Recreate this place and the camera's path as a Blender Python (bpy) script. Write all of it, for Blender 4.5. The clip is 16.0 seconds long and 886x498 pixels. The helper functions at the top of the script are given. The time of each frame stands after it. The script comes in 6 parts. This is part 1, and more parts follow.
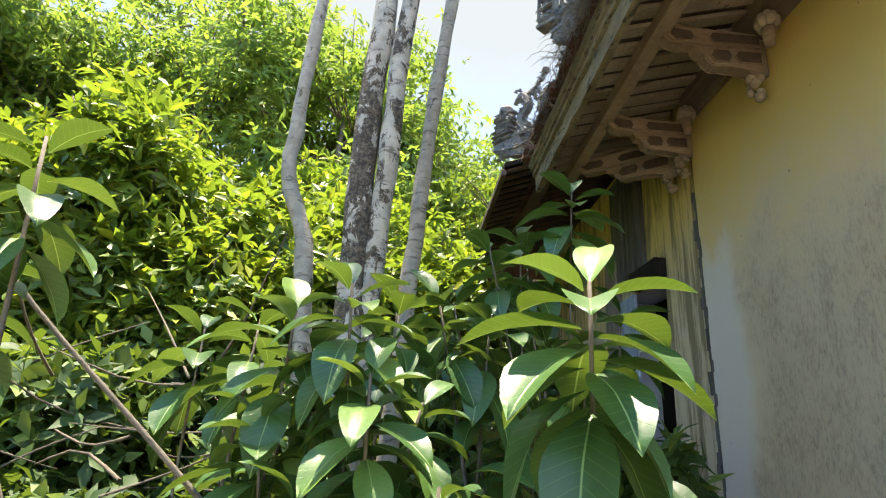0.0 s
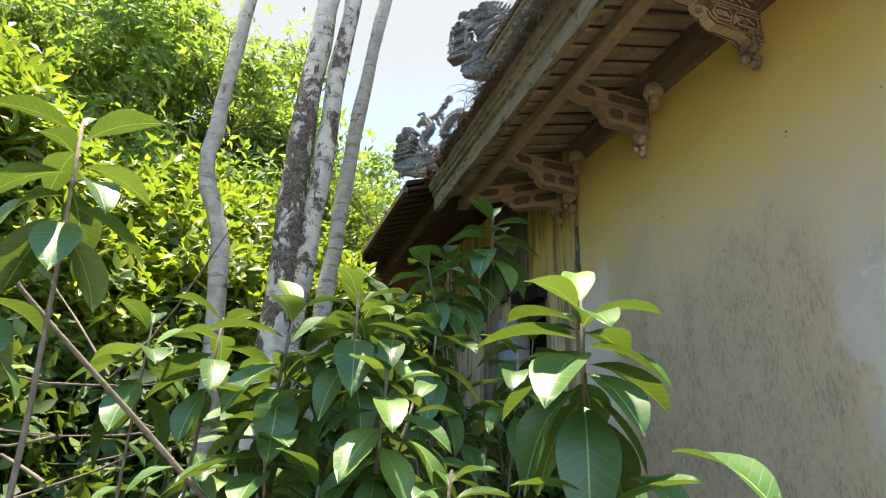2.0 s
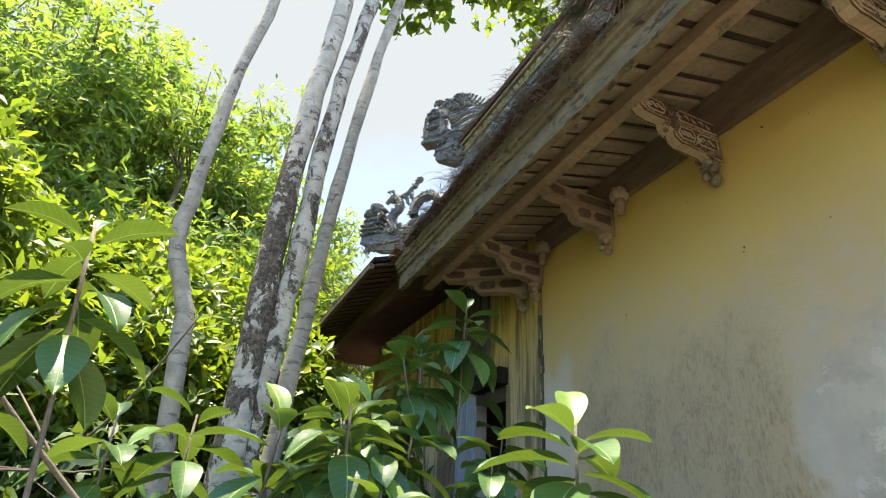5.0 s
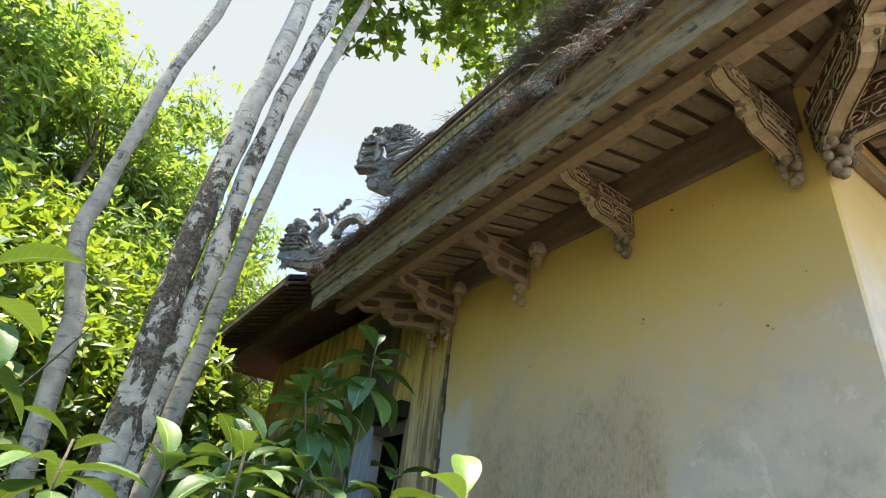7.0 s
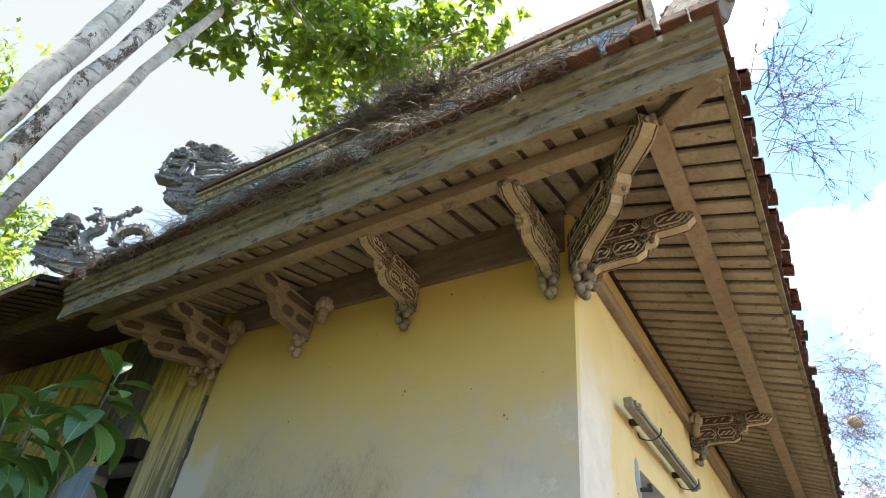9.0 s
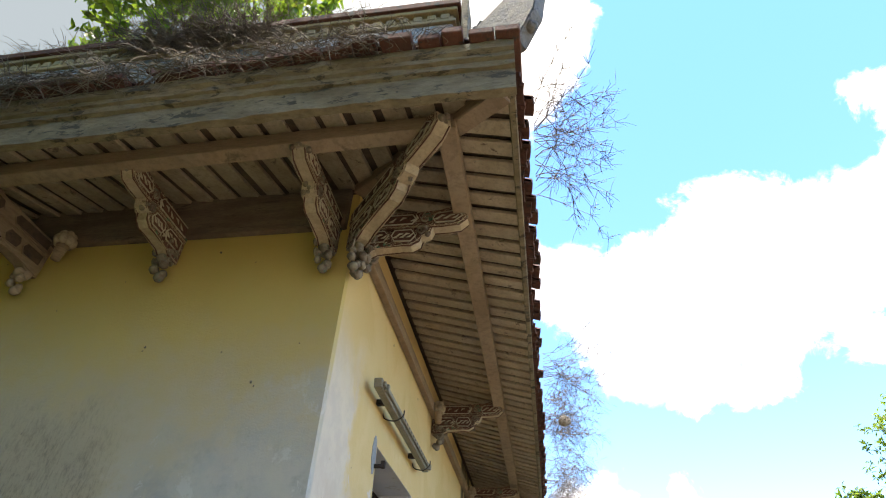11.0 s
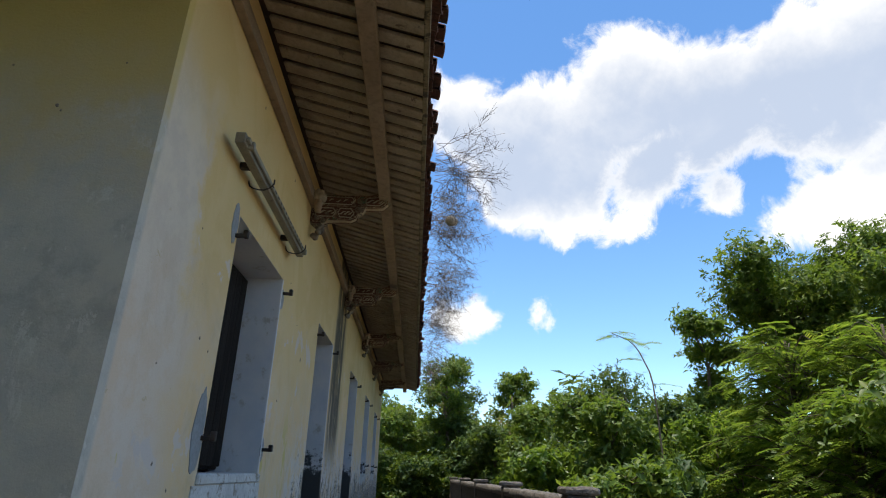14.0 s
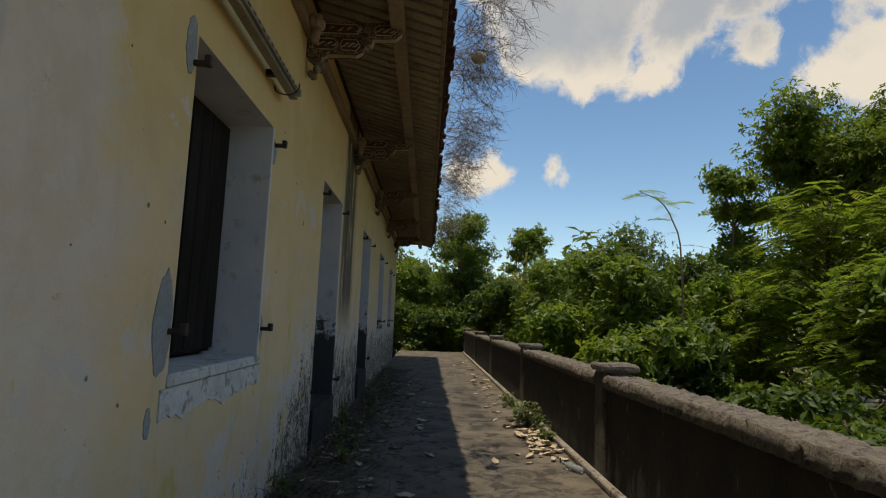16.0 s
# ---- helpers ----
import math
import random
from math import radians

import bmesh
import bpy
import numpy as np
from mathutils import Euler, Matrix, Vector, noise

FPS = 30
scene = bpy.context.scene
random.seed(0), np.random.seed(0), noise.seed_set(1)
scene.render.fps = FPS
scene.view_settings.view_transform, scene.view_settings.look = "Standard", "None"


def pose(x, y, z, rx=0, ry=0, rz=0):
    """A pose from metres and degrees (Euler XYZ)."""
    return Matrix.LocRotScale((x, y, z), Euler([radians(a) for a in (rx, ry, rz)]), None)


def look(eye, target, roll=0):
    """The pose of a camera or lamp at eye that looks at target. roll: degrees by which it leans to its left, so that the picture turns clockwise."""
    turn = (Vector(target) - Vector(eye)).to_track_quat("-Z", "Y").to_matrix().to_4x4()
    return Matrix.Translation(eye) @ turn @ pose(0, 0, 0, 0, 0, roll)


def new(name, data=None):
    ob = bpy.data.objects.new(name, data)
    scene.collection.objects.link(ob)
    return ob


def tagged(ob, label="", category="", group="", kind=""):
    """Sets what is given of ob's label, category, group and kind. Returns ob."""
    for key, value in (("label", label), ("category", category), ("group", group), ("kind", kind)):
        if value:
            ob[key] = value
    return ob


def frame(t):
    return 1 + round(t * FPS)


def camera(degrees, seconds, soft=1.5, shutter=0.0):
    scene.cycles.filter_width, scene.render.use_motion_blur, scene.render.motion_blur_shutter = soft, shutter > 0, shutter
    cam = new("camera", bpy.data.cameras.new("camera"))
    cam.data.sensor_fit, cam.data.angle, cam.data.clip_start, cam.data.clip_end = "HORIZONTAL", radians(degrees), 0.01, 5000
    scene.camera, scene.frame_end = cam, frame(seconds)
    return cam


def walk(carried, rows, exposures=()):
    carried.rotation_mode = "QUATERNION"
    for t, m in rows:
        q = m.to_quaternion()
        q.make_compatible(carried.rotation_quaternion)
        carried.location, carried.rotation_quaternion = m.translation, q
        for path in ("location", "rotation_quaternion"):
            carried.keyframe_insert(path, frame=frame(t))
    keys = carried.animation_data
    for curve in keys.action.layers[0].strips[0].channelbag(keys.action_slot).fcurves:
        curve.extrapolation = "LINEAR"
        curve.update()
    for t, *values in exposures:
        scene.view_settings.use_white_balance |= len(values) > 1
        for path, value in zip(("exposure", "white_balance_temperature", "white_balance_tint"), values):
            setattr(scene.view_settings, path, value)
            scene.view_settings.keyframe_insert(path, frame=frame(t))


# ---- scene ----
cam = camera(75.5, 16.0, 1.1)
PATH = [
    (0, (-2.113, -0.654, 0.948), (-2.012, 1.239, 1.586), 2.8),
    (0.5, (-2.273, -0.673, 0.87), (-2.096, 1.21, 1.52), 1.2),
    (1, (-2.433, -0.724, 0.817), (-2.051, 1.116, 1.502), 0.5),
    (1.5, (-2.534, -0.786, 0.836), (-2.021, 1.02, 1.524), 1.0),
    (2, (-2.578, -0.771, 0.866), (-1.983, 1.005, 1.566), 2.2),
    (2.5, (-2.603, -0.758, 0.881), (-1.959, 0.99, 1.609), 3.1),
    (3, (-2.633, -0.753, 0.889), (-1.952, 0.968, 1.648), 3.4),
    (3.5, (-2.663, -0.776, 0.903), (-1.971, 0.925, 1.696), 3.8),
    (4, (-2.677, -0.8, 0.939), (-1.994, 0.879, 1.783), 4.1),
    (4.2, (-2.687, -0.809, 0.948), (-2.004, 0.859, 1.815), 4.2),
    (6.3, (-2.854, -0.768, 1.061), (-2.038, 0.789, 2.014), 4.3),
    (6.5, (-2.845, -0.794, 1.071), (-2.006, 0.747, 2.03), 5.5),
    (7, (-2.817, -0.861, 1.08), (-1.886, 0.602, 2.077), 7.2),
    (7.5, (-2.81, -0.907, 1.095), (-1.774, 0.449, 2.14), 7.7),
    (8, (-2.813, -0.94, 1.095), (-1.727, 0.31, 2.216), 8.3),
    (8.5, (-2.806, -0.953, 1.081), (-1.649, 0.165, 2.27), 8.9),
    (9, (-2.771, -1.018, 1.098), (-1.495, -0.078, 2.318), 8.3),
    (9.5, (-2.766, -1.05, 1.115), (-1.383, -0.314, 2.358), 6.1),
    (10, (-2.743, -1.091, 1.11), (-1.293, -0.531, 2.37), 4.4),
    (10.2, (-2.727, -1.122, 1.097), (-1.265, -0.62, 2.366), 4.1),
    (12.3, (-2.62, -1.067, 1.04), (-0.938, -1.071, 2.123), 1.2),
    (12.5, (-2.57, -1.076, 1.035), (-0.863, -1.096, 2.077), 1.4),
    (13, (-2.403, -1.07, 0.99), (-0.636, -1.133, 1.925), 1.5),
    (13.5, (-2.208, -1.09, 1.014), (-0.401, -1.162, 1.867), 1.7),
    (14, (-2.048, -1.091, 0.997), (-0.189, -1.163, 1.73), 1.5),
    (14.5, (-1.851, -1.0, 1.05), (0.067, -1.076, 1.614), 1.6),
    (15, (-1.657, -1.021, 1.092), (0.302, -1.103, 1.489), 1.5),
    (15.5, (-1.457, -1.058, 1.189), (0.516, -1.131, 1.508), 1.6),
    (16, (-1.249, -1.028, 1.229), (0.735, -1.073, 1.473), 2.2),
]
EXPOSURES = [(0, 2.48, 7500, 14), (4, 2.45, 7600, 14), (6.5, 2.4, 7550, 11), (8, 2.5, 7500, 11), (10.2, 2.55, 7450, 12), (12.3, .62, 6650, 8), (14.0, .60, 6750, 8), (15.0, .72, 7100, 8), (15.5, .76, 7400, 8), (16, -0.04, 8400, 8)]
walk(cam, [(t, look(eye, target, roll)) for t, eye, target, roll in PATH], EXPOSURES)

# ---- light ----
SUN_DIR = Vector((-0.06, 0.066, 1.0)).normalized()
sun = new("sun", bpy.data.lights.new("sun", "SUN"))
sun.data.energy, sun.data.angle, sun.data.color = 3.6, radians(0.6), (1.0, 0.95, 0.86)
sun.matrix_world = Matrix.Translation((0, 0, 60)) @ SUN_DIR.to_track_quat("Z", "Y").to_matrix().to_4x4()
world = bpy.data.worlds.new("sky")
scene.world = world
world.use_nodes = True
wn = world.node_tree.nodes
sky = wn.new("ShaderNodeTexSky")
sky.sky_type, sky.sun_disc = "NISHITA", False
sky.sun_elevation = math.asin(SUN_DIR.z)
sky.sun_rotation = math.atan2(SUN_DIR.x, SUN_DIR.y)
sky.air_density, sky.dust_density, sky.ozone_density = 0.85, 0.0, 2.2
wn["Background"].inputs["Strength"].default_value = 0.13
tint = wn.new("ShaderNodeHueSaturation")
tint.inputs["Saturation"].default_value, tint.inputs["Value"].default_value = 1.17, 1.42
world.node_tree.links.new(sky.outputs["Color"], tint.inputs["Color"])
world.node_tree.links.new(tint.outputs["Color"], wn["Background"].inputs["Color"])

rnd = random.Random(7)
rng = np.random.default_rng(7)


# ---- materials ----
class Nodes:
    """Short names for building a material's nodes."""

    def __init__(self, name):
        self.mat = bpy.data.materials.new(name)
        self.mat.use_nodes = True
        self.t = self.mat.node_tree
        self.b = self.t.nodes["Principled BSDF"]
        self.out = self.t.nodes["Material Output"]
        self.geo = self.t.nodes.new("ShaderNodeNewGeometry")
        self.tc = self.t.nodes.new("ShaderNodeTexCoord")

    def put(self, value, socket):
        if isinstance(value, bpy.types.NodeSocket):
            self.t.links.new(value, socket)
        elif isinstance(value, (tuple, list)):
            socket.default_value = (*value, 1.0) if len(value) == 3 and socket.type == "RGBA" else value
        else:
            socket.default_value = value

    def noise(self, scale, detail=4, rough=0.6, vec=None, warp=0.0):
        n = self.t.nodes.new("ShaderNodeTexNoise")
        n.inputs["Scale"].default_value, n.inputs["Detail"].default_value = scale, detail
        n.inputs["Roughness"].default_value, n.inputs["Distortion"].default_value = rough, warp
        self.put(vec if vec is not None else self.geo.outputs["Position"], n.inputs["Vector"])
        return n.outputs["Fac"]

    def stretch(self, sx, sy, sz, vec=None):
        n = self.t.nodes.new("ShaderNodeMapping")
        n.inputs["Scale"].default_value = (sx, sy, sz)
        self.put(vec if vec is not None else self.geo.outputs["Position"], n.inputs["Vector"])
        return n.outputs["Vector"]

    def vor(self, scale, vec=None, feature="F1"):
        n = self.t.nodes.new("ShaderNodeTexVoronoi")
        n.feature = feature
        n.inputs["Scale"].default_value = scale
        self.put(vec if vec is not None else self.geo.outputs["Position"], n.inputs["Vector"])
        return n.outputs["Distance"]

    def step(self, v, a, b):
        n = self.t.nodes.new("ShaderNodeMapRange")
        n.interpolation_type = "SMOOTHSTEP"
        self.put(v, n.inputs["Value"])
        n.inputs["From Min"].default_value, n.inputs["From Max"].default_value = min(a, b), max(a, b)
        n.inputs["To Min"].default_value, n.inputs["To Max"].default_value = (0.0, 1.0) if a < b else (1.0, 0.0)
        return n.outputs["Result"]

    def m(self, op, a, b=0.0):
        n = self.t.nodes.new("ShaderNodeMath")
        n.operation = op
        self.put(a, n.inputs[0]), self.put(b, n.inputs[1])
        return n.outputs[0]

    def blend_max(self, a, b, soft):
        n = self.t.nodes.new("ShaderNodeMath")
        n.operation = "SMOOTH_MAX"
        self.put(a, n.inputs[0]), self.put(b, n.inputs[1])
        n.inputs[2].default_value = soft
        return n.outputs[0]

    def mix(self, f, a, b):
        n = self.t.nodes.new("ShaderNodeMix")
        n.data_type = "RGBA"
        self.put(f, n.inputs[0]), self.put(a, n.inputs[6]), self.put(b, n.inputs[7])
        return n.outputs[2]

    def xyz(self, vec=None):
        n = self.t.nodes.new("ShaderNodeSeparateXYZ")
        self.put(vec if vec is not None else self.geo.outputs["Position"], n.inputs[0])
        return n.outputs

    def rand(self):
        return self.t.nodes.new("ShaderNodeObjectInfo").outputs["Random"]

    def island(self):
        return self.geo.outputs["Random Per Island"]

    def bump(self, h, strength=0.3, dist=0.01):
        n = self.t.nodes.new("ShaderNodeBump")
        n.inputs["Strength"].default_value, n.inputs["Distance"].default_value = strength, dist
        self.put(h, n.inputs["Height"])
        self.t.links.new(n.outputs["Normal"], self.b.inputs["Normal"])

    def done(self, color, rough=0.85, metal=0.0):
        self.put(color, self.b.inputs["Base Color"])
        self.put(rough, self.b.inputs["Roughness"])
        self.put(metal, self.b.inputs["Metallic"])
        return self.mat


def mottled(name, a, b, scale=3.0, fine=40.0, rough=0.85, bump=0.4, stain=None, amount=0.5, stretch=(1, 1, 1), local=False):
    """Two tones at two scales, a third tone as stains, and relief."""
    n = Nodes(name)
    v = n.stretch(*stretch, vec=n.tc.outputs["Object"] if local else None)
    c = n.mix(n.step(n.noise(scale, 6, 0.65, v), 0.35, 0.65), a, b)
    g = n.noise(fine, 5, 0.7, v)
    c = n.mix(n.m("MULTIPLY", n.step(g, 0.4, 0.7), 0.45), c, tuple(x * 0.5 for x in a))
    if stain:
        c = n.mix(n.step(n.noise(scale * 1.9, 7, 0.72, v, 0.4), 0.75 - 0.4 * amount, 0.83 - 0.4 * amount), c, stain)
    c = n.mix(n.m("MULTIPLY", n.rand(), 0.25), c, tuple(x * 0.55 for x in b))
    n.bump(n.m("ADD", g, n.noise(scale * 3, 5, 0.6, v)), bump, 0.008)
    return n.done(c, rough)


def wall_paint():
    n = Nodes("weathered yellow limewash")
    x, y, z = n.xyz()
    big, mid, fine = n.noise(1.1, 5, 0.6, warp=0.5), n.noise(5, 6, 0.68), n.noise(70, 4, 0.7)
    side = n.step(x, 0.07, 0.04)
    wob = n.m("MULTIPLY", n.m("SUBTRACT", big, 0.5), 1.3)
    wob2 = n.m("ADD", wob, n.m("MULTIPLY", n.m("SUBTRACT", mid, 0.5), 0.7))
    yellow = n.mix(big, (0.50, 0.345, 0.09), (0.58, 0.425, 0.15))
    # side wall
    zs = n.m("ADD", z, wob2)
    s = n.mix(n.step(zs, 3.0, 1.9), yellow, (0.49, 0.405, 0.265))
    grain = n.m("ADD", n.m("MULTIPLY", n.noise(60, 7, 0.85, n.stretch(1, 1, 0.3)), 0.7), n.m("MULTIPLY", n.noise(7, 5, 0.7, n.stretch(1, 1, 0.5)), 0.3))
    brown = n.m("MULTIPLY", n.step(zs, 2.45, 1.7), n.m("MULTIPLY", n.step(n.m("ADD", y, wob2), 0.9, 1.25), n.step(n.m("ADD", y, wob), 3.0, 2.7)))
    s = n.mix(n.m("MULTIPLY", brown, 0.6), s, (0.395, 0.31, 0.20))
    s = n.mix(n.m("MULTIPLY", brown, n.m("MULTIPLY", n.step(grain, 0.47, 0.60), 0.66)), s, (0.17, 0.14, 0.10))
    blue = n.m("MULTIPLY", n.step(n.m("ADD", zs, n.m("MULTIPLY", y, 0.45)), 2.5, 1.95), n.step(n.m("ADD", y, wob2), 1.15, 0.95))
    s = n.mix(blue, s, n.mix(n.step(mid, 0.35, 0.65), (0.44, 0.41, 0.35), (0.51, 0.465, 0.38)))
    s = n.mix(n.m("MULTIPLY", n.m("MULTIPLY", blue, n.step(n.noise(2.3, 6, 0.7), 0.5, 0.62)), 0.5), s, (0.30, 0.275, 0.24))
    flake = n.step(n.noise(5.5, 8, 0.72, n.stretch(1, 1, 0.7), 0.4), 0.57, 0.61)
    s = n.mix(n.m("MULTIPLY", n.m("MULTIPLY", blue, flake), 0.75), s, (0.57, 0.53, 0.46))
    rear = n.m("MULTIPLY", n.step(n.m("ADD", y, n.m("MULTIPLY", wob, 0.3)), 2.78, 2.92), n.step(y, 3.25, 3.2))
    s = n.mix(n.m("MULTIPLY", n.m("MULTIPLY", rear, n.step(zs, 2.5, 2.2)), 0.7), s, (0.52, 0.50, 0.45))
    run = n.noise(9, 5, 0.7, n.stretch(1, 1, 0.09))
    streak = n.m("MULTIPLY", n.step(y, 3.2, 3.3), n.step(run, 0.44, 0.60))
    s = n.mix(n.m("MULTIPLY", streak, 0.85), s, (0.14, 0.11, 0.05))
    # front wall
    cream = n.mix(n.step(n.noise(1.7, 6, 0.62, warp=0.8), 0.42, 0.56), n.mix(big, (0.56, 0.385, 0.15), (0.63, 0.45, 0.20)), (0.63, 0.455, 0.21))
    f = n.mix(n.m("MULTIPLY", n.step(n.m("ADD", x, wob2), 0.75, 0.5), n.step(n.m("ADD", z, wob), 3.0, 2.3)), cream, n.mix(n.step(mid, 0.4, 0.6), (0.56, 0.47, 0.37), (0.63, 0.53, 0.40)))
    pale = n.m("MULTIPLY", n.step(n.m("ADD", z, n.m("MULTIPLY", wob2, 1.1)), 2.35, 1.3), 0.5)
    f = n.mix(pale, f, n.mix(n.step(mid, 0.42, 0.6), (0.67, 0.49, 0.32), (0.63, 0.52, 0.43)))
    peel = n.step(n.noise(2.6, 7, 0.66, warp=0.6), 0.60, 0.63)
    f = n.mix(n.m("MULTIPLY", peel, n.step(z, 2.6, 1.9)), f, (0.58, 0.495, 0.425))
    f = n.mix(n.m("MULTIPLY", n.step(n.noise(2.1, 6, 0.6, n.stretch(1.3, 1, 0.6)), 0.60, 0.64), n.step(z, 1.6, 1.1)), f, (0.56, 0.44, 0.15))
    damp = n.m("ADD", z, n.m("MULTIPLY", n.m("ADD", n.m("SUBTRACT", n.noise(3.2, 7, 0.75, n.stretch(1, 1, 0.6)), 0.5), n.m("MULTIPLY", n.m("SUBTRACT", n.noise(13, 5, 0.75), 0.5), 0.45)), 1.7))
    far = n.m("MULTIPLY", n.step(x, 2.3, 4.0), 0.85)
    grow = n.step(n.m("SUBTRACT", damp, far), 0.85, -0.35)
    patchy = n.m("ADD", n.m("SUBTRACT", n.noise(9, 7, 0.8, n.stretch(1, 1, 0.55)), 0.5), n.m("SUBTRACT", n.noise(34, 6, 0.8), 0.5))
    f = n.mix(n.m("MULTIPLY", n.step(grow, 0.1, 0.6), n.step(mid, 0.35, 0.6)), f, (0.58, 0.53, 0.48))
    mould = n.m("ADD", n.m("MULTIPLY", grow, 0.66), n.m("MULTIPLY", patchy, 1.9))
    f = n.mix(n.m("MULTIPLY", n.step(mould, 0.50, 0.72), n.m("MULTIPLY", n.step(grow, 0.03, 0.2), 0.97)), f, (0.014, 0.0125, 0.0115))
    f = n.mix(n.m("MULTIPLY", n.m("MULTIPLY", grow, n.step(n.noise(15, 6, 0.75), 0.55, 0.62)), 0.8), f, (0.52, 0.46, 0.41))
    smear = n.m("MULTIPLY", n.step(n.noise(3.4, 7, 0.74, n.stretch(1, 1, 0.45), 0.5), 0.50, 0.68), n.step(z, 2.9, 0.6))
    f = n.mix(n.m("MULTIPLY", smear, 0.32), f, (0.36, 0.27, 0.18))
    chips = n.step(n.noise(7, 8, 0.74, warp=0.3), 0.645, 0.66)
    f = n.mix(n.m("MULTIPLY", chips, n.step(z, 3.0, 1.6)), f, (0.52, 0.40, 0.25))
    leak = n.m("MULTIPLY", n.m("MULTIPLY", n.step(x, 5.3, 5.5), n.step(x, 6.6, 6.2)), n.m("MULTIPLY", n.step(n.noise(6, 5, 0.7, n.stretch(1, 1, 0.12)), 0.34, 0.5), n.step(z, 0.8, 1.6)))
    f = n.mix(n.m("MULTIPLY", leak, 0.9), f, (0.03, 0.028, 0.024))
    c = n.mix(side, f, s)
    # pits, hairline stains and dust on both
    c = n.mix(n.m("MULTIPLY", n.step(fine, 0.62, 0.78), 0.35), c, (0.2, 0.17, 0.12))
    pits = n.m("MULTIPLY", n.step(n.vor(4.5), 0.035, 0.02), n.step(mid, 0.45, 0.5))
    c = n.mix(n.m("MULTIPLY", pits, 0.75), c, (0.09, 0.075, 0.06))
    n.bump(n.m("ADD", n.m("MULTIPLY", mid, 2.0), n.m("ADD", fine, n.m("MULTIPLY", brown, grain))), 0.35, 0.006)
    return n.done(c, 0.9)


def leaf_mat(name, dark, light, young=None, rough=0.38, trans=0.45, vein=False):
    n = Nodes(name)
    r = n.rand() if vein else n.island()
    c = n.mix(n.step(r, 0.0, 1.0), dark, light)
    if young:
        c = n.mix(n.step(r, 0.80, 0.97), c, young)
    g = n.noise(9, 4, 0.6)
    c = n.mix(n.m("MULTIPLY", n.step(g, 0.45, 0.75), 0.4), c, tuple(v * 0.6 for v in dark))
    if vein:
        u, w, _ = n.xyz(n.tc.outputs["Object"])
        aw = n.m("ABSOLUTE", w)
        ribs = n.m("PINGPONG", n.m("SUBTRACT", n.m("MULTIPLY", u, 11.0), n.m("MULTIPLY", aw, 9.0)), 0.5)
        line = n.m("MAXIMUM", n.step(aw, 0.010, 0.004), n.m("MULTIPLY", n.step(ribs, 0.06, 0.02), 0.22))
        c = n.mix(n.m("MULTIPLY", line, 0.6), c, (0.30, 0.42, 0.14))
        n.bump(n.m("ADD", n.m("MULTIPLY", line, -1.0), g), 0.35, 0.006)
    n.done(c, rough)
    tr = n.t.nodes.new("ShaderNodeBsdfTranslucent")
    n.put(n.mix(0.5, c, n.mix(0.5, c, (0.42, 0.55, 0.03))), tr.inputs["Color"])
    mx = n.t.nodes.new("ShaderNodeMixShader")
    mx.inputs[0].default_value = trans
    n.t.links.new(n.b.outputs[0], mx.inputs[1])
    n.t.links.new(tr.outputs[0], mx.inputs[2])
    n.t.links.new(mx.outputs[0], n.out.inputs["Surface"])
    return n.mat


def bark(name, pale, dark, low, high, cover):
    """Pale ringed bark with brown-black moss that thickens between the heights low and high, broken by lichen spots."""
    n = Nodes(name)
    z = n.xyz()[2]
    blot = n.noise(8.5, 8, 0.74, n.stretch(1, 1, 0.7), 0.5)
    wob = n.m("MULTIPLY", n.m("SUBTRACT", n.noise(2.3, 5, 0.7), 0.5), 1.1)
    zz = n.m("ADD", z, wob)
    band = n.m("MULTIPLY", n.step(zz, low - 0.5, low + 0.2), n.step(zz, high + 0.7, high - 0.35))
    k = n.m("ADD", blot, n.m("MULTIPLY", band, cover))
    c = n.mix(n.step(n.noise(11, 6, 0.7), 0.35, 0.65), pale, tuple(p * 0.66 for p in pale))
    c = n.mix(n.m("MULTIPLY", n.step(n.noise(3.2, 5, 0.7), 0.45, 0.7), 0.35), c, (0.30, 0.27, 0.19))
    moss = n.mix(n.step(n.noise(46, 5, 0.75), 0.38, 0.66), dark, (0.15, 0.115, 0.075))
    moss = n.mix(n.m("MULTIPLY", n.step(n.noise(19, 5, 0.7), 0.56, 0.66), 0.6), moss, (0.24, 0.21, 0.16))
    c = n.mix(n.step(k, 0.605, 0.64), c, moss)
    ring = n.noise(26, 4, 0.65, n.stretch(0.25, 0.25, 1))
    c = n.mix(n.m("MULTIPLY", n.step(ring, 0.55, 0.63), 0.6), c, dark)
    n.bump(n.m("ADD", n.m("MULTIPLY", k, 2.0), n.m("ADD", ring, n.noise(60, 4, 0.7))), 0.6, 0.01)
    return n.done(c, 0.92)


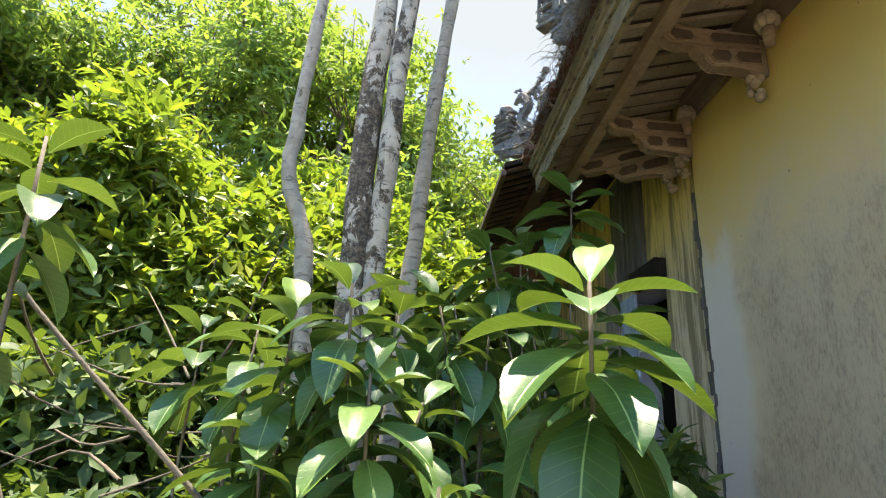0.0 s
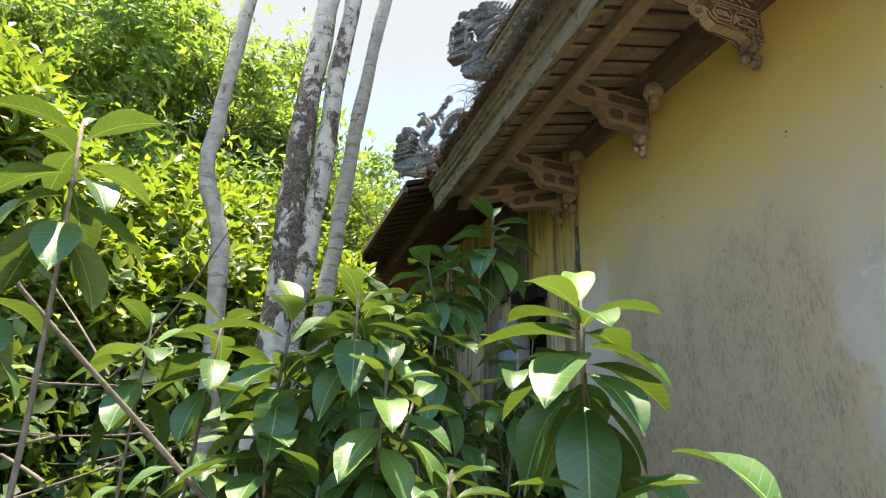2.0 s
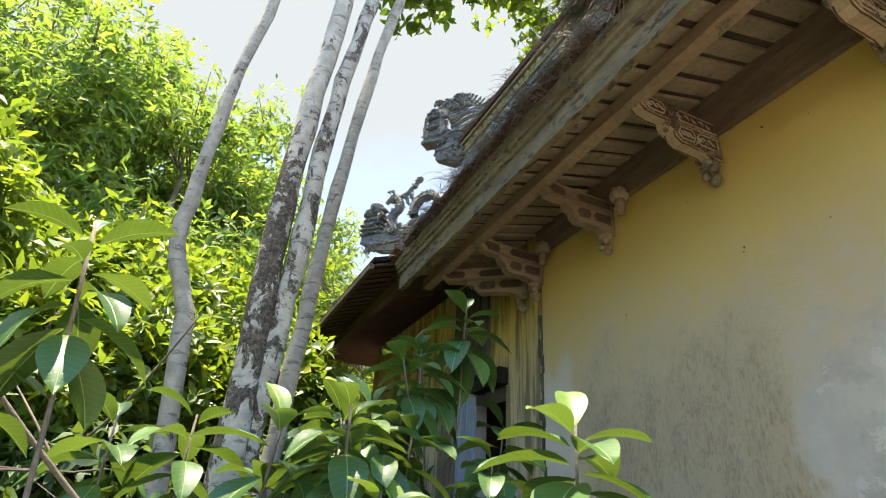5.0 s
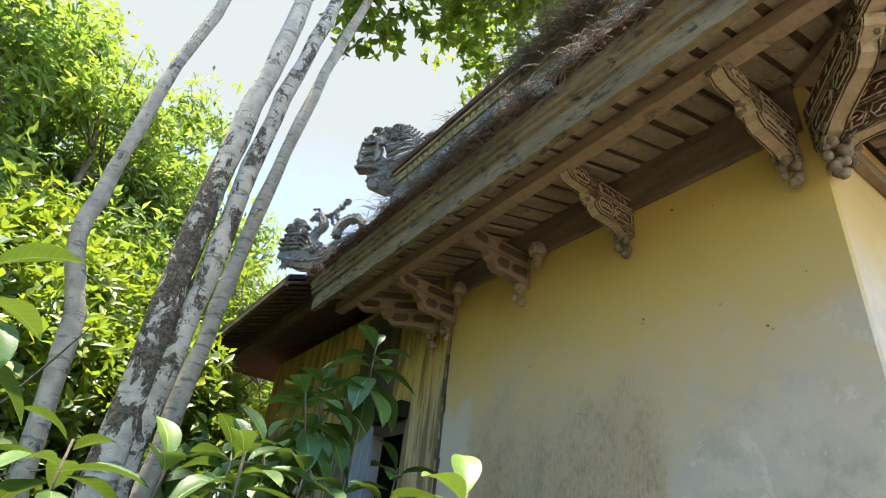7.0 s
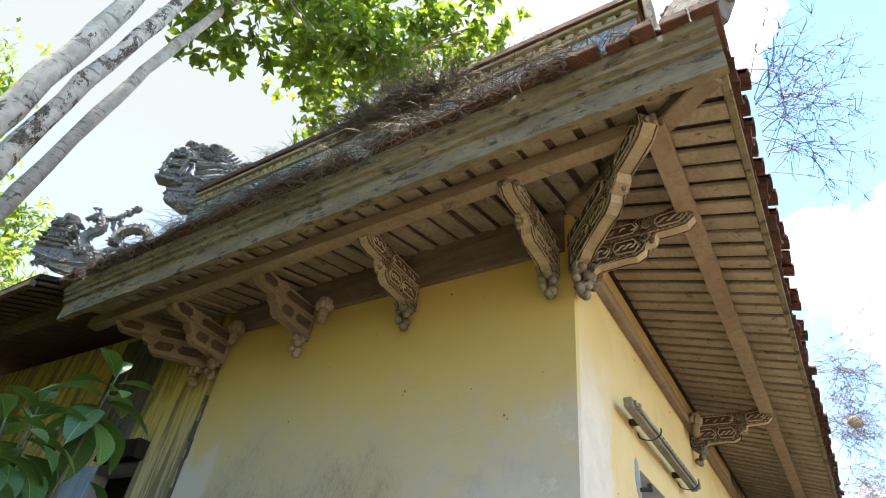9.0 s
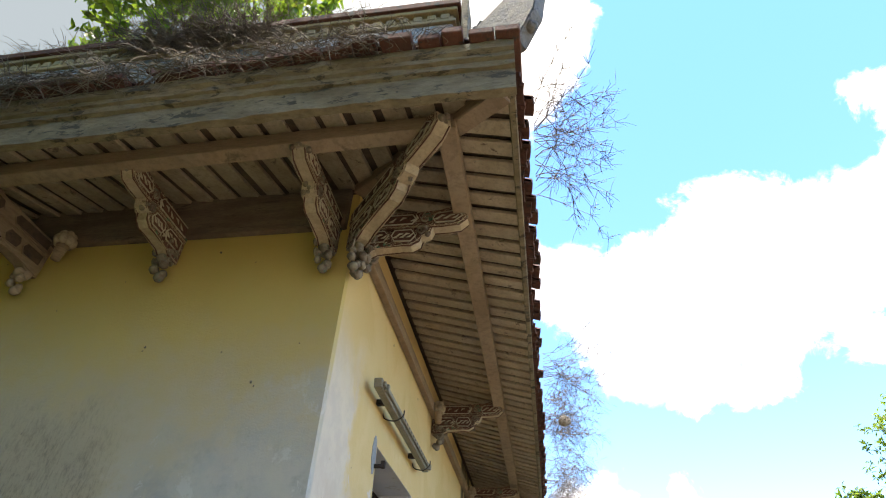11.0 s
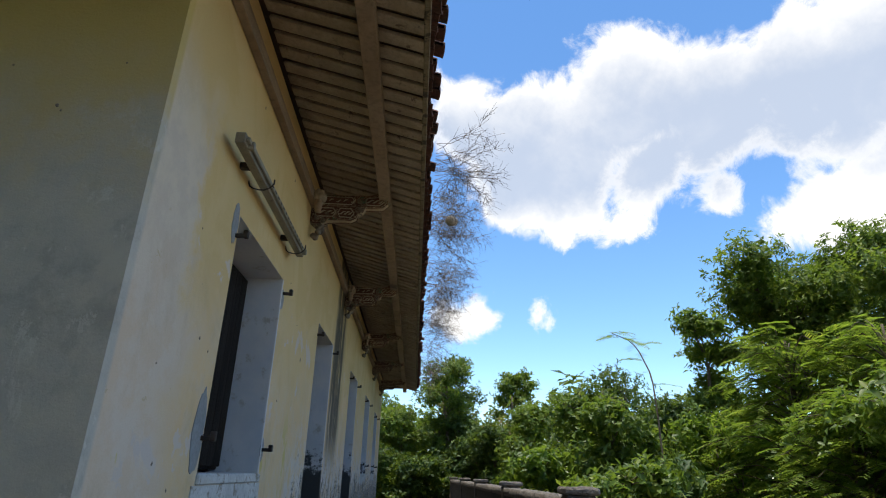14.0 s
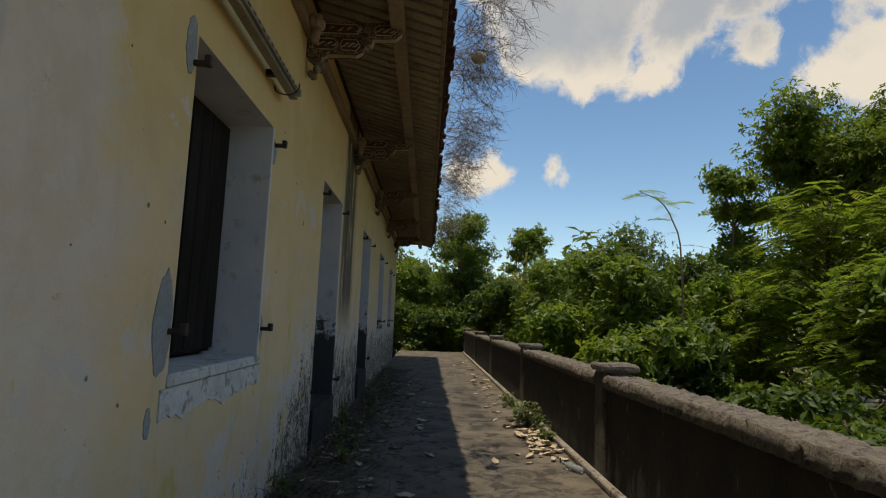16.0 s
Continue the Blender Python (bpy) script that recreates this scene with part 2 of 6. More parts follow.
def carved_paint():
    n = Nodes("flaking painted carving")
    v = n.tc.outputs["Object"]
    c = n.mix(n.step(n.noise(6, 6, 0.65, v), 0.38, 0.62), (0.075, 0.03, 0.02), (0.15, 0.075, 0.045))
    swirl = n.m("PINGPONG", n.m("MULTIPLY", n.noise(11, 2, 0.4, v, 1.2), 9.0), 0.5)
    c = n.mix(n.m("MULTIPLY", n.step(swirl, 0.38, 0.43), 0.85), c, (0.44, 0.375, 0.26))
    c = n.mix(n.m("MULTIPLY", n.step(n.noise(13, 3, 0.5, v), 0.66, 0.69), 0.8), c, (0.05, 0.15, 0.09))
    c = n.mix(n.m("MULTIPLY", n.step(n.noise(5, 7, 0.72), 0.56, 0.72), 0.5), c, (0.27, 0.22, 0.155))
    n.bump(n.m("ADD", n.m("MULTIPLY", swirl, 1.5), n.noise(50, 4, 0.7, v)), 0.8, 0.01)
    return n.done(c, 0.85)


def frieze_paint():
    n = Nodes("blue and white porcelain mosaic")
    x, y, z = n.xyz()
    a = n.m("PINGPONG", n.m("MULTIPLY", y, 9.0), 0.5)
    b = n.m("PINGPONG", n.m("MULTIPLY", z, 13.0), 0.5)
    fret = n.m("ABSOLUTE", n.m("SUBTRACT", a, b))
    c = n.mix(n.step(fret, 0.10, 0.14), (0.33, 0.35, 0.35), (0.13, 0.20, 0.26))
    c = n.mix(n.step(n.vor(30, feature="DISTANCE_TO_EDGE"), 0.06, 0.03), c, (0.2, 0.2, 0.19))
    c = n.mix(n.m("MULTIPLY", n.step(n.noise(3.5, 6, 0.7), 0.42, 0.58), 0.85), c, (0.17, 0.155, 0.125))
    n.bump(n.m("ADD", fret, n.noise(50, 4, 0.7)), 0.5, 0.01)
    return n.done(c, 0.6)


WALL = wall_paint()


def reveal_plaster():
    n = Nodes("pale blue-grey lime plaster")
    x, y, z = n.xyz()
    c = n.mix(n.step(n.noise(2.4, 6, 0.65), 0.38, 0.62), (0.53, 0.54, 0.57), (0.61, 0.60, 0.60))
    c = n.mix(n.m("MULTIPLY", n.step(n.noise(7, 7, 0.7), 0.58, 0.68), 0.6), c, (0.33, 0.28, 0.21))
    damp = n.m("ADD", z, n.m("MULTIPLY", n.m("SUBTRACT", n.noise(5, 6, 0.72), 0.5), 1.2))
    c = n.mix(n.m("MULTIPLY", n.m("MULTIPLY", n.step(n.m("ADD", n.step(damp, 1.6, 0.6), n.m("MULTIPLY", n.m("SUBTRACT", n.noise(16, 7, 0.8), 0.5), 1.8)), 0.4, 0.65), n.step(x, 3.0, 3.8)), 0.95), c, (0.022, 0.021, 0.02))
    n.bump(n.noise(45, 5, 0.7), 0.25, 0.006)
    return n.done(c, 0.9)


REVEAL = reveal_plaster()
SILL = mottled("chipped white sill plaster", (0.60, 0.60, 0.58), (0.46, 0.46, 0.44), 5, 60, 0.9, 0.7, (0.27, 0.235, 0.185), 0.55)
PATCH = mottled("grey cement patch", (0.25, 0.26, 0.27), (0.33, 0.34, 0.35), 6, 60, 0.95, 0.5)
CONCRETE = mottled("lichened concrete", (0.075, 0.066, 0.056), (0.14, 0.125, 0.107), 4.5, 55, 0.95, 0.7, (0.035, 0.032, 0.03), 0.5)
# coping and caps several times paler than the parapet panels
COPING = mottled("paler rough coping", (0.105, 0.09, 0.078), (0.20, 0.175, 0.153), 13, 60, 0.95, 1.0, (0.04, 0.034, 0.03), 0.55)
PARAPET = mottled("dark mould-flecked parapet render", (0.020, 0.017, 0.015), (0.042, 0.033, 0.027), 4.0, 46, 0.95, 0.9, (0.15, 0.13, 0.11), 0.40, (1, 1, 0.45))
FLOOR = mottled("stained terrace cement", (0.10, 0.085, 0.067), (0.185, 0.158, 0.127), 2.2, 60, 0.95, 1.0, (0.038, 0.033, 0.029), 0.58)
FASCIA = mottled("weathered plaster moulding", (0.16, 0.125, 0.075), (0.25, 0.205, 0.13), 5.2, 34, 0.95, 0.8, (0.05, 0.044, 0.032), 0.54, (1, 0.55, 1.6))
SOFFIT = mottled("dusty lime-washed battens", (0.30, 0.235, 0.165), (0.40, 0.325, 0.235), 4, 40, 0.95, 0.4, (0.13, 0.09, 0.065), 0.42)
UNDERTILE = mottled("sooty tile undersides", (0.075, 0.05, 0.036), (0.12, 0.082, 0.058), 5, 30, 0.95, 0.6, (0.04, 0.03, 0.024), 0.4)
BEAM = mottled("old bare timber", (0.225, 0.155, 0.10), (0.32, 0.235, 0.16), 3, 40, 0.85, 0.5, (0.10, 0.075, 0.05), 0.4, (0.5, 0.5, 3))
EAVE_SHADE = mottled("brown of the shadow under the side eave", (0.13, 0.088, 0.066), (0.20, 0.145, 0.105), 3, 40, 0.9, 0.5, (0.08, 0.055, 0.042), 0.4, (0.5, 0.5, 3))
DARKWOOD = mottled("dark stained planks", (0.014, 0.011, 0.0095), (0.026, 0.021, 0.018), 4, 40, 0.75, 0.5, None, 0, (3, 3, 0.3))
DARKWOOD.node_tree.nodes["Principled BSDF"].inputs["Specular IOR Level"].default_value = 0.08
GREYWOOD = mottled("grey rotten timber", (0.15, 0.11, 0.075), (0.25, 0.20, 0.145), 5, 30, 0.95, 0.9, (0.06, 0.045, 0.035), 0.5, (3, 3, 0.25))
BLACKWOOD = mottled("damp-blackened grey boards", (0.055, 0.05, 0.042), (0.12, 0.115, 0.10), 5, 30, 0.95, 0.9, (0.03, 0.028, 0.022), 0.5, (3, 3, 0.2))
BLUEWOOD = mottled("faded blue shutter paint", (0.20, 0.26, 0.34), (0.28, 0.34, 0.40), 4, 40, 0.7, 0.4, (0.13, 0.11, 0.09), 0.3, (2, 2, 0.3))
TILE = mottled("old terracotta tile", (0.135, 0.052, 0.034), (0.085, 0.042, 0.03), 8, 50, 0.9, 0.6, (0.045, 0.04, 0.036), 0.5)
DRAGON = mottled("chipped porcelain mosaic sculpture", (0.235, 0.215, 0.18), (0.13, 0.135, 0.145), 9, 34, 0.8, 1.0, (0.035, 0.036, 0.042), 0.48)
IRON = mottled("rusted black iron", (0.02, 0.017, 0.015), (0.05, 0.03, 0.02), 20, 80, 0.7, 0.4)
STRIP = mottled("grimy pale batten", (0.30, 0.27, 0.20), (0.22, 0.19, 0.135), 6, 60, 0.6, 0.4, (0.10, 0.085, 0.06), 0.4)
CARVED = carved_paint()
TAN = mottled("dusty tan plaster", (0.36, 0.275, 0.18), (0.46, 0.365, 0.25), 8, 50, 0.9, 0.4, (0.17, 0.12, 0.075), 0.4, local=True)
CREAM = mottled("chipped cream relief", (0.50, 0.44, 0.33), (0.38, 0.32, 0.23), 14, 60, 0.85, 0.5, (0.13, 0.08, 0.05), 0.4, local=True)
BOSS = mottled("dusty painted scrollwork", (0.28, 0.235, 0.17), (0.12, 0.08, 0.058), 16, 50, 0.8, 0.6, (0.05, 0.13, 0.10), 0.36, local=True)
FRIEZE = frieze_paint()
OCHRE = mottled("ochre moulding", (0.34, 0.27, 0.13), (0.26, 0.215, 0.13), 4, 40, 0.9, 0.5, (0.09, 0.08, 0.06), 0.4)
STRAW = mottled("dry straw", (0.20, 0.155, 0.105), (0.09, 0.07, 0.05), 5, 40, 0.9, 0.2)
TWIG = mottled("bare brown-grey twigs", (0.13, 0.10, 0.085), (0.20, 0.165, 0.145), 5, 40, 0.9, 0.2)
LITTER = mottled("dry fallen leaf", (0.46, 0.37, 0.27), (0.60, 0.51, 0.40), 12, 60, 0.8, 0.3, (0.26, 0.17, 0.10), 0.25)
SOIL = mottled("dry leaf-strewn earth", (0.17, 0.135, 0.09), (0.27, 0.22, 0.155), 3, 25, 1.0, 1.0, (0.10, 0.085, 0.05), 0.45)
LEAF_BIG = leaf_mat("broad glossy leaf", (0.028, 0.082, 0.016), (0.056, 0.13, 0.028), (0.13, 0.22, 0.04), 0.42, 0.2, True)
# sunshine is part of this leaf colour, brightened beyond the plain green
LEAF_SUN = leaf_mat("yellow-green leaf tinted as sunlit", (0.074, 0.14, 0.016), (0.16, 0.23, 0.024), (0.31, 0.34, 0.028), 0.45, 0.5)
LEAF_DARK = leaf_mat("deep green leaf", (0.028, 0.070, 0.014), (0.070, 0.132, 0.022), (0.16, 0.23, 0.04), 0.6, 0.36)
# haze of distance is painted in as a lighter leaf colour
LEAF_HILL = leaf_mat("hillside leaf paled for haze", (0.095, 0.175, 0.035), (0.18, 0.27, 0.05), (0.27, 0.34, 0.06), 0.6, 0.58)
LEAF_FEATHER = leaf_mat("feathery light leaf", (0.11, 0.19, 0.026), (0.20, 0.285, 0.036), (0.31, 0.36, 0.05), 0.6, 0.55)
LEAF_TREE = leaf_mat("backlit canopy leaf", (0.07, 0.145, 0.02), (0.14, 0.235, 0.032), (0.28, 0.37, 0.045), 0.42, 0.62)
LEAF_FARTREE = leaf_mat("mid green spreading crown leaf", (0.075, 0.14, 0.022), (0.14, 0.22, 0.034), (0.24, 0.30, 0.045), 0.5, 0.5)
LEAF_BROWN = leaf_mat("brown flowering canopy", (0.16, 0.14, 0.05), (0.26, 0.20, 0.085), (0.2, 0.25, 0.05), 0.6, 0.4)
GRASS = leaf_mat("rank weed", (0.06, 0.11, 0.022), (0.11, 0.17, 0.035), (0.2, 0.2, 0.07), 0.5, 0.35)
BARK_PALE = bark("pale mottled bark", (0.40, 0.355, 0.285), (0.055, 0.046, 0.036), -1.0, 9.0, 0.0)
BARK_MOSS = bark("white bark with black moss", (0.50, 0.45, 0.37), (0.034, 0.026, 0.019), 1.5, 3.15, 0.185)
BARK_FLECK = bark("white bark flecked with black moss", (0.47, 0.42, 0.345), (0.034, 0.026, 0.019), 1.2, 5.2, 0.105)
BARK_DARK = mottled("dark twig bark", (0.10, 0.08, 0.055), (0.17, 0.14, 0.10), 8, 40, 0.9, 0.6)


def clear_plastic():
    n = Nodes("clear plastic")
    n.b.inputs["Transmission Weight"].default_value = 0.8
    n.b.inputs["IOR"].default_value = 1.3
    return n.done((0.75, 0.85, 0.92), 0.12)


PLASTIC = clear_plastic()
ROTTEN = mottled("rotting leaf litter", (0.055, 0.04, 0.028), (0.12, 0.09, 0.062), 14, 60, 0.9, 0.4, (0.025, 0.02, 0.016), 0.5)
KERB = mottled("chipped whitewashed kerb cement", (0.36, 0.33, 0.29), (0.22, 0.19, 0.165), 7, 50, 0.95, 1.0, (0.07, 0.06, 0.052), 0.55)
PANEL = mottled("faded dark red panel paint", (0.085, 0.032, 0.022), (0.13, 0.06, 0.038), 9, 50, 0.85, 0.4, (0.05, 0.03, 0.02), 0.4, local=True)


# ---- mesh helpers ----
def smooth(me, on=True):
    me.polygons.foreach_set("use_smooth", [on] * len(me.polygons))


def link_mesh(name, me, material, parent=None, label=""):
    if material and not me.materials:
        me.materials.append(material)
    ob = new(name, me)
    if parent:
        ob.parent = parent
    if label:
        ob["label"] = label
    return ob


def part(name, bm, material, parent=None, label="", soft=False):
    me = bpy.data.meshes.new(name)
    bm.to_mesh(me)
    bm.free()
    smooth(me, soft)
    return link_mesh(name, me, material, parent, label)


def tris(name, verts, faces, soft=True):
    """A mesh from arrays of places and triangles."""
    me = bpy.data.meshes.new(name)
    verts, faces = np.asarray(verts, np.float32), np.asarray(faces, np.int32)
    me.vertices.add(len(verts))
    me.vertices.foreach_set("co", verts.ravel())
    me.loops.add(len(faces) * 3)
    me.loops.foreach_set("vertex_index", faces.ravel())
    me.polygons.add(len(faces))
    me.polygons.foreach_set("loop_start", np.arange(0, len(faces) * 3, 3, dtype=np.int32))
    me.update(calc_edges=True)
    smooth(me, soft)
    return me


def box(bm, x0, x1, y0, y1, z0, z1, bevel=0.0):
    r = bmesh.ops.create_cube(bm, size=1.0)
    vs = r["verts"]
    for v in vs:
        v.co = Vector(((x0 + x1) / 2 + v.co.x * (x1 - x0), (y0 + y1) / 2 + v.co.y * (y1 - y0), (z0 + z1) / 2 + v.co.z * (z1 - z0)))
    if bevel:
        es = list({e for v in vs for e in v.link_edges})
        bmesh.ops.bevel(bm, geom=es, offset=bevel, segments=1, affect="EDGES", clamp_overlap=True)


def boxes(name, rows, material, parent=None, label="", bevel=0.004):
    bm = bmesh.new()
    for r in rows:
        box(bm, *r, bevel)
    return part(name, bm, material, parent, label)


def prism(bm, outline, m, depth, bevel=0.0):
    """Extrudes an outline in local x, z by depth along local y, centred, and lays it by m."""
    a = [bm.verts.new(m @ Vector((u, -depth / 2, w))) for u, w in outline]
    b = [bm.verts.new(m @ Vector((u, depth / 2, w))) for u, w in outline]
    k = len(outline)
    fs = [bm.faces.new(a), bm.faces.new(list(reversed(b)))]
    fs += [bm.faces.new((a[(i + 1) % k], a[i], b[i], b[(i + 1) % k])) for i in range(k)]
    if bevel:
        bmesh.ops.bevel(bm, geom=list({e for f in fs[:2] for e in f.edges}), offset=bevel, segments=2, affect="EDGES", clamp_overlap=True)
    bmesh.ops.recalc_face_normals(bm, faces=bm.faces[:])


def ball(bm, place, r, seg=8):
    bmesh.ops.create_uvsphere(bm, u_segments=seg, v_segments=max(4, seg - 2), radius=1.0,
                              matrix=Matrix.LocRotScale(place, None, r if isinstance(r, tuple) else (r, r, r)))


def tube_arrays(lines, seg=6):
    """Tubes along lines of (points, radii), as one pair of arrays."""
    vs, fs, k = [], [], 0
    for pts, rad in lines:
        pts = [Vector(p) for p in pts]
        side = None
        for i, p in enumerate(pts):
            d = (pts[min(i + 1, len(pts) - 1)] - pts[max(i - 1, 0)]).normalized()
            if side is None:
                side = d.orthogonal().normalized()
            side = (side - d * side.dot(d)).normalized()
            up = d.cross(side)
            for j in range(seg):
                a = 2 * math.pi * j / seg
                vs.append(p + (side * math.cos(a) + up * math.sin(a)) * rad[i])
        for i in range(len(pts) - 1):
            for j in range(seg):
                a, b = k + i * seg + j, k + i * seg + (j + 1) % seg
                fs += [(a, b, b + seg), (a, b + seg, a + seg)]
        fs += [(k + (len(pts) - 1) * seg, k + (len(pts) - 1) * seg + j, k + (len(pts) - 1) * seg + j + 1) for j in range(1, seg - 1)]
        k += len(pts) * seg
    return [tuple(v) for v in vs], fs


def tubes(name, lines, material, parent=None, seg=6, label=""):
    return link_mesh(name, tris(name, *tube_arrays(lines, seg)), material, parent, label)


def curve_points(pts, n, rough=0.0):
    """n + 1 points along a smooth line through pts."""
    pts = [Vector(p) for p in pts]
    out = []
    for i in range(n + 1):
        f = i / n * (len(pts) - 1)
        k = min(int(f), len(pts) - 2)
        u = f - k
        p0, p1, p2, p3 = pts[max(k - 1, 0)], pts[k], pts[k + 1], pts[min(k + 2, len(pts) - 1)]
        p = 0.5 * ((2 * p1) + (p2 - p0) * u + (2 * p0 - 5 * p1 + 4 * p2 - p3) * u * u + (3 * p1 - p0 - 3 * p2 + p3) * u ** 3)
        out.append(p + Vector((rnd.gauss(0, rough), rnd.gauss(0, rough), rnd.gauss(0, rough))))
    return out


def unit(a):
    return a / np.maximum(np.linalg.norm(a, axis=-1, keepdims=True), 1e-6)


def leaf_arrays(base, way, face, length, width, droop, seg=2, fold=0.25, belly=0.5):
    """Leaves as folded, drooping blades: arrays of places and triangles."""
    n = len(base)
    way, face = unit(way), unit(face - way * np.sum(face * unit(way), axis=1, keepdims=True))
    across = np.cross(way, face)
    if seg == 1:
        # far leaves: two triangles folded along the midrib
        w = width * 0.5
        mid = base + way * (length * 0.5)[:, None] + face * (w * fold - 0.25 * droop * length)[:, None]
        verts = np.stack([base, mid + across * w[:, None], base + way * length[:, None] - face * (droop * length)[:, None], mid - across * w[:, None]], axis=1).reshape(-1, 3)
        return verts, (np.arange(n)[:, None, None] * 4 + np.array([(0, 2, 1), (0, 3, 2)])[None]).reshape(-1, 3)
    rows, idx = [], []
    for i in range(seg + 1):
        s = i / seg
        c = base + way * (length * s)[:, None] - face * (droop * length * s * s)[:, None]
        if i in (0, seg):
            idx.append((len(rows),))
            rows.append(c)
        else:
            w = width * 0.5 * (math.sin(math.pi * s ** (0.7 / max(belly, 0.1) * 0.5)) ** 0.8)
            lift = face * (w * fold)[:, None]
            idx.append((len(rows), len(rows) + 1, len(rows) + 2))
            rows += [c + across * w[:, None] + lift, c, c - across * w[:, None] + lift]
    k = len(rows)
    f = []
    for a, b in zip(idx, idx[1:]):
        if len(a) == 1 and len(b) == 3:
            f += [(a[0], b[1], b[0]), (a[0], b[2], b[1])]
        elif len(b) == 1:
            f += [(a[0], a[1], b[0]), (a[1], a[2], b[0])]
        else:
            f += [(a[0], a[1], b[1]), (a[0], b[1], b[0]), (a[1], a[2], b[2]), (a[1], b[2], b[1])]
    verts = np.stack(rows, axis=1).reshape(-1, 3)
    faces = (np.arange(n)[:, None, None] * k + np.array(f)[None]).reshape(-1, 3)
    return verts, faces


def whorls(tips, axes, count, size, slim=0.38, lift=0.35, droop=0.25, spread=0.5, cuts=2):
    """Leaves in whorls round twig tips."""
    t = len(tips)
    axes = unit(axes)
    ref = np.where(np.abs(axes[:, 2:3]) < 0.9, np.array([[0.0, 0, 1]]), np.array([[1.0, 0, 0]]))
    u = unit(np.cross(axes, ref))
    v = np.cross(axes, u)
    a = (np.arange(count)[None] * 2.4 + rng.random((t, 1)) * 6.3 + rng.normal(0, 0.25, (t, count)))
    el = lift + rng.normal(0, spread, (t, count))
    radial = u[:, None] * np.cos(a)[..., None] + v[:, None] * np.sin(a)[..., None]
    way = radial * np.cos(el)[..., None] + axes[:, None] * np.sin(el)[..., None]
    face = axes[:, None] * np.cos(el)[..., None] - radial * np.sin(el)[..., None]
    length = size * (0.65 + 0.6 * rng.random((t, count)))
    base = tips[:, None] - axes[:, None] * (rng.random((t, count)) * size * 0.9)[..., None]
    m = t * count
    length = length.reshape(m)
    return leaf_arrays(base.reshape(m, 3), way.reshape(m, 3), face.reshape(m, 3), length, length * slim * (0.8 + 0.4 * rng.random(m)),
                       np.full(m, droop) * (0.4 + rng.random(m) * 1.2), cuts)


def blob_tips(blobs, n, hollow=0.5, ragged=0.25):
    """Twig tips spread over overlapping ellipsoids, thick near their skins, with an uneven outline."""
    blobs = np.array(blobs, float)
    vol = np.prod(blobs[:, 3:], axis=1) ** (2 / 3)
    which = rng.choice(len(blobs), n, p=vol / vol.sum())
    d = unit(rng.normal(size=(n, 3)))
    r = hollow + (1 - hollow) * rng.random(n) ** 0.6
    r = r * (1 + ragged * np.sin(d[:, 0] * 7 + which) * np.sin(d[:, 1] * 6 + 2 * which) + rng.normal(0, 0.06, n))
    tips = blobs[which, :3] + d * r[:, None] * blobs[which, 3:]
    axes = d * 0.7 + np.array([0, 0, 0.6]) + rng.normal(0, 0.35, (n, 3))
    return tips, axes


def plant(name, label, category, base, stems, blobs, tips, count, size, leaf, trunk_mat, group="", slim=0.38, lift=0.35, droop=0.25, hollow=0.5, seg=7, ragged=0.25, cuts=2):
    """A tree or shrub: a trunk with its limbs, and a crown of whorled leaves."""
    root = tagged(new(name), label, category, group)
    root.location = base
    inv = -Vector(base)
    lines = [([Vector(p) + inv for p in pts], rad) for pts, rad in stems]
    b = np.array(blobs, float)
    for cx, cy, cz, rx, ry, rz in b:
        start = min((p for pts, _ in lines for p in pts), key=lambda p: (p - inv - Vector((cx, cy, cz - rz))).length + max(0, (p - inv).z - cz) * 3)
        for _ in range(4):
            end = Vector((cx + rnd.uniform(-0.7, 0.7) * rx, cy + rnd.uniform(-0.7, 0.7) * ry, cz + rnd.uniform(-0.3, 0.7) * rz)) + inv
            mid = start.lerp(end, 0.5) + Vector((rnd.gauss(0, 0.1), rnd.gauss(0, 0.1), rnd.uniform(0, 0.15))) * rx
            r0 = 0.012 + 0.012 * min(rx, 2.5)
            lines.append((curve_points([start, mid, end], 6), [r0 * (1 - 0.12 * i) for i in range(7)]))
    tubes("trunk", lines, trunk_mat, root, seg)
    tp, ax = blob_tips(blobs, tips, hollow, ragged)
    v, f = whorls(tp + np.array(inv)[None], ax, count, size, slim, lift, droop, 0.5, cuts)
    link_mesh("crown", tris("crown", v, f), leaf, root)
    return root


# ---- ground and terrace ----
def ground_height(x, y):
    h = -0.42
    h += 0.10 * max(0.0, y - 5.0) + 0.05 * max(0.0, -x - 5.0)
    if y < -2.6:
        h -= 0.5 * min(1.0, (-2.6 - y) / 1.5)
    return min(h, 9.0)


def build_ground():
    bm = bmesh.new()
    steps = [-600, -200, -80, -40, -25, -15, -10, -7, -5, -4, -3.2, -2.75, -2, -1, 0, 1, 2, 3, 4, 5, 6, 8, 10, 14, 20, 30, 45, 80, 200, 600]
    rows = [[bm.verts.new((x, y, ground_height(x, y) + (0.03 * math.sin(3 * x + y) if abs(x) < 30 and abs(y) < 30 else 0))) for x in steps] for y in steps]
    for a, b in zip(rows, rows[1:]):
        for i in range(len(steps) - 1):
            bm.faces.new((a[i], a[i + 1], b[i + 1], b[i]))
    return tagged(part("ground", bm, SOIL, None, "", True), "dark soil strewn with fallen leaves under shrubs", "ground", "", "structure")


build_ground()
FRONT_END = 16.6
tagged(boxes("terrace_floor", [(-1.5, 21.0, -2.72, -0.002, -0.6, 0.0)], FLOOR, None, "", 0.015), "cracked grey cement terrace stained with black mould", "floor", "", "structure")
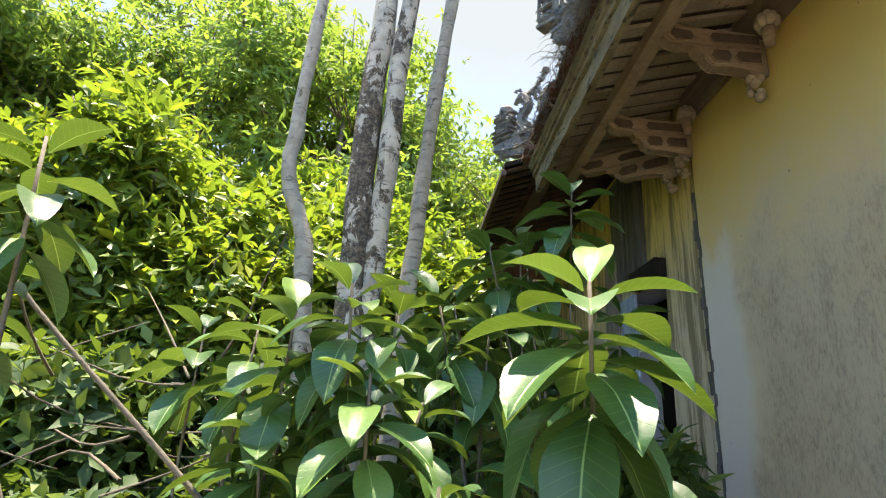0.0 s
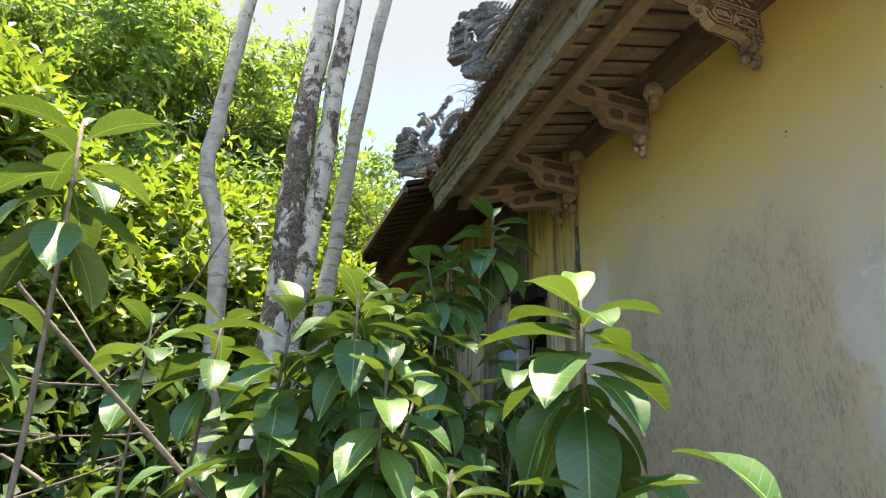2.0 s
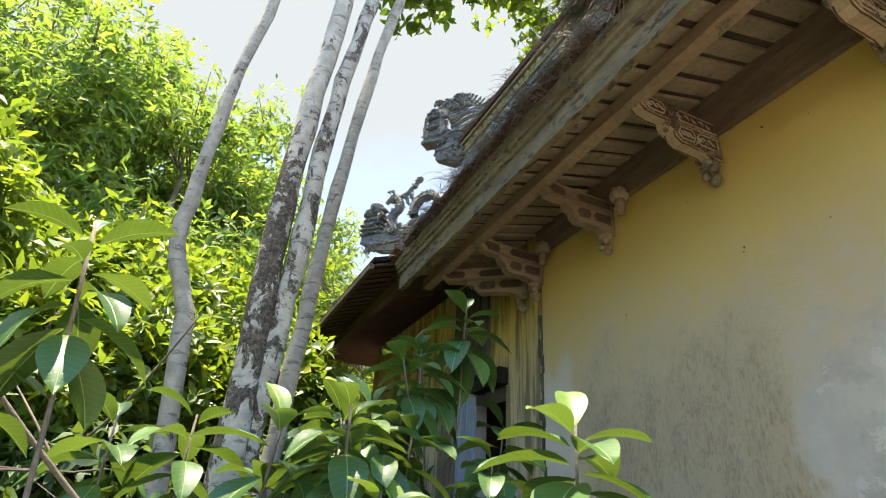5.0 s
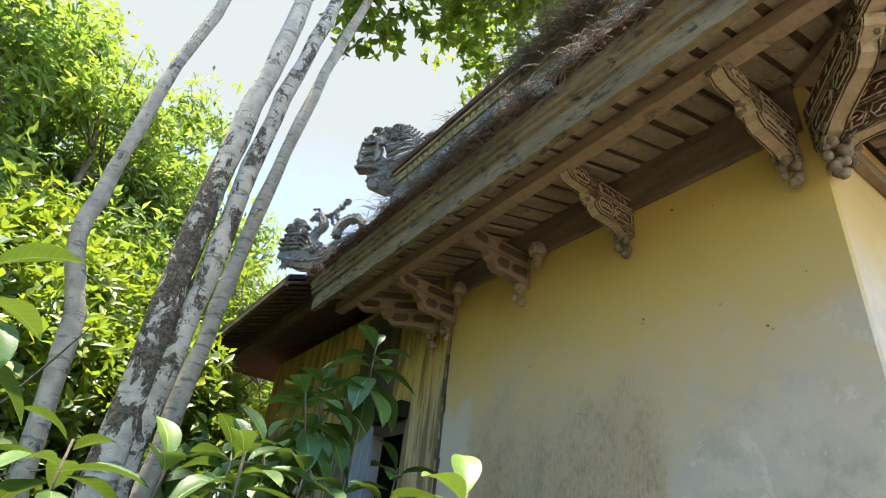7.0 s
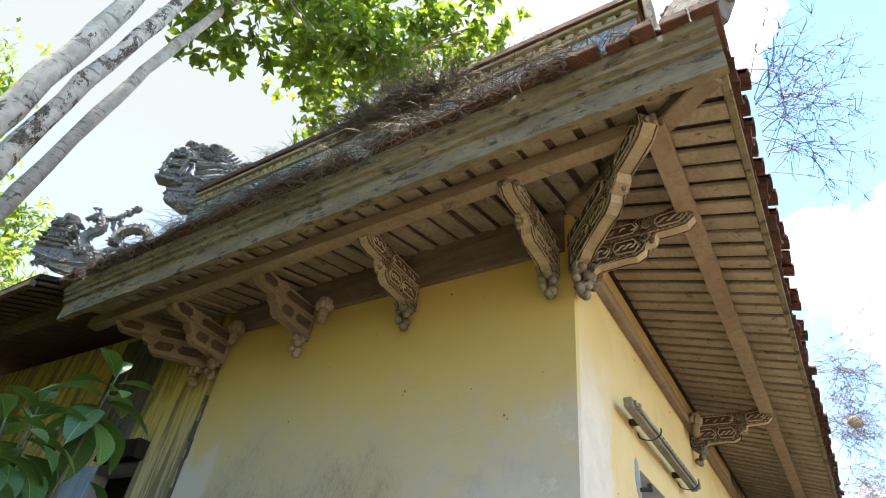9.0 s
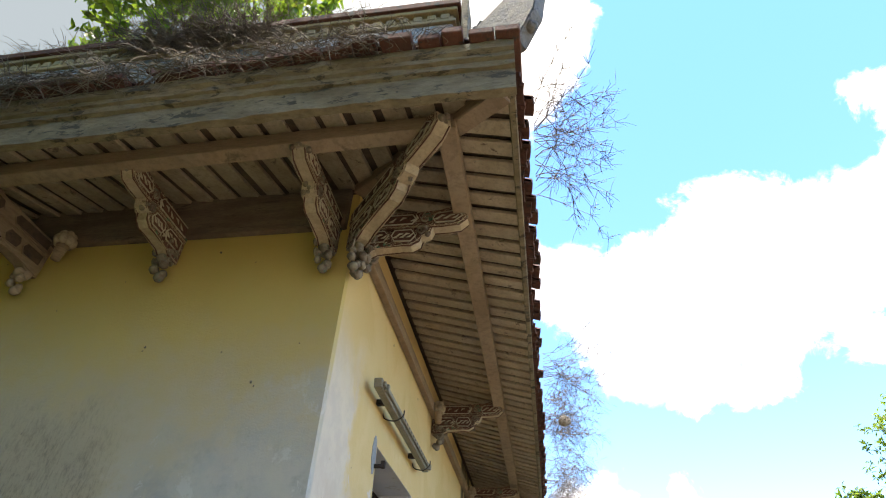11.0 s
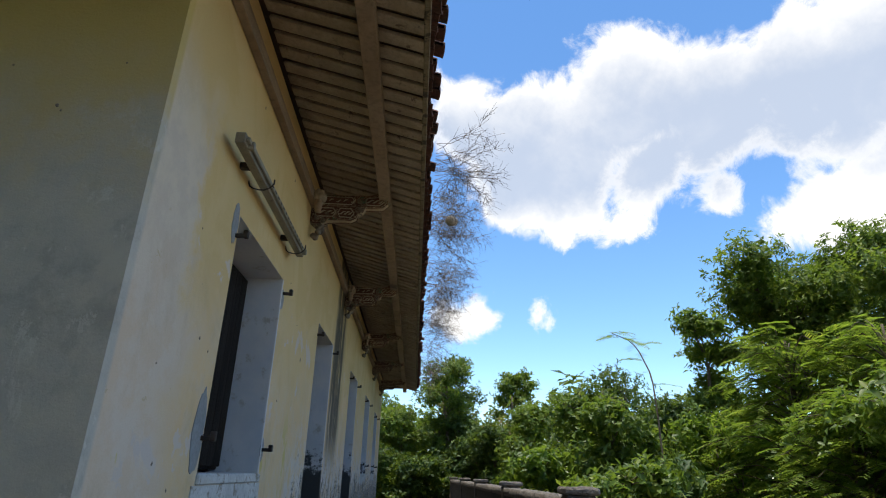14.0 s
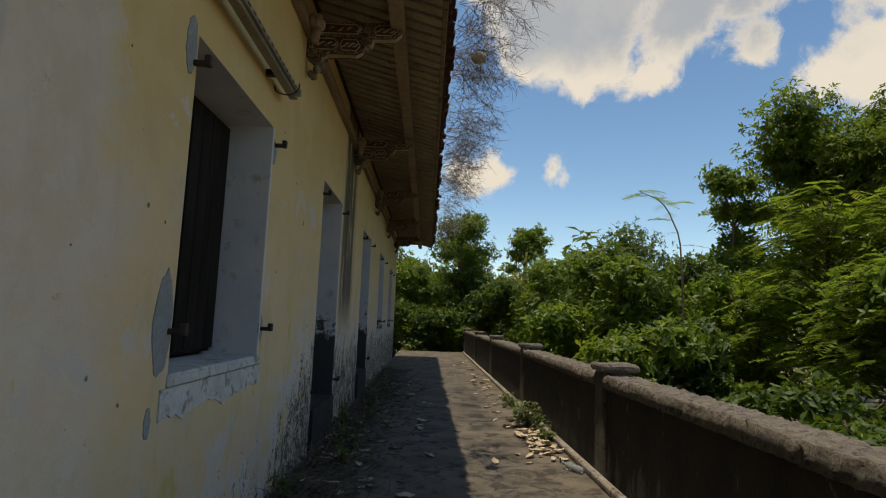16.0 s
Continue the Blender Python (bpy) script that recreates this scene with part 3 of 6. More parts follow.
kerb = tagged(boxes("terrace_kerb", [(0.55, 20.6, -2.47, -2.40, 0.003, 0.055)], KERB, None, "", 0.012), "low broken cement kerb along the parapet foot", "kerb", "", "structure")


# ---- walls ----
def holed_wall(name, along, a0, a1, z0, z1, t0, t1, holes, label):
    """A wall with thickness from t0 to t1 along x or y, with openings (a0, a1, z0, z1) through it; their sides are reveals."""
    au = sorted({a0, a1, *[h[0] for h in holes], *[h[1] for h in holes]})
    zu = sorted({z0, z1, *[h[2] for h in holes], *[h[3] for h in holes]})

    def solid(i, j):
        if not (0 <= i < len(au) - 1 and 0 <= j < len(zu) - 1):
            return False
        ca, cz = (au[i] + au[i + 1]) / 2, (zu[j] + zu[j + 1]) / 2
        return not any(h[0] < ca < h[1] and h[2] < cz < h[3] for h in holes)

    bm = bmesh.new()

    def at(a, t, z):
        return bm.verts.new((a, t, z) if along == "x" else (t, a, z))

    def quad(ps, slot):
        f = bm.faces.new([at(*p) for p in ps])
        f.material_index = slot

    for i in range(len(au) - 1):
        for j in range(len(zu) - 1):
            if not solid(i, j):
                continue
            p, q, r, s = au[i], au[i + 1], zu[j], zu[j + 1]
            quad([(p, t0, r), (q, t0, r), (q, t0, s), (p, t0, s)], 0)
            quad([(q, t1, r), (p, t1, r), (p, t1, s), (q, t1, s)], 0)
            inner = lambda u: 0 if u in (a0, a1, z0, z1) else 1
            if not solid(i - 1, j):
                quad([(p, t0, r), (p, t0, s), (p, t1, s), (p, t1, r)], inner(p))
            if not solid(i + 1, j):
                quad([(q, t0, r), (q, t1, r), (q, t1, s), (q, t0, s)], inner(q))
            if not solid(i, j - 1):
                quad([(p, t0, r), (p, t1, r), (q, t1, r), (q, t0, r)], inner(r))
            if not solid(i, j + 1):
                quad([(p, t0, s), (q, t0, s), (q, t1, s), (p, t1, s)], inner(s))
    bmesh.ops.remove_doubles(bm, verts=bm.verts[:], dist=0.0005)
    bmesh.ops.recalc_face_normals(bm, faces=bm.faces[:])
    me = bpy.data.meshes.new(name)
    bm.to_mesh(me)
    bm.free()
    me.materials.append(WALL)
    me.materials.append(REVEAL)
    return tagged(new(name, me), label, "wall", "", "structure")


T = 0.34
WINDOW = (1.11, 2.30, 0.97, 2.40)
OPENINGS = [WINDOW, (4.10, 5.25, 0.36, 2.50), (7.45, 8.65, 0.36, 2.55), (10.6, 11.8, 0.97, 2.55), (13.7, 14.8, 0.97, 2.5)]
holed_wall("wall_front", "x", 0.0, FRONT_END, -0.5, 3.74, 0.0, T, OPENINGS, "yellow limewashed front wall with black damp stains at its foot")
holed_wall("wall_side", "y", T, 3.22, -0.5, 3.74, 0.0, T, [], "flaking yellow side wall with blue-grey and brown patches")
holed_wall("wall_side_rear", "y", 3.27, 8.0, -0.5, 3.74, 0.012, T, [(3.86, 4.82, -0.02, 2.35)], "stained yellow rear wall streaked by damp below the eave")
holed_wall("wall_end", "y", T, 8.0, -0.5, 3.74, FRONT_END - T, FRONT_END, [], "plain limewashed end wall")
holed_wall("wall_back", "x", T, FRONT_END - T, -0.5, 3.74, 8.0 - T, 8.0, [], "plain limewashed back wall")
tagged(boxes("ceiling", [(T + 0.01, FRONT_END - T, T + 0.01, 8.0 - T, 3.3, 3.36)], DARKWOOD), "dark board ceiling", "ceiling", "", "structure")
tagged(boxes("floor_inside", [(T + 0.01, FRONT_END - T, T + 0.01, 8.0 - T, 0.02, 0.12)], CONCRETE), "dusty cement floor indoors", "floor", "", "structure")


def crack():
    """The ragged joint between the two parts of the side wall."""
    bm = bmesh.new()
    zs = np.linspace(0.2, 2.85, 36)
    for k in range(len(zs) - 1):
        y = 3.245 + 0.02 * math.sin(k * 1.7) + rnd.uniform(-0.012, 0.012)
        w = 0.015 + 0.009 * math.sin(k * 0.9) + rnd.uniform(0, 0.006)
        box(bm, 0.004 - 0.010, 0.05, y - w, y + w, zs[k], zs[k + 1] + 0.01, 0.005)
    return tagged(part("wall_crack", bm, BLACKWOOD), "ragged open joint between two wall sections", "crack", "", "structure")


crack()


def wall_hole(x, y, z, r):
    """A small dark plug hole with a chipped rim."""
    bm = bmesh.new()
    k = 9
    out = Vector((-1, 0, 0)) if x < 0.05 and y > 0.05 else Vector((0, -1, 0))
    u = Vector((0, 0, 1)).cross(out)
    c = Vector((x, y, z)) + out * 0.002
    ring = [bm.verts.new(c + (u * math.cos(a) + Vector((0, 0, 1)) * math.sin(a) * 1.25) * r * 0.62 * rnd.uniform(0.6, 1.2)) for a in [2 * math.pi * i / k for i in range(k)]]
    mid = bm.verts.new(c + out * 0.004)
    for i in range(k):
        bm.faces.new((mid, ring[i], ring[(i + 1) % k]))
    bmesh.ops.recalc_face_normals(bm, faces=bm.faces[:])
    return tagged(part("wall_hole", bm, GREYWOOD), "small dark plug hole in the plaster", "hole", "", "structure")


SIDE_HOLES = [(0.94, 3.55, 0.010), (0.89, 3.30, 0.016), (1.16, 2.61, 0.013), (1.17, 2.585, 0.009), (0.43, 2.37, 0.014), (0.41, 2.345, 0.008), (2.17, 2.51, 0.016), (0.62, 3.2, 0.008), (1.9, 2.9, 0.007), (2.7, 2.3, 0.008), (1.5, 3.1, 0.007), (1.7, 2.1, 0.008), (0.2, 2.6, 0.007)]
FRONT_HOLES = [(1.24, 3.26, 0.018), (2.27, 3.26, 0.018), (3.32, 1.95, 0.03), (2.58, 2.46, 0.014), (0.55, 1.01, 0.014), (0.96, 1.56, 0.012), (0.82, 1.60, 0.014), (0.6, 2.1, 0.008), (0.4, 1.4, 0.008), (2.6, 1.5, 0.012), (3.0, 2.2, 0.01), (0.75, 0.9, 0.012), (3.6, 1.1, 0.012)]
for y, z, r in SIDE_HOLES:
    wall_hole(0.0, y, z, r)
for x, z, r in FRONT_HOLES:
    wall_hole(x, 0.0, z, r)


# ---- windows, doors and their ironwork ----
def shutters(name, x0, x1, z0, z1, label):
    root = tagged(new(name), label, "shutters", "shutters in the openings")
    root.location = (x0, 0.27, z0)
    w, h = x1 - x0, z1 - z0
    for side in (0, 1):
        leaf = part("shutter_leaf", shutter_frame(side * w / 2 + 0.01, (side + 1) * w / 2 - 0.01, h), DARKWOOD, root)
        for k in range(4):
            a = side * w / 2 + 0.02 + k * (w / 2 - 0.04) / 4
            boxes("plank", [(a + 0.003, a + (w / 2 - 0.04) / 4 - 0.003, -0.012, 0.01, 0.03, h - 0.03)], DARKWOOD, leaf)
    return root


def shutter_frame(a, b, h):
    bm = bmesh.new()
    box(bm, a, b, 0.012, 0.04, 0.01, h - 0.01, 0.003)
    return bm


for o in OPENINGS:
    shutters("shutter_pair" if o[2] > 0.5 else "door_pair", o[0] + 0.004, o[1] - 0.004, o[2] + 0.01, o[3] - 0.004,
             "closed dark plank shutters deep in the window opening" if o[2] > 0.5 else "closed dark plank door deep in its opening")


def pintle(x, z, far):
    root = tagged(new("shutter_hook"), "short black iron hook let into the wall beside the window", "hook", "hooks round the openings")
    root.location = (x, 0, z)
    boxes("peg", [(-0.012, 0.012, -0.065, 0.0, -0.012, 0.012)], IRON, root)
    boxes("pin", [(-0.016, 0.016, -0.078, -0.05, -0.014, 0.034)], IRON, root)
    return root


def blot(name, x, z, w, h, label):
    """A thin uneven cement patch on the front wall."""
    bm = bmesh.new()
    k = 22
    ring = [bm.verts.new((x + w / 2 * math.cos(a) * rnd.uniform(0.86, 1.08), -0.004, z + h / 2 * math.sin(a) * rnd.uniform(0.88, 1.08))) for a in [2 * math.pi * i / k for i in range(k)]]
    f = bm.faces.new(ring)
    bmesh.ops.recalc_face_normals(bm, faces=[f])
    r = bmesh.ops.extrude_face_region(bm, geom=[f])
    for v in r["geom"]:
        if isinstance(v, bmesh.types.BMVert):
            v.co.y = 0.001
    bmesh.ops.recalc_face_normals(bm, faces=bm.faces[:])
    return tagged(part(name, bm, PATCH), label, "patch", "", "structure")


for n, (a, b, c, d) in enumerate(OPENINGS):
    for x, z in ((a - 0.035, d - 0.14), (b + 0.06, d - 0.10), (a - 0.035, c + 0.17), (b + 0.04, c + 0.16)):
        pintle(x, z, n)
blot("cement_patch", 1.04, 2.33, 0.10, 0.26, "grey cement patch round a hook")
blot("cement_patch", 1.02, 1.17, 0.16, 0.42, "grey cement patch round a hook")
blot("cement_patch", 2.36, 2.25, 0.09, 0.16, "grey cement patch round a hook")
blot("cement_patch", 2.34, 1.13, 0.09, 0.16, "grey cement patch round a hook")
blot("cement_patch", 0.97, 0.80, 0.05, 0.12, "small grey cement patch below the window")


def surround(name, a, b, c, d, sill=True):
    """The plastered edge of an opening, a few millimetres proud, with its sill."""
    root = tagged(new(name), "pale plastered window surround with a chipped sill", "window", "", "structure")
    root.location = (a, 0, c)
    w, h = b - a, d - c
    boxes("surround_side", [(w + 0.002, w + 0.022, -0.006, 0.02, 0.0, h)], REVEAL, root)
    if sill:
        bm = bmesh.new()
        box(bm, -0.01, w + 0.04, -0.016, 0.26, -0.055, 0.002, 0.008)
        part("window_sill", bm, SILL, root, "chipped white plaster sill")
        bm = bmesh.new()
        n = 34
        low = [-0.17 + 0.05 * noise.noise(Vector((i * 0.23 + a, 1.7, 0))) + 0.03 * noise.noise(Vector((i * 0.9, 4.1, a))) for i in range(n + 1)]
        us = [-0.06 + (w + 0.14) * i / n for i in range(n + 1)]
        outline = [(-0.06, -0.057)] + list(zip(us, low)) + [(us[-1], -0.057)]
        prism(bm, outline, Matrix.Translation((0, -0.003, 0)), 0.008)
        part("sill_apron", bm, SILL, root, "ragged patch of grey plaster below the sill")
    else:
        boxes("threshold", [(0.004, w - 0.004, -0.03, 0.26, -0.35, 0.002)], PARAPET, root)
    return root


for n, o in enumerate(OPENINGS):
    surround("window_%d" % (n + 1) if o[2] > 0.5 else "door_%d" % (n + 1), *o, o[2] > 0.5)


def lamp_batten():
    root = tagged(new("lamp_batten"), "grimy slotted fluorescent lamp batten without its tube", "lamp batten")
    root.location = (0.65, -0.05, 2.66)
    boxes("channel", [(0, 1.76, -0.065, -0.01, -0.03, 0.035)], STRIP, root)
    boxes("spine", [(0.02, 1.74, -0.085, -0.066, -0.012, 0.018)], STRIP, root)
    for k in range(14):
        boxes("slot", [(0.55 + k * 0.08, 0.585 + k * 0.08, -0.0875, -0.0855, -0.006, 0.006)], IRON, root, "", 0.0)
    for x in (0.5, 1.6):
        pts = [(x, 0.05, 0.0), (x, 0.03, -0.045), (x, -0.05, -0.06), (x + 0.01, -0.1, -0.02), (x + 0.01, -0.105, 0.02)]
        tubes("wire_loop", [(curve_points(pts, 10), [0.005] * 11)], IRON, root)
    for x in (0.06, 1.68):
        boxes("lamp_holder", [(x, x + 0.03, -0.10, -0.06, -0.03, 0.015)], STRIP, root)
    for x in (0.3, 1.4):
        boxes("wall_bracket", [(x, x + 0.04, -0.01, 0.05, -0.02, 0.02)], IRON, root)


lamp_batten()

# rear opening with its posts and blue shutter
rear = tagged(new("rear_doorway"), "rotten timber doorway with a half-open faded blue shutter", "doorway")
rear.location = (0.0, 3.6, -0.4)
bm = bmesh.new()
box(bm, -0.05, 0.09, 1.24, 1.56, 0.0, 3.2, 0.02)
part("post", bm, GREYWOOD, rear, "split grey-brown timber post")
boxes("lintel", [(-0.09, 0.06, 0.22, 0.80, 2.75, 2.91)], DARKWOOD, rear, "dark rotten lintel")
for k in range(5):
    y0 = 0.58 + 0.156 * k
    boxes("board", [(-0.03 - 0.012 * (k % 2), 0.008, y0, y0 + 0.148, 2.93 + 0.02 * (k % 3), 4.05)], BLACKWOOD, rear)
for k in range(3):
    boxes("shutter", [(-0.05, -0.015, 0.80 + 0.135 * k, 0.93 + 0.135 * k, 0.45, 2.73)], BLUEWOOD, rear, "faded blue shutter board")
boxes("rail", [(-0.10, -0.055, 0.78, 1.23, 1.55, 1.66)], GREYWOOD, rear)
boxes("back_panel", [(0.36, 0.39, 0.1, 1.3, 0.3, 2.9)], DARKWOOD, rear)

# ---- eaves ----
EX, EY, EZ = -0.93, -1.06, 3.47
PZ = 3.50


def soffit_z(d):
    """Height of the soffit's underside d metres out from the wall."""
    return 3.80 - 0.27 * d


def sag(y):
    """How far the side eave hangs below its upturned front corner."""
    return 0.03 * max(0.0, y + 0.4)


def hang(ob):
    for v in ob.data.vertices:
        v.co.z -= sag(v.co.y)
    return ob


front_eave = tagged(new("front_eave"), "timber front eave with dusty lime-washed battens", "eave", "", "structure")
side_eave = tagged(new("side_eave"), "timber side eave with dusty lime-washed battens", "eave", "", "structure")
slope = math.atan(0.27)


def batten_mesh(length, width):
    bm = bmesh.new()
    box(bm, 0, length, -width / 2, width / 2, 0.0, 0.028, 0.004)
    me = bpy.data.meshes.new("batten")
    bm.to_mesh(me)
    bm.free()
    me.materials.append(SOFFIT)
    return me


# boards closing the eaves from above
bm = bmesh.new()
prism(bm, [(-0.1, 3.86), (1.06, 3.54), (1.06, 3.58), (-0.1, 3.90)], Matrix(((0, 1, 0, 7.85), (-1, 0, 0, 0), (0, 0, 1, 0), (0, 0, 0, 1))), 17.5)
part("roof_board", bm, UNDERTILE, front_eave)
bm = bmesh.new()
prism(bm, [(-0.1, 3.86), (0.92, 3.58), (0.92, 3.62), (-0.1, 3.90)], Matrix(((-1, 0, 0, 0), (0, 1, 0, 1.62), (0, 0, 1, 0), (0, 0, 0, 1))), 5.2)
hang(part("roof_board", bm, UNDERTILE, side_eave))
# side: brown strip drawn for the eave's shadow band; front: the real wall plate
boxes("wall_plate", [(-0.055, -0.003, 0.05, 3.22, 3.42, 3.75)], EAVE_SHADE, side_eave)
boxes("wall_plate", [(0.02, FRONT_END, -0.06, -0.003, 3.36, 3.46)], BEAM, front_eave)
boxes("purlin", [(-0.72, FRONT_END + 0.6, -0.76, -0.65, 3.47, 3.58)], BEAM, front_eave)
hang(boxes("purlin", [(-0.72, -0.62, -0.645, 4.35, 3.49, 3.59)], BEAM, side_eave))
bm = bmesh.new()
prism(bm, [(0.0, 3.72), (1.36, 3.46), (1.36, 3.56), (0.0, 3.82)], Matrix.Rotation(radians(-131), 4, "Z"), 0.11, 0.006)
part("hip_rafter", bm, BEAM, front_eave)


# front fascia, chipped board
def fascia_front():
    bm = bmesh.new()
    x = EX + 0.03
    while x < FRONT_END + 0.8:
        w = rnd.uniform(1.4, 2.3)
        dz = rnd.uniform(-0.006, 0.006)
        box(bm, x, min(x + w, FRONT_END + 0.8) - 0.004, EY - 0.03, EY + 0.012, EZ + 0.02 + dz, EZ + 0.145 + dz, 0.006)
        x += w
    return part("fascia", bm, FASCIA, front_eave, "peeling grey-white fascia board")


fascia_front()

# side fascia, moulded plaster in steps
SIDE_END = 4.35
prof = [(0.0, -0.04), (-0.05, -0.04), (-0.05, 0.115), (-0.075, 0.125), (-0.075, 0.165), (-0.095, 0.175), (-0.095, 0.205), (-0.115, 0.22), (-0.115, 0.275), (0.02, 0.275)]
bm = bmesh.new()
secs = 60
grid = []
for i in range(secs + 1):
    y = EY - 0.035 + (SIDE_END - EY + 0.035) * i / secs
    grid.append([bm.verts.new((EX + u + rnd.gauss(0, 0.003), y, EZ + 0.02 + w + rnd.gauss(0, 0.003))) for u, w in prof])
for a, b in zip(grid, grid[1:]):
    for j in range(len(prof)):
        bm.faces.new((a[j], b[j], b[(j + 1) % len(prof)], a[(j + 1) % len(prof)]))
bm.faces.new(grid[0]), bm.faces.new(list(reversed(grid[-1])))
bmesh.ops.recalc_face_normals(bm, faces=bm.faces[:])
for v in bm.verts:
    v.co.z -= sag(v.co.y) + 0.035
part("fascia", bm, FASCIA, side_eave, "weathered moulded plaster fascia")

# ---- roof ----
roof = tagged(new("roof"), "old terracotta hipped roof with broken tile edges", "roof", "", "structure")
bm = bmesh.new()
RX, RY, RZ = 3.2, 3.4, 5.1
pts = [(EX + 0.02, EY - 0.05, 3.63), (FRONT_END + 0.9, EY - 0.05, 3.63), (FRONT_END + 0.9, 8.6, 3.63), (EX + 0.02, 8.6, 3.63), (RX, RY, RZ), (FRONT_END - 3, RY, RZ)]
v = [bm.verts.new(p) for p in pts]
for f in ((0, 1, 5, 4), (1, 2, 5), (2, 3, 4, 5), (3, 0, 4)):
    bm.faces.new([v[i] for i in f])
bmesh.ops.recalc_face_normals(bm, faces=bm.faces[:])
part("roof_body", bm, TILE, roof)
boxes("ridge", [(RX - 0.3, FRONT_END - 2.7, RY - 0.12, RY + 0.12, RZ - 0.1, RZ + 0.3)], FASCIA, roof)


def tile_mesh(k):
    """A curved roof tile: a shallow channel with thickness."""
    vs, fs, n = [], [], 6
    for s, y in ((0, 0.0), (1, 0.34)):
        for i in range(n + 1):
            a = math.pi * i / n
            vs += [(-0.075 * math.cos(a), y, 0.035 * math.sin(a)), (-0.062 * math.cos(a), y, 0.035 * math.sin(a) - 0.014)]
    m = 2 * (n + 1)
    for i in range(n):
        a = 2 * i
        for q in ((a, a + 2, a + 2 + m, a + m), (a + 1, a + 1 + m, a + 3 + m, a + 3), (a, a + 1, a + 3, a + 2)):
            fs += [(q[0], q[1], q[2]), (q[0], q[2], q[3])]
    me = tris("tile", vs, fs, False)
    me.materials.append(TILE)
    return me


# straight flat course over the side fascia, and the frieze above it
bm = bmesh.new()
y = EY - 0.07
while y < SIDE_END:
    w = rnd.uniform(0.12, 0.2)
    out = rnd.uniform(0.02, 0.06)
    if rnd.random() > 0.06:
        lift = rnd.uniform(0, 0.025)
        box(bm, EX - 0.135 - out, EX + 0.2, y, y + w - rnd.uniform(0.002, 0.03), EZ + 0.290 + lift, EZ + 0.342 + lift, 0.006)
    y += w
for v in bm.verts:
    v.co.z -= sag(v.co.y) + 0.03
part("flat_tile_course", bm, TILE, roof)
FX = -0.78
frieze = tagged(new("roof_frieze"), "low ridge frieze of blue and white mosaic between ochre mouldings", "frieze")
frieze.location = (FX, -0.72, EZ + 0.2)
FL = 4.15
boxes("mosaic_band", [(0.0, 0.12, 0.0, FL, 0.0, 0.74)], FRIEZE, frieze)
boxes("moulding", [(-0.02, 0.14, -0.02, FL + 0.02, 0.742, 0.775)], OCHRE, frieze)
boxes("moulding", [(-0.035, 0.155, -0.03, FL + 0.03, 0.85, 0.885)], OCHRE, frieze)
boxes("core", [(0.005, 0.12, 0.0, FL, 0.776, 0.849)], OCHRE, frieze)
for k in range(46):
    boxes("bead", [(-0.016, 0.004, 0.02 + k * 0.09, 0.08 + k * 0.09, 0.785, 0.842)], OCHRE, frieze, "", 0.006)
boxes("cap", [(-0.055, 0.175, -0.05, FL + 0.05, 0.887, 0.945)], TILE, frieze)
boxes("end_pier", [(-0.03, 0.15, -0.1, -0.055, 0.0, 0.98)], FASCIA, frieze)

# rear wing's own eave, lower on the slope behind
rear_eave = tagged(new("rear_eave"), "rear wing eave with dark weathered battens", "eave", "", "structure")
bm = bmesh.new()
prism(bm, [(0.0, 4.02), (1.38, 3.52), (1.38, 3.57), (0.0, 4.07)], Matrix(((-1, 0, 0, 0.1), (0, 1, 0, 6.4), (0, 0, 1, 0), (0, 0, 0, 1))), 4.1)
part("roof_board", bm, DARKWOOD, rear_eave)
boxes("fascia", [(-1.31, -1.26, 4.36, 8.5, 3.44, 3.50)], UNDERTILE, rear_eave)
boxes("purlin", [(-0.85, -0.76, 4.36, 8.5, 3.50, 3.60)], UNDERTILE, rear_eave)


# ---- carved brackets ----
ARM_UP = [(0.0, 0.0), (0.0, -0.115), (0.64, -0.115), (0.72, -0.105), (0.765, -0.06), (0.76, 0.01), (0.71, 0.045), (0.63, 0.03), (0.58, 0.0)]
ARM_LOW = [(0.0, -0.117), (0.0, -0.29), (0.12, -0.285), (0.16, -0.26), (0.34, -0.25), (0.40, -0.255), (0.45, -0.225), (0.46, -0.18), (0.52, -0.165), (0.54, -0.117)]
PANELS_UP = [[(0.05, -0.02), (0.05, -0.095), (0.40, -0.095), (0.43, -0.06), (0.40, -0.02)], [(0.56, -0.022), (0.54, -0.06), (0.56, -0.095), (0.68, -0.095), (0.735, -0.05), (0.70, -0.005)]]
PANELS_LOW = [[(0.05, -0.14), (0.05, -0.225), (0.22, -0.225), (0.25, -0.18), (0.22, -0.14)], [(0.29, -0.225), (0.27, -0.18), (0.29, -0.14), (0.40, -0.14), (0.43, -0.19), (0.40, -0.23)]]


def bracket_body(name, bm, mat, plain, root):
    """Carved side faces, dusty tan edges."""
    for f in bm.faces:
        f.normal_update()
        f.material_index = 0 if plain or abs(f.normal.y) > 0.7 else 1
    ob = part(name, bm, mat, root)
    if not plain:
        ob.data.materials.append(TAN)
    return ob


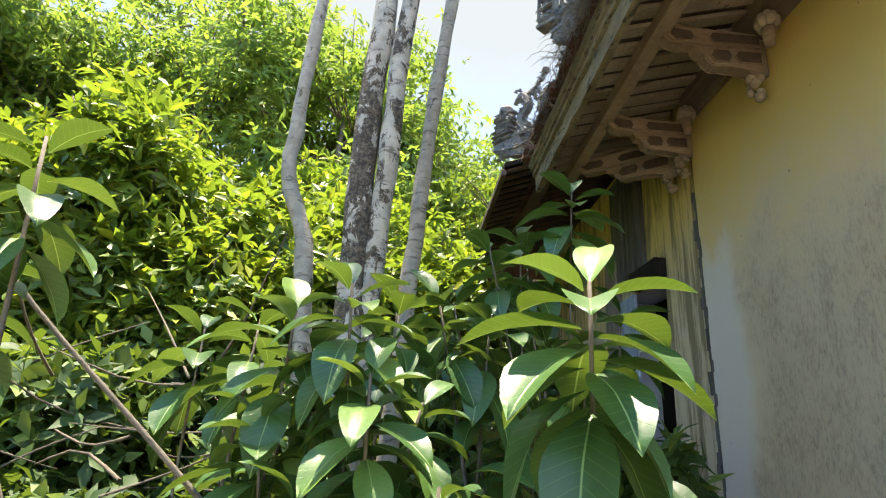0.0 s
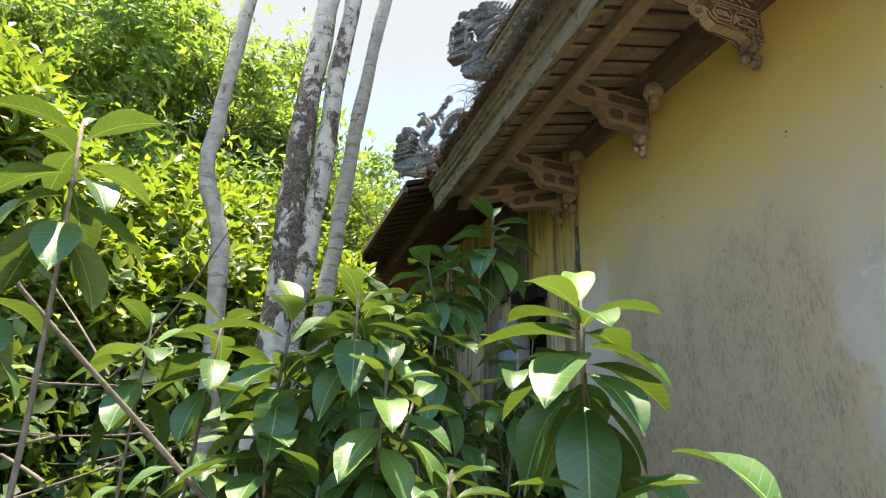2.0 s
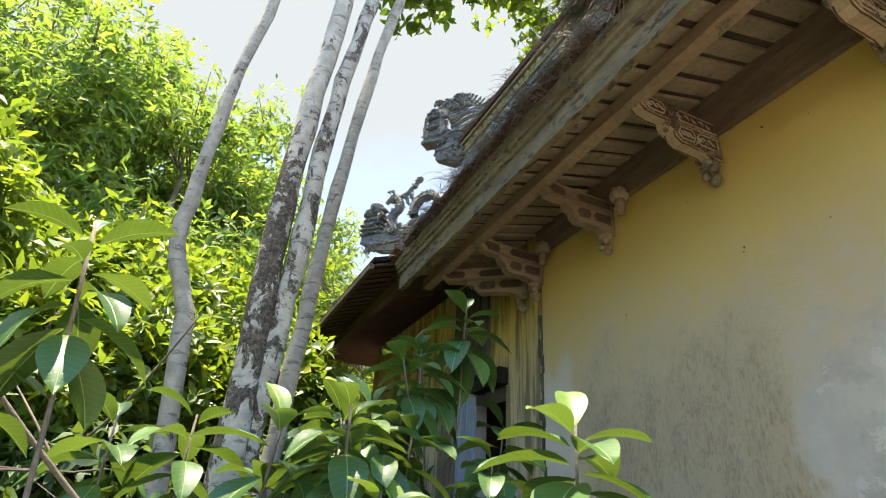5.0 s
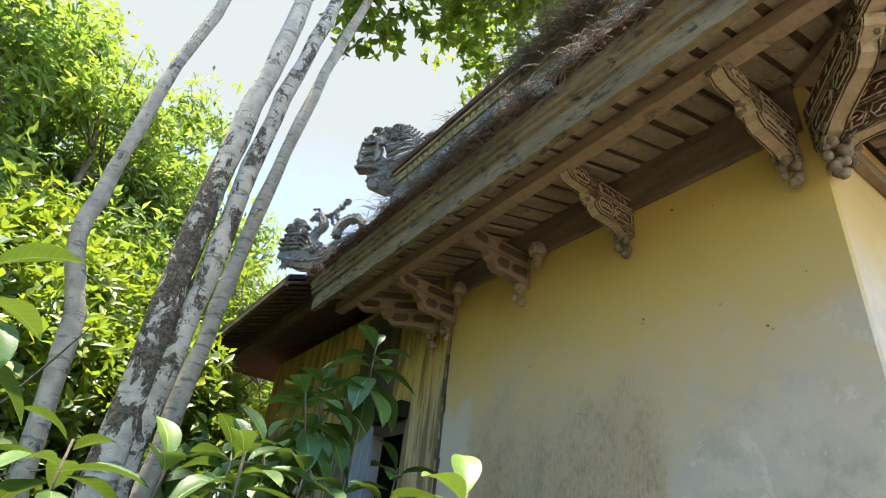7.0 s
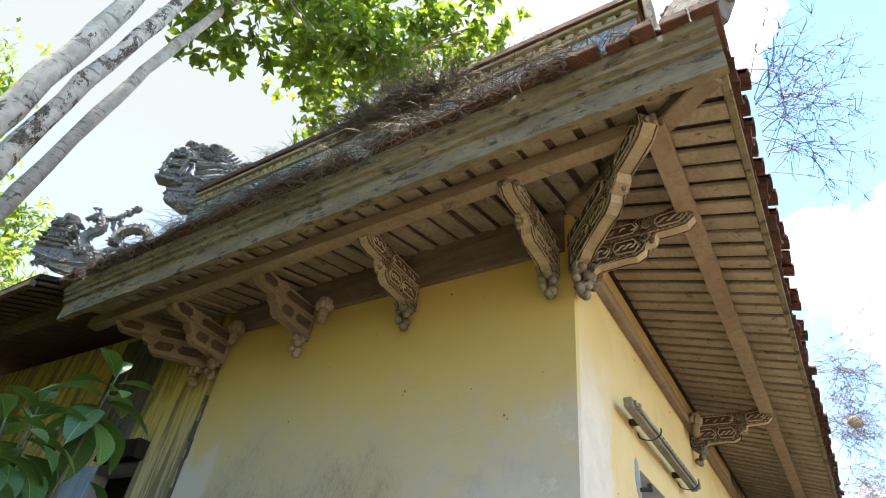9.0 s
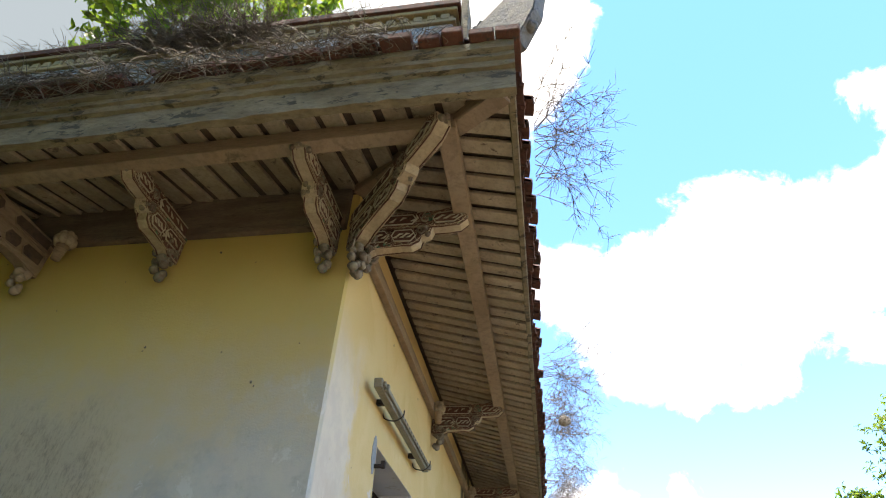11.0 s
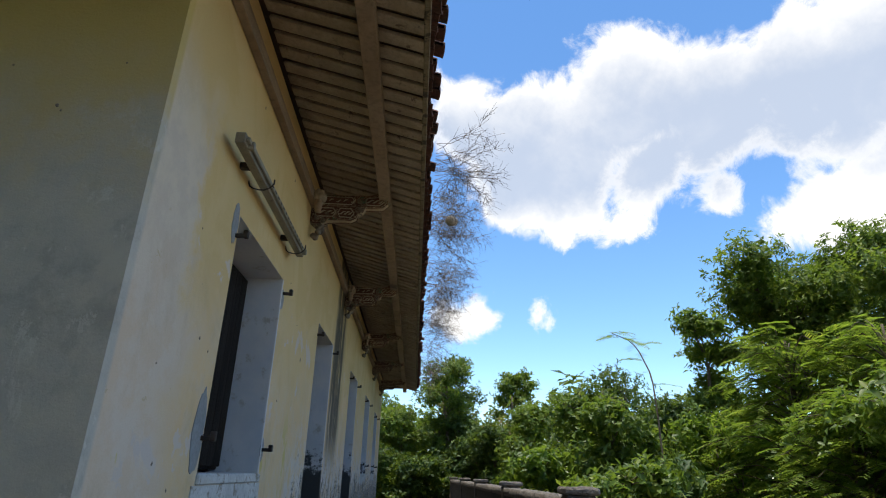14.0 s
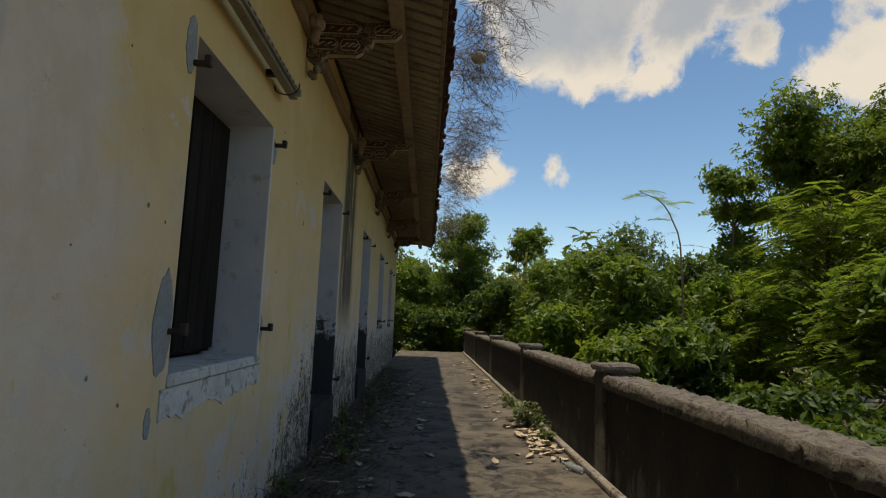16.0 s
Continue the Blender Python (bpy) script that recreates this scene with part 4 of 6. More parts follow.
def bracket(name, x, y, turn, length, plain, label, thick=0.10, z=3.505):
    """A carved console. Local x runs out from the wall, the top of its arm lies at the origin's height."""
    root = tagged(new(name), label, "bracket", "brackets under the eaves")
    root.matrix_world = pose(x, y, z, 0, 0, turn)
    mat = BEAM if plain else CARVED
    k = length / 0.77
    bm = bmesh.new()
    prism(bm, [(u * k, w) for u, w in ARM_UP], Matrix.Identity(4), thick, 0.008)
    bracket_body("arm", bm, mat, plain, root)
    bm = bmesh.new()
    prism(bm, [(u * k, w - 0.002) for u, w in ARM_LOW], Matrix.Identity(4), thick * 0.9, 0.008)
    bracket_body("scroll_brace", bm, mat, plain, root)
    for panels, half in ((PANELS_UP, thick / 2), (PANELS_LOW, thick * 0.45)):
        for which, outline in enumerate(panels):
            line = [(u * k, w) for u, w in outline]
            cu, cw = sum(u for u, w in line) / len(line), sum(w for u, w in line) / len(line)
            for s in (-1, 1):
                bm = bmesh.new()
                prism(bm, line, Matrix.Translation((0, s * half, 0)), 0.008)
                panel = part("panel", bm, UNDERTILE if plain else PANEL, root, "sunk dark panel")
                bm = bmesh.new()
                y0 = s * (half + 0.004)
                for a, b in zip(line, line[1:] + line[:1]):
                    va, vb = Vector((a[0], y0, a[1])), Vector((b[0], y0, b[1]))
                    d = vb - va
                    m = Matrix.Translation((va + vb) / 2) @ d.to_track_quat("X", "Z").to_matrix().to_4x4() @ Matrix.Diagonal((d.length + 0.004, 0.007, 0.006, 1))
                    bmesh.ops.create_cube(bm, size=1.0, matrix=m)
                part("raised_border", bm, BEAM if plain else CREAM, panel)
                if plain:
                    continue
                lines = []
                reach = 0.5 * (max(u for u, w in line) - min(u for u, w in line)) - 0.03
                for q in range(5):
                    u0 = cu + reach * (q - 2) / 2.2
                    lines.append(([Vector((u0 - 0.02, y0, cw - 0.014 + 0.006 * (q % 2))), Vector((u0, y0 + s * 0.002, cw + 0.012 * (1 if q % 2 else -1))), Vector((u0 + 0.022, y0, cw + 0.014))], [0.003, 0.0075, 0.003]))
                tagged(tubes("flower_relief", lines, CREAM, panel, 5), kind="stuff")
    for path in ([(0.02, -0.117), (0.60, -0.117), (0.715, -0.108), (0.765, -0.062)], [(0.02, -0.294), (0.12, -0.289), (0.17, -0.263), (0.34, -0.254), (0.40, -0.259), (0.455, -0.228), (0.466, -0.182)]):
        for s in (-1, 1):
            tubes("edge_line", [([Vector((u * k, s * thick * 0.36, w)) for u, w in path], [0.0045] * len(path))], BEAM if plain else PANEL, root, 5, "" if plain else "dark painted outline")
    if not plain:
        for s in (-1, 1):
            lines = []
            for q in range(6):
                cu, cw = (0.49, 0.47, 0.14, 0.10, 0.06, 0.16)[q] * k, (-0.06, -0.15, -0.27, -0.32, -0.24, -0.20)[q]
                r0 = (0.04, 0.035, 0.03, 0.035, 0.03, 0.02)[q]
                pts = [Vector((cu + r0 * (1 - i / 11) * math.cos(i * 0.95 + q), s * (thick * 0.5 + 0.003), cw + r0 * (1 - i / 11) * math.sin(i * 0.95 + q))) for i in range(11)]
                lines.append((pts, [0.009 - 0.0005 * i for i in range(11)]))
            tagged(tubes("scrollwork", lines, BOSS, root, 5), kind="stuff")
        for u, w in ((0.49, -0.15), (0.75, -0.03)):
            bm = bmesh.new()
            for q in range(9):
                ball(bm, (u * k + rnd.gauss(0, 0.016), rnd.uniform(-0.5, 0.5) * thick, w + rnd.gauss(0, 0.016)), rnd.uniform(0.014, 0.024), 6)
            tagged(part("flower_boss", bm, BOSS, root, "green and blue flower boss", True), kind="stuff")
    bm = bmesh.new()
    for j in range(7):
        a = j / 7 * 2 * math.pi
        ball(bm, (0.07 + 0.03 * math.cos(a * 2), 0.035 * math.cos(a), -0.36 + 0.06 * math.sin(a)), rnd.uniform(0.024, 0.036), 7)
    ball(bm, (0.06, 0, -0.43), 0.034, 7)
    ball(bm, (0.10, 0, -0.31), 0.036, 7)
    tagged(part("pendant", bm, BEAM if plain else BOSS, root, "", True), kind="stuff")
    return root


OLD = "weathered plain timber bracket with scroll ends under the eave"
PAINTED = "carved bracket with flaking red, cream and green paint under the eave"
bracket("corner_bracket", -0.01, 3.42, 138, 0.86, True, "long plain timber bracket set diagonally at the rear corner", 0.11, 3.40)
bracket("eave_bracket", -0.004, 3.22, 180, 0.66, True, OLD, z=3.42)
bracket("eave_bracket", -0.004, 2.235, 180, 0.66, True, OLD, z=3.465)
bracket("eave_bracket", -0.004, 1.217, 180, 0.66, False, PAINTED)
bracket("eave_bracket", -0.004, 0.13, 180, 0.70, False, PAINTED)
bracket("corner_bracket", -0.02, -0.02, -138, 1.03, False, "long carved corner bracket set diagonally, paint flaking", 0.105)
for k in range(6):
    bracket("eave_bracket", 0.09 + k * 2.96 if k else 0.02, -0.004, -90, 0.74, False, PAINTED)


def lotus(x, y, z):
    root = tagged(new("lotus_boss"), "small carved lotus bud on a stem at the wall top", "carving", "lotus bosses")
    root.location = (x, y, z)
    bm = bmesh.new()
    bmesh.ops.create_cone(bm, cap_ends=True, segments=10, radius1=0.03, radius2=0.045, depth=0.14, matrix=Matrix.Translation((0, 0, -0.08)))
    part("stem", bm, BEAM, root, "", True)
    for ring, (r, h, s, k) in enumerate(((0.045, 0.0, 0.032, 7), (0.03, 0.04, 0.03, 5))):
        for j in range(k):
            a = 2 * math.pi * j / k + ring * 0.4
            bm = bmesh.new()
            ball(bm, (r * math.cos(a), r * math.sin(a), h), (s, s, s * 1.25), 7)
            part("petal", bm, SOFFIT, root, "", True)


for x, y in ((-0.10, 2.02), (-0.10, 3.05), (2.85, -0.10), (5.8, -0.10), (8.8, -0.10), (0.12, -0.12)):
    lotus(x, y, 3.40)


# ---- roof sculptures, each one plain mesh ----
def spiral(cx, cz, r, turns, start, thick, y=0.0, n=16):
    """A curling scroll in the local x-z plane."""
    pts = [Vector((cx + r * (1 - 0.85 * i / n) * math.cos(start + turns * 6.283 * i / n), y, cz + r * (1 - 0.85 * i / n) * math.sin(start + turns * 6.283 * i / n))) for i in range(n + 1)]
    return pts, [thick * (1 - 0.55 * i / n) for i in range(n + 1)]


def sweep(pts, r0, r1, n=12):
    return curve_points([Vector((u, y, w)) for u, y, w in pts], n), [r0 + (r1 - r0) * i / n for i in range(n + 1)]


def sculpture(name, place, turn, scale, lines, blocks, fins, balls, label):
    bm = bmesh.new()
    vs, fs = tube_arrays([(p, [q * 1.1 for q in r]) for p, r in lines], 6)
    me = tris("tmp", vs, fs, False)
    bm.from_mesh(me)
    bpy.data.meshes.remove(me)
    for outline, depth in blocks:
        prism(bm, outline, Matrix.Identity(4), depth, 0.008)
    g = random.Random(len(lines))
    for pts, size, step in fins:
        ps = curve_points([Vector((u, 0, w)) for u, w in pts], step)
        for a, b in zip(ps, ps[1:]):
            d = (b - a).normalized()
            nrm = Vector((-d.z, 0, d.x))
            c = (a + b) / 2
            s = size * g.uniform(0.7, 1.3)
            q = [c - d * s * 0.5, c + d * s * 0.5, c + nrm * s * 1.3 + d * s * 0.5]
            prism(bm, [(v.x, v.z) for v in q], Matrix.Identity(4), 0.035, 0.0)
    for u, y, w, r in balls:
        ball(bm, (u, y, w), r, 7)
    # chipped shards standing off every coil like scales
    vs, fs = [], []
    for pts, rad in lines:
        for i in range(1, len(pts) - 1):
            d = (pts[i + 1] - pts[i - 1]).normalized()
            side = Vector((-d.z, 0, d.x))
            for _ in range(3):
                a = g.uniform(0, 6.283)
                out = side * math.cos(a) + Vector((0, 1, 0)) * math.sin(a)
                r = rad[i] * 1.35
                p = pts[i] + out * r * 0.8 + d * g.uniform(-0.5, 0.5) * r
                h = g.uniform(0.014, 0.032)
                w = d.cross(out) * g.uniform(0.008, 0.016)
                q = len(vs)
                vs += [tuple(p + w), tuple(p - w), tuple(p + d * h * 0.9), tuple(p + out * h - d * h * g.uniform(0.2, 1.0))]
                fs += [(q, q + 1, q + 3), (q + 1, q + 2, q + 3), (q + 2, q, q + 3)]
    me = tris("tmp", vs, fs, False)
    bm.from_mesh(me)
    bpy.data.meshes.remove(me)
    bmesh.ops.recalc_face_normals(bm, faces=bm.faces[:])
    ob = part(name, bm, DRAGON, None, "", False)
    ob.matrix_world = pose(*place, 0, 0, turn) @ Matrix.Scale(scale, 4)
    return tagged(ob, label, "roof sculpture", "roof sculptures")


def waves(u0, u1, w0, w1, rows, amp=0.018):
    out = []
    for k in range(rows):
        f = k / max(1, rows - 1)
        pts = []
        for i in range(9):
            t = i / 8
            pts.append((u0 + (u1 - u0) * t, 0.03 * math.sin(k * 2.1), w0 + (w1 - w0) * t + 0.055 * k + amp * math.sin(i * 1.9 + k)))
        out.append(sweep(pts, 0.034, 0.022, 20))
    return out


def curls(seed, n, u0, u1, w0, w1, r=0.04, thick=0.012):
    """Small cloud scrolls strewn over a stretch of a sculpture, on both faces."""
    g = random.Random(seed)
    return [spiral(g.uniform(u0, u1), g.uniform(w0, w1), r * g.uniform(0.6, 1.2), 1.5, g.uniform(0, 6.3), thick * g.uniform(0.8, 1.3), g.choice((-1, 1)) * g.uniform(0.02, 0.065), 12) for _ in range(n)]


def block(u0, u1, w0, w1, lean=0.0):
    return [(u0, w0), (u1, w0 + lean), (u1, w1 + lean), (u0, w1)]


# finial at the frieze end: square fret head, cloud mane, plumes blown back, waves below
fin_lines = waves(0.26, -0.40, 0.06, 0.20, 5, 0.012) + curls(3, 26, -0.02, 0.36, 0.58, 0.80, 0.05, 0.015) + curls(4, 14, -0.3, 0.2, 0.22, 0.42, 0.035, 0.011) + curls(7, 34, -0.25, 0.24, -0.04, 0.24, 0.05, 0.014)
fin_lines += [sweep([(0.24, 0, 0.34), (0.0, 0, 0.38), (-0.42, 0, 0.50)], 0.036, 0.024, 14), sweep([(0.20, 0, 0.24), (0.0, 0, 0.27), (-0.42, 0, 0.40)], 0.030, 0.020, 14)]
for s in (-0.06, 0.06):
    for w in (0.33, 0.46, 0.60):
        fin_lines.append(sweep([(0.20, s, w), (0.31, s, w + 0.004), (0.41, s, w - 0.005)], 0.018, 0.016, 6))
    for u in (0.21, 0.40):
        fin_lines.append(sweep([(u, s, 0.32), (u + 0.006, s, 0.46), (u - 0.004, s, 0.61)], 0.018, 0.016, 6))
for k in range(7):
    fin_lines.append(sweep([(0.12, 0.03 * (k % 3 - 1), 0.46 + 0.045 * k), (-0.08, 0.03 * (k % 2), 0.50 + 0.05 * k), (-0.25 + 0.03 * k, 0, 0.53 + 0.045 * k), (-0.38 + 0.045 * k, 0, 0.64 + 0.036 * k)], 0.028, 0.007, 10))
    fin_lines.append(sweep([(0.24 - 0.05 * k, 0, 0.74 + 0.01 * (k % 3)), (0.26 - 0.05 * k, 0, 0.82), (0.22 - 0.05 * k, 0, 0.86 + 0.015 * (k % 2))], 0.018, 0.006, 5))
fin_blocks = [([(0.26, 0.02), (0.24, 0.14), (0.05, 0.26), (-0.35, 0.36), (-0.5, 0.34), (-0.5, 0.12), (-0.1, -0.06), (0.05, -0.1)], 0.09), (block(0.22, 0.39, 0.32, 0.61), 0.07), (block(0.20, 0.44, 0.235, 0.275, 0.03), 0.15), (block(0.22, 0.42, 0.285, 0.315, 0.02), 0.13), (block(0.02, 0.30, 0.60, 0.74), 0.06)]
fin_fins = [([(0.34, 0.62), (0.27, 0.78), (0.10, 0.82), (-0.1, 0.80)], 0.045, 14), ([(0.0, 0.62), (-0.2, 0.60), (-0.40, 0.70)], 0.04, 10)]
fin_balls = [(0.43, 0, 0.64, 0.028), (0.40, 0.02, 0.70, 0.026), (0.20, 0, 0.02, 0.04), (0.26, 0.0, 0.68, 0.05)]
sculpture("roof_dragon", (-0.80, 3.45, 4.43), 127, 0.95, fin_lines, fin_blocks, fin_fins, fin_balls, "dragon finial of blue-grey porcelain mosaic at the frieze end")

# coiling dragon on the eave corner: cloud boat, stacked pile, rearing head, arched tail
boat = [(-0.40, 0.16), (-0.05, 0.02), (0.10, -0.10), (0.20, -0.02), (0.46, 0.02), (0.68, 0.14), (0.71, 0.22), (0.50, 0.24), (0.20, 0.20), (-0.34, 0.30)]
eave_lines = waves(0.70, -0.34, 0.20, 0.20, 2, 0.010) + curls(5, 30, -0.3, 0.6, 0.05, 0.30, 0.05, 0.014) + curls(6, 16, 0.42, 0.68, 0.28, 0.60, 0.045, 0.012)
eave_lines += [sweep([(0.69, 0.05, 0.16), (0.45, 0.06, 0.10), (0.15, 0.06, 0.10), (-0.38, 0.05, 0.24)], 0.020, 0.016, 16), sweep([(0.69, -0.05, 0.16), (0.45, -0.06, 0.10), (0.15, -0.06, 0.10), (-0.38, -0.05, 0.24)], 0.020, 0.016, 16),
               sweep([(0.16, 0, 0.22), (0.32, 0, 0.34), (0.33, 0, 0.46), (0.24, 0, 0.55), (0.27, 0, 0.66), (0.34, 0, 0.70)], 0.062, 0.045, 20),
               sweep([(0.30, 0, 0.66), (0.39, 0, 0.68), (0.44, 0, 0.66)], 0.035, 0.018, 5), sweep([(0.30, 0.02, 0.72), (0.34, 0.03, 0.78), (0.42, 0.03, 0.79)], 0.014, 0.006, 5),
               sweep([(0.26, 0, 0.70), (0.16, 0, 0.72), (0.08, 0, 0.80), (0.0, 0, 0.87)], 0.028, 0.022, 10), sweep([(0.20, 0, 0.72), (0.14, 0, 0.62), (0.12, 0, 0.56)], 0.020, 0.008, 6), sweep([(0.14, 0, 0.75), (0.08, 0, 0.66), (0.07, 0, 0.60)], 0.018, 0.008, 6)]
ring = [(-0.12 + 0.17 * math.cos(radians(a)), 0.0, 0.46 + 0.17 * math.sin(radians(a))) for a in range(-20, 215, 18)]
eave_lines += [sweep(ring, 0.052, 0.050, 28), sweep([(-0.02, 0, 0.30), (-0.12, 0.02, 0.36), (-0.30, 0.0, 0.42), (-0.42, 0, 0.34)], 0.045, 0.03, 12), sweep([(0.12, 0, 0.24), (0.0, 0, 0.32), (-0.28, 0, 0.26)], 0.05, 0.035, 10)]
eave_blocks = [(boat, 0.11), (block(0.46, 0.66, 0.22, 0.60), 0.08)]
for k in range(6):
    eave_blocks.append((block(0.43 - 0.015 * (k % 2), 0.71 + 0.015 * (k % 3) - 0.008 * k, 0.24 + 0.062 * k, 0.262 + 0.062 * k, 0.012), 0.17 - 0.012 * k))
eave_fins = [([(0.08, 0.44), (0.0, 0.62), (-0.12, 0.67), (-0.26, 0.61), (-0.32, 0.44)], 0.05, 16), ([(0.38, 0.40), (0.30, 0.56), (0.33, 0.72)], 0.035, 9)]
eave_balls = [(0.33, 0, 0.70, 0.062), (0.56, 0, 0.62, 0.085), (0.60, 0, 0.66, 0.05), (0.0, 0, 0.88, 0.045), (0.06, 0, 0.80, 0.035), (0.10, 0, -0.10, 0.045), (-0.42, 0, 0.36, 0.05)]
sculpture("roof_dragon", (-0.88, 4.27, 3.76), 127, 0.98, eave_lines, eave_blocks, eave_fins, eave_balls, "coiling dragon of grey porcelain mosaic on the eave corner")
hip_lines = waves(0.40, -0.25, 0.05, 0.03, 5) + [sweep([(-0.2 + 0.09 * k, 0.05 * (k % 2) - 0.025, 0.05), (-0.08 + 0.10 * k, 0, 0.28), (0.10 + 0.09 * k, 0, 0.55)], 0.040, 0.022) for k in range(6)]
sculpture("roof_dragon", (-0.80, -0.84, 3.84), -118, 0.8, hip_lines, [([(-0.28, -0.03), (0.42, -0.03), (0.56, 0.2), (0.62, 0.55), (0.42, 0.6), (0.1, 0.4), (-0.22, 0.2)], 0.13)], [], [(0.5, 0, 0.1, 0.05)], "weathered wave-crest of blue-grey mosaic on the hip corner")

# ---- parapet ----
PY = -2.60
POSTS = [0.16, 3.55, 7.45, 11.7, 15.9, 20.8]


parapet = tagged(new("parapet"), "dark mould-flecked terrace parapet with a rough paler coping", "parapet")
parapet.location = (POSTS[0], PY, 0)


def parapet_panel(x0, x1):
    w = x1 - x0
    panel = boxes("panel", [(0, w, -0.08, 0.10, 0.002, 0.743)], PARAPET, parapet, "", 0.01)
    panel.location = (x0 - POSTS[0], 0, 0)
    vs, fs = [], []
    n, k = int(w / (0.015 if x0 < 7 else 0.04)), 17
    for i in range(n + 1):
        for j in range(k):
            a = math.pi * j / (k - 1)
            q = Vector((x0 + w * i / n, j * 0.3, 7.7))
            b = 0.012 * noise.noise(q * 5) + 0.020 * noise.noise(q * 27)
            y = -math.cos(a) * (0.138 + b)
            z = 0.740 + (0.085 + b) * min(1.0, 2.4 * math.sin(a)) + (0.0 if 0 < j < k - 1 else -0.01)
            vs.append((w * i / n, y, z))
        vs.append((w * i / n, 0.0, 0.730))
    m = k + 1
    for i in range(n):
        for j in range(m):
            a, b = i * m + j, i * m + (j + 1) % m
            fs += [(a, b, b + m), (a, b + m, a + m)]
    link_mesh("coping", tris("coping", vs, fs), COPING, panel, "rough coping paler than the panel")


for a, b in zip(POSTS, POSTS[1:]):
    parapet_panel(a + 0.11, b - 0.11)


def parapet_post(x):
    bm = bmesh.new()
    box(bm, -0.105, 0.105, -0.13, 0.135, 0.002, 0.855, 0.012)
    shaft = part("post", bm, CONCRETE, parapet, "stubby mouldy post")
    shaft.location = (x - POSTS[0], 0, 0)
    bm = bmesh.new()
    box(bm, -0.135, 0.135, -0.165, 0.165, 0.855, 0.92, 0.018)
    bmesh.ops.subdivide_edges(bm, edges=bm.edges[:], cuts=3, use_grid_fill=True)
    for q in bm.verts:
        q.co += Vector((1, 1, 1)) * 0.012 * noise.noise((q.co + Vector((x, 0, 0))) * 14)
    part("cap", bm, COPING, shaft)


for x in POSTS:
    parapet_post(x)

# ---- clouds, a far backdrop ----
def clouds():
    n = Nodes("cumulus clouds")
    pos = n.tc.outputs["Object"]
    nv = n.t.nodes.new("ShaderNodeVectorMath")
    nv.operation = "NORMALIZE"
    n.put(pos, nv.inputs[0])
    d = nv.outputs[0]
    warp = n.t.nodes.new("ShaderNodeTexNoise")
    warp.inputs["Scale"].default_value, warp.inputs["Detail"].default_value = 9.0, 5.0
    n.put(d, warp.inputs["Vector"])
    off = n.t.nodes.new("ShaderNodeVectorMath")
    off.operation = "MULTIPLY_ADD"
    n.put(warp.outputs["Color"], off.inputs[0])
    off.inputs[1].default_value, off.inputs[2].default_value = (0.09, 0.09, 0.09), (-0.045, -0.045, -0.045)
    add = n.t.nodes.new("ShaderNodeVectorMath")
    n.put(d, add.inputs[0]), n.put(off.outputs[0], add.inputs[1])
    e = add.outputs[0]
    field = None
    for (cx, cy, cz), r in (((0.833, -0.191, 0.520), 0.138), ((0.758, -0.318, 0.569), 0.129), ((0.716, -0.436, 0.546), 0.110), ((0.641, -0.528, 0.557), 0.106), ((0.588, -0.602, 0.539), 0.138), ((0.868, -0.243, 0.432), 0.078), ((0.855, -0.333, 0.399), 0.055), ((0.891, -0.149, 0.428), 0.055), ((0.802, -0.369, 0.469), 0.078), ((0.756, -0.436, 0.488), 0.078),
                            ((0.685, -0.539, 0.490), 0.069), ((0.654, -0.590, 0.472), 0.073), ((0.829, -0.064, 0.556), 0.083), ((0.713, -0.595, 0.371), 0.073), ((0.668, -0.639, 0.382), 0.087), ((0.762, -0.542, 0.354), 0.041), ((0.775, -0.479, 0.412), 0.042), ((0.961, -0.108, 0.257), 0.053), ((0.969, -0.060, 0.240), 0.041), ((0.944, -0.208, 0.256), 0.031), ((0.562, -0.482, 0.672), 0.050),
                            ((0.55, 0.5, 0.65), 0.5), ((0.75, 0.22, 0.6), 0.25), ((0.45, 0.1, 0.8), 0.25)):
        sub = n.t.nodes.new("ShaderNodeVectorMath")
        sub.operation = "DISTANCE"
        n.put(e, sub.inputs[0])
        sub.inputs[1].default_value = (cx, cy, cz)
        v = n.m("MAXIMUM", n.m("MULTIPLY", n.m("SUBTRACT", r, sub.outputs["Value"]), 9.0), -1.0)
        field = v if field is None else n.blend_max(field, v, 0.35)
    dx, dy, _ = n.xyz(d)
    # cover beyond the placed clouds, mostly unseen, added to whiten the ambient light
    fill_cover = n.m("ADD", n.m("SUBTRACT", n.m("MULTIPLY", n.noise(2.6, 4, 0.5, d), 3.2), 1.85), n.m("MULTIPLY", n.step(dy, -0.1, 0.4), 1.1))
    field = n.m("MAXIMUM", field, n.m("SUBTRACT", fill_cover, n.m("MULTIPLY", n.m("MULTIPLY", n.step(dx, 0.30, 0.5), n.step(dy, 0.35, 0.15)), 4.0)))
    puff = n.noise(15, 9, 0.66, d, 0.4)
    k = n.m("ADD", field, n.m("MULTIPLY", n.m("SUBTRACT", puff, 0.5), 0.9))
    thick = n.step(k, 0.02, 0.26)
    dz = n.m("ADD", n.xyz(d)[2], n.m("MULTIPLY", n.m("SUBTRACT", n.noise(6, 6, 0.6, d), 0.5), 0.16))
    shade = n.m("MULTIPLY", n.m("MULTIPLY", n.step(dz, 0.635, 0.54), n.step(dz, 0.38, 0.45)), n.m("MULTIPLY", n.step(k, 0.05, 0.45), n.m("ADD", 0.40, n.m("MULTIPLY", n.step(n.noise(5, 6, 0.55, d, 0.3), 0.26, 0.56), 0.36))))
    alpha = n.m("MULTIPLY", thick, n.m("SUBTRACT", 1.0, n.m("MULTIPLY", shade, 0.30)))
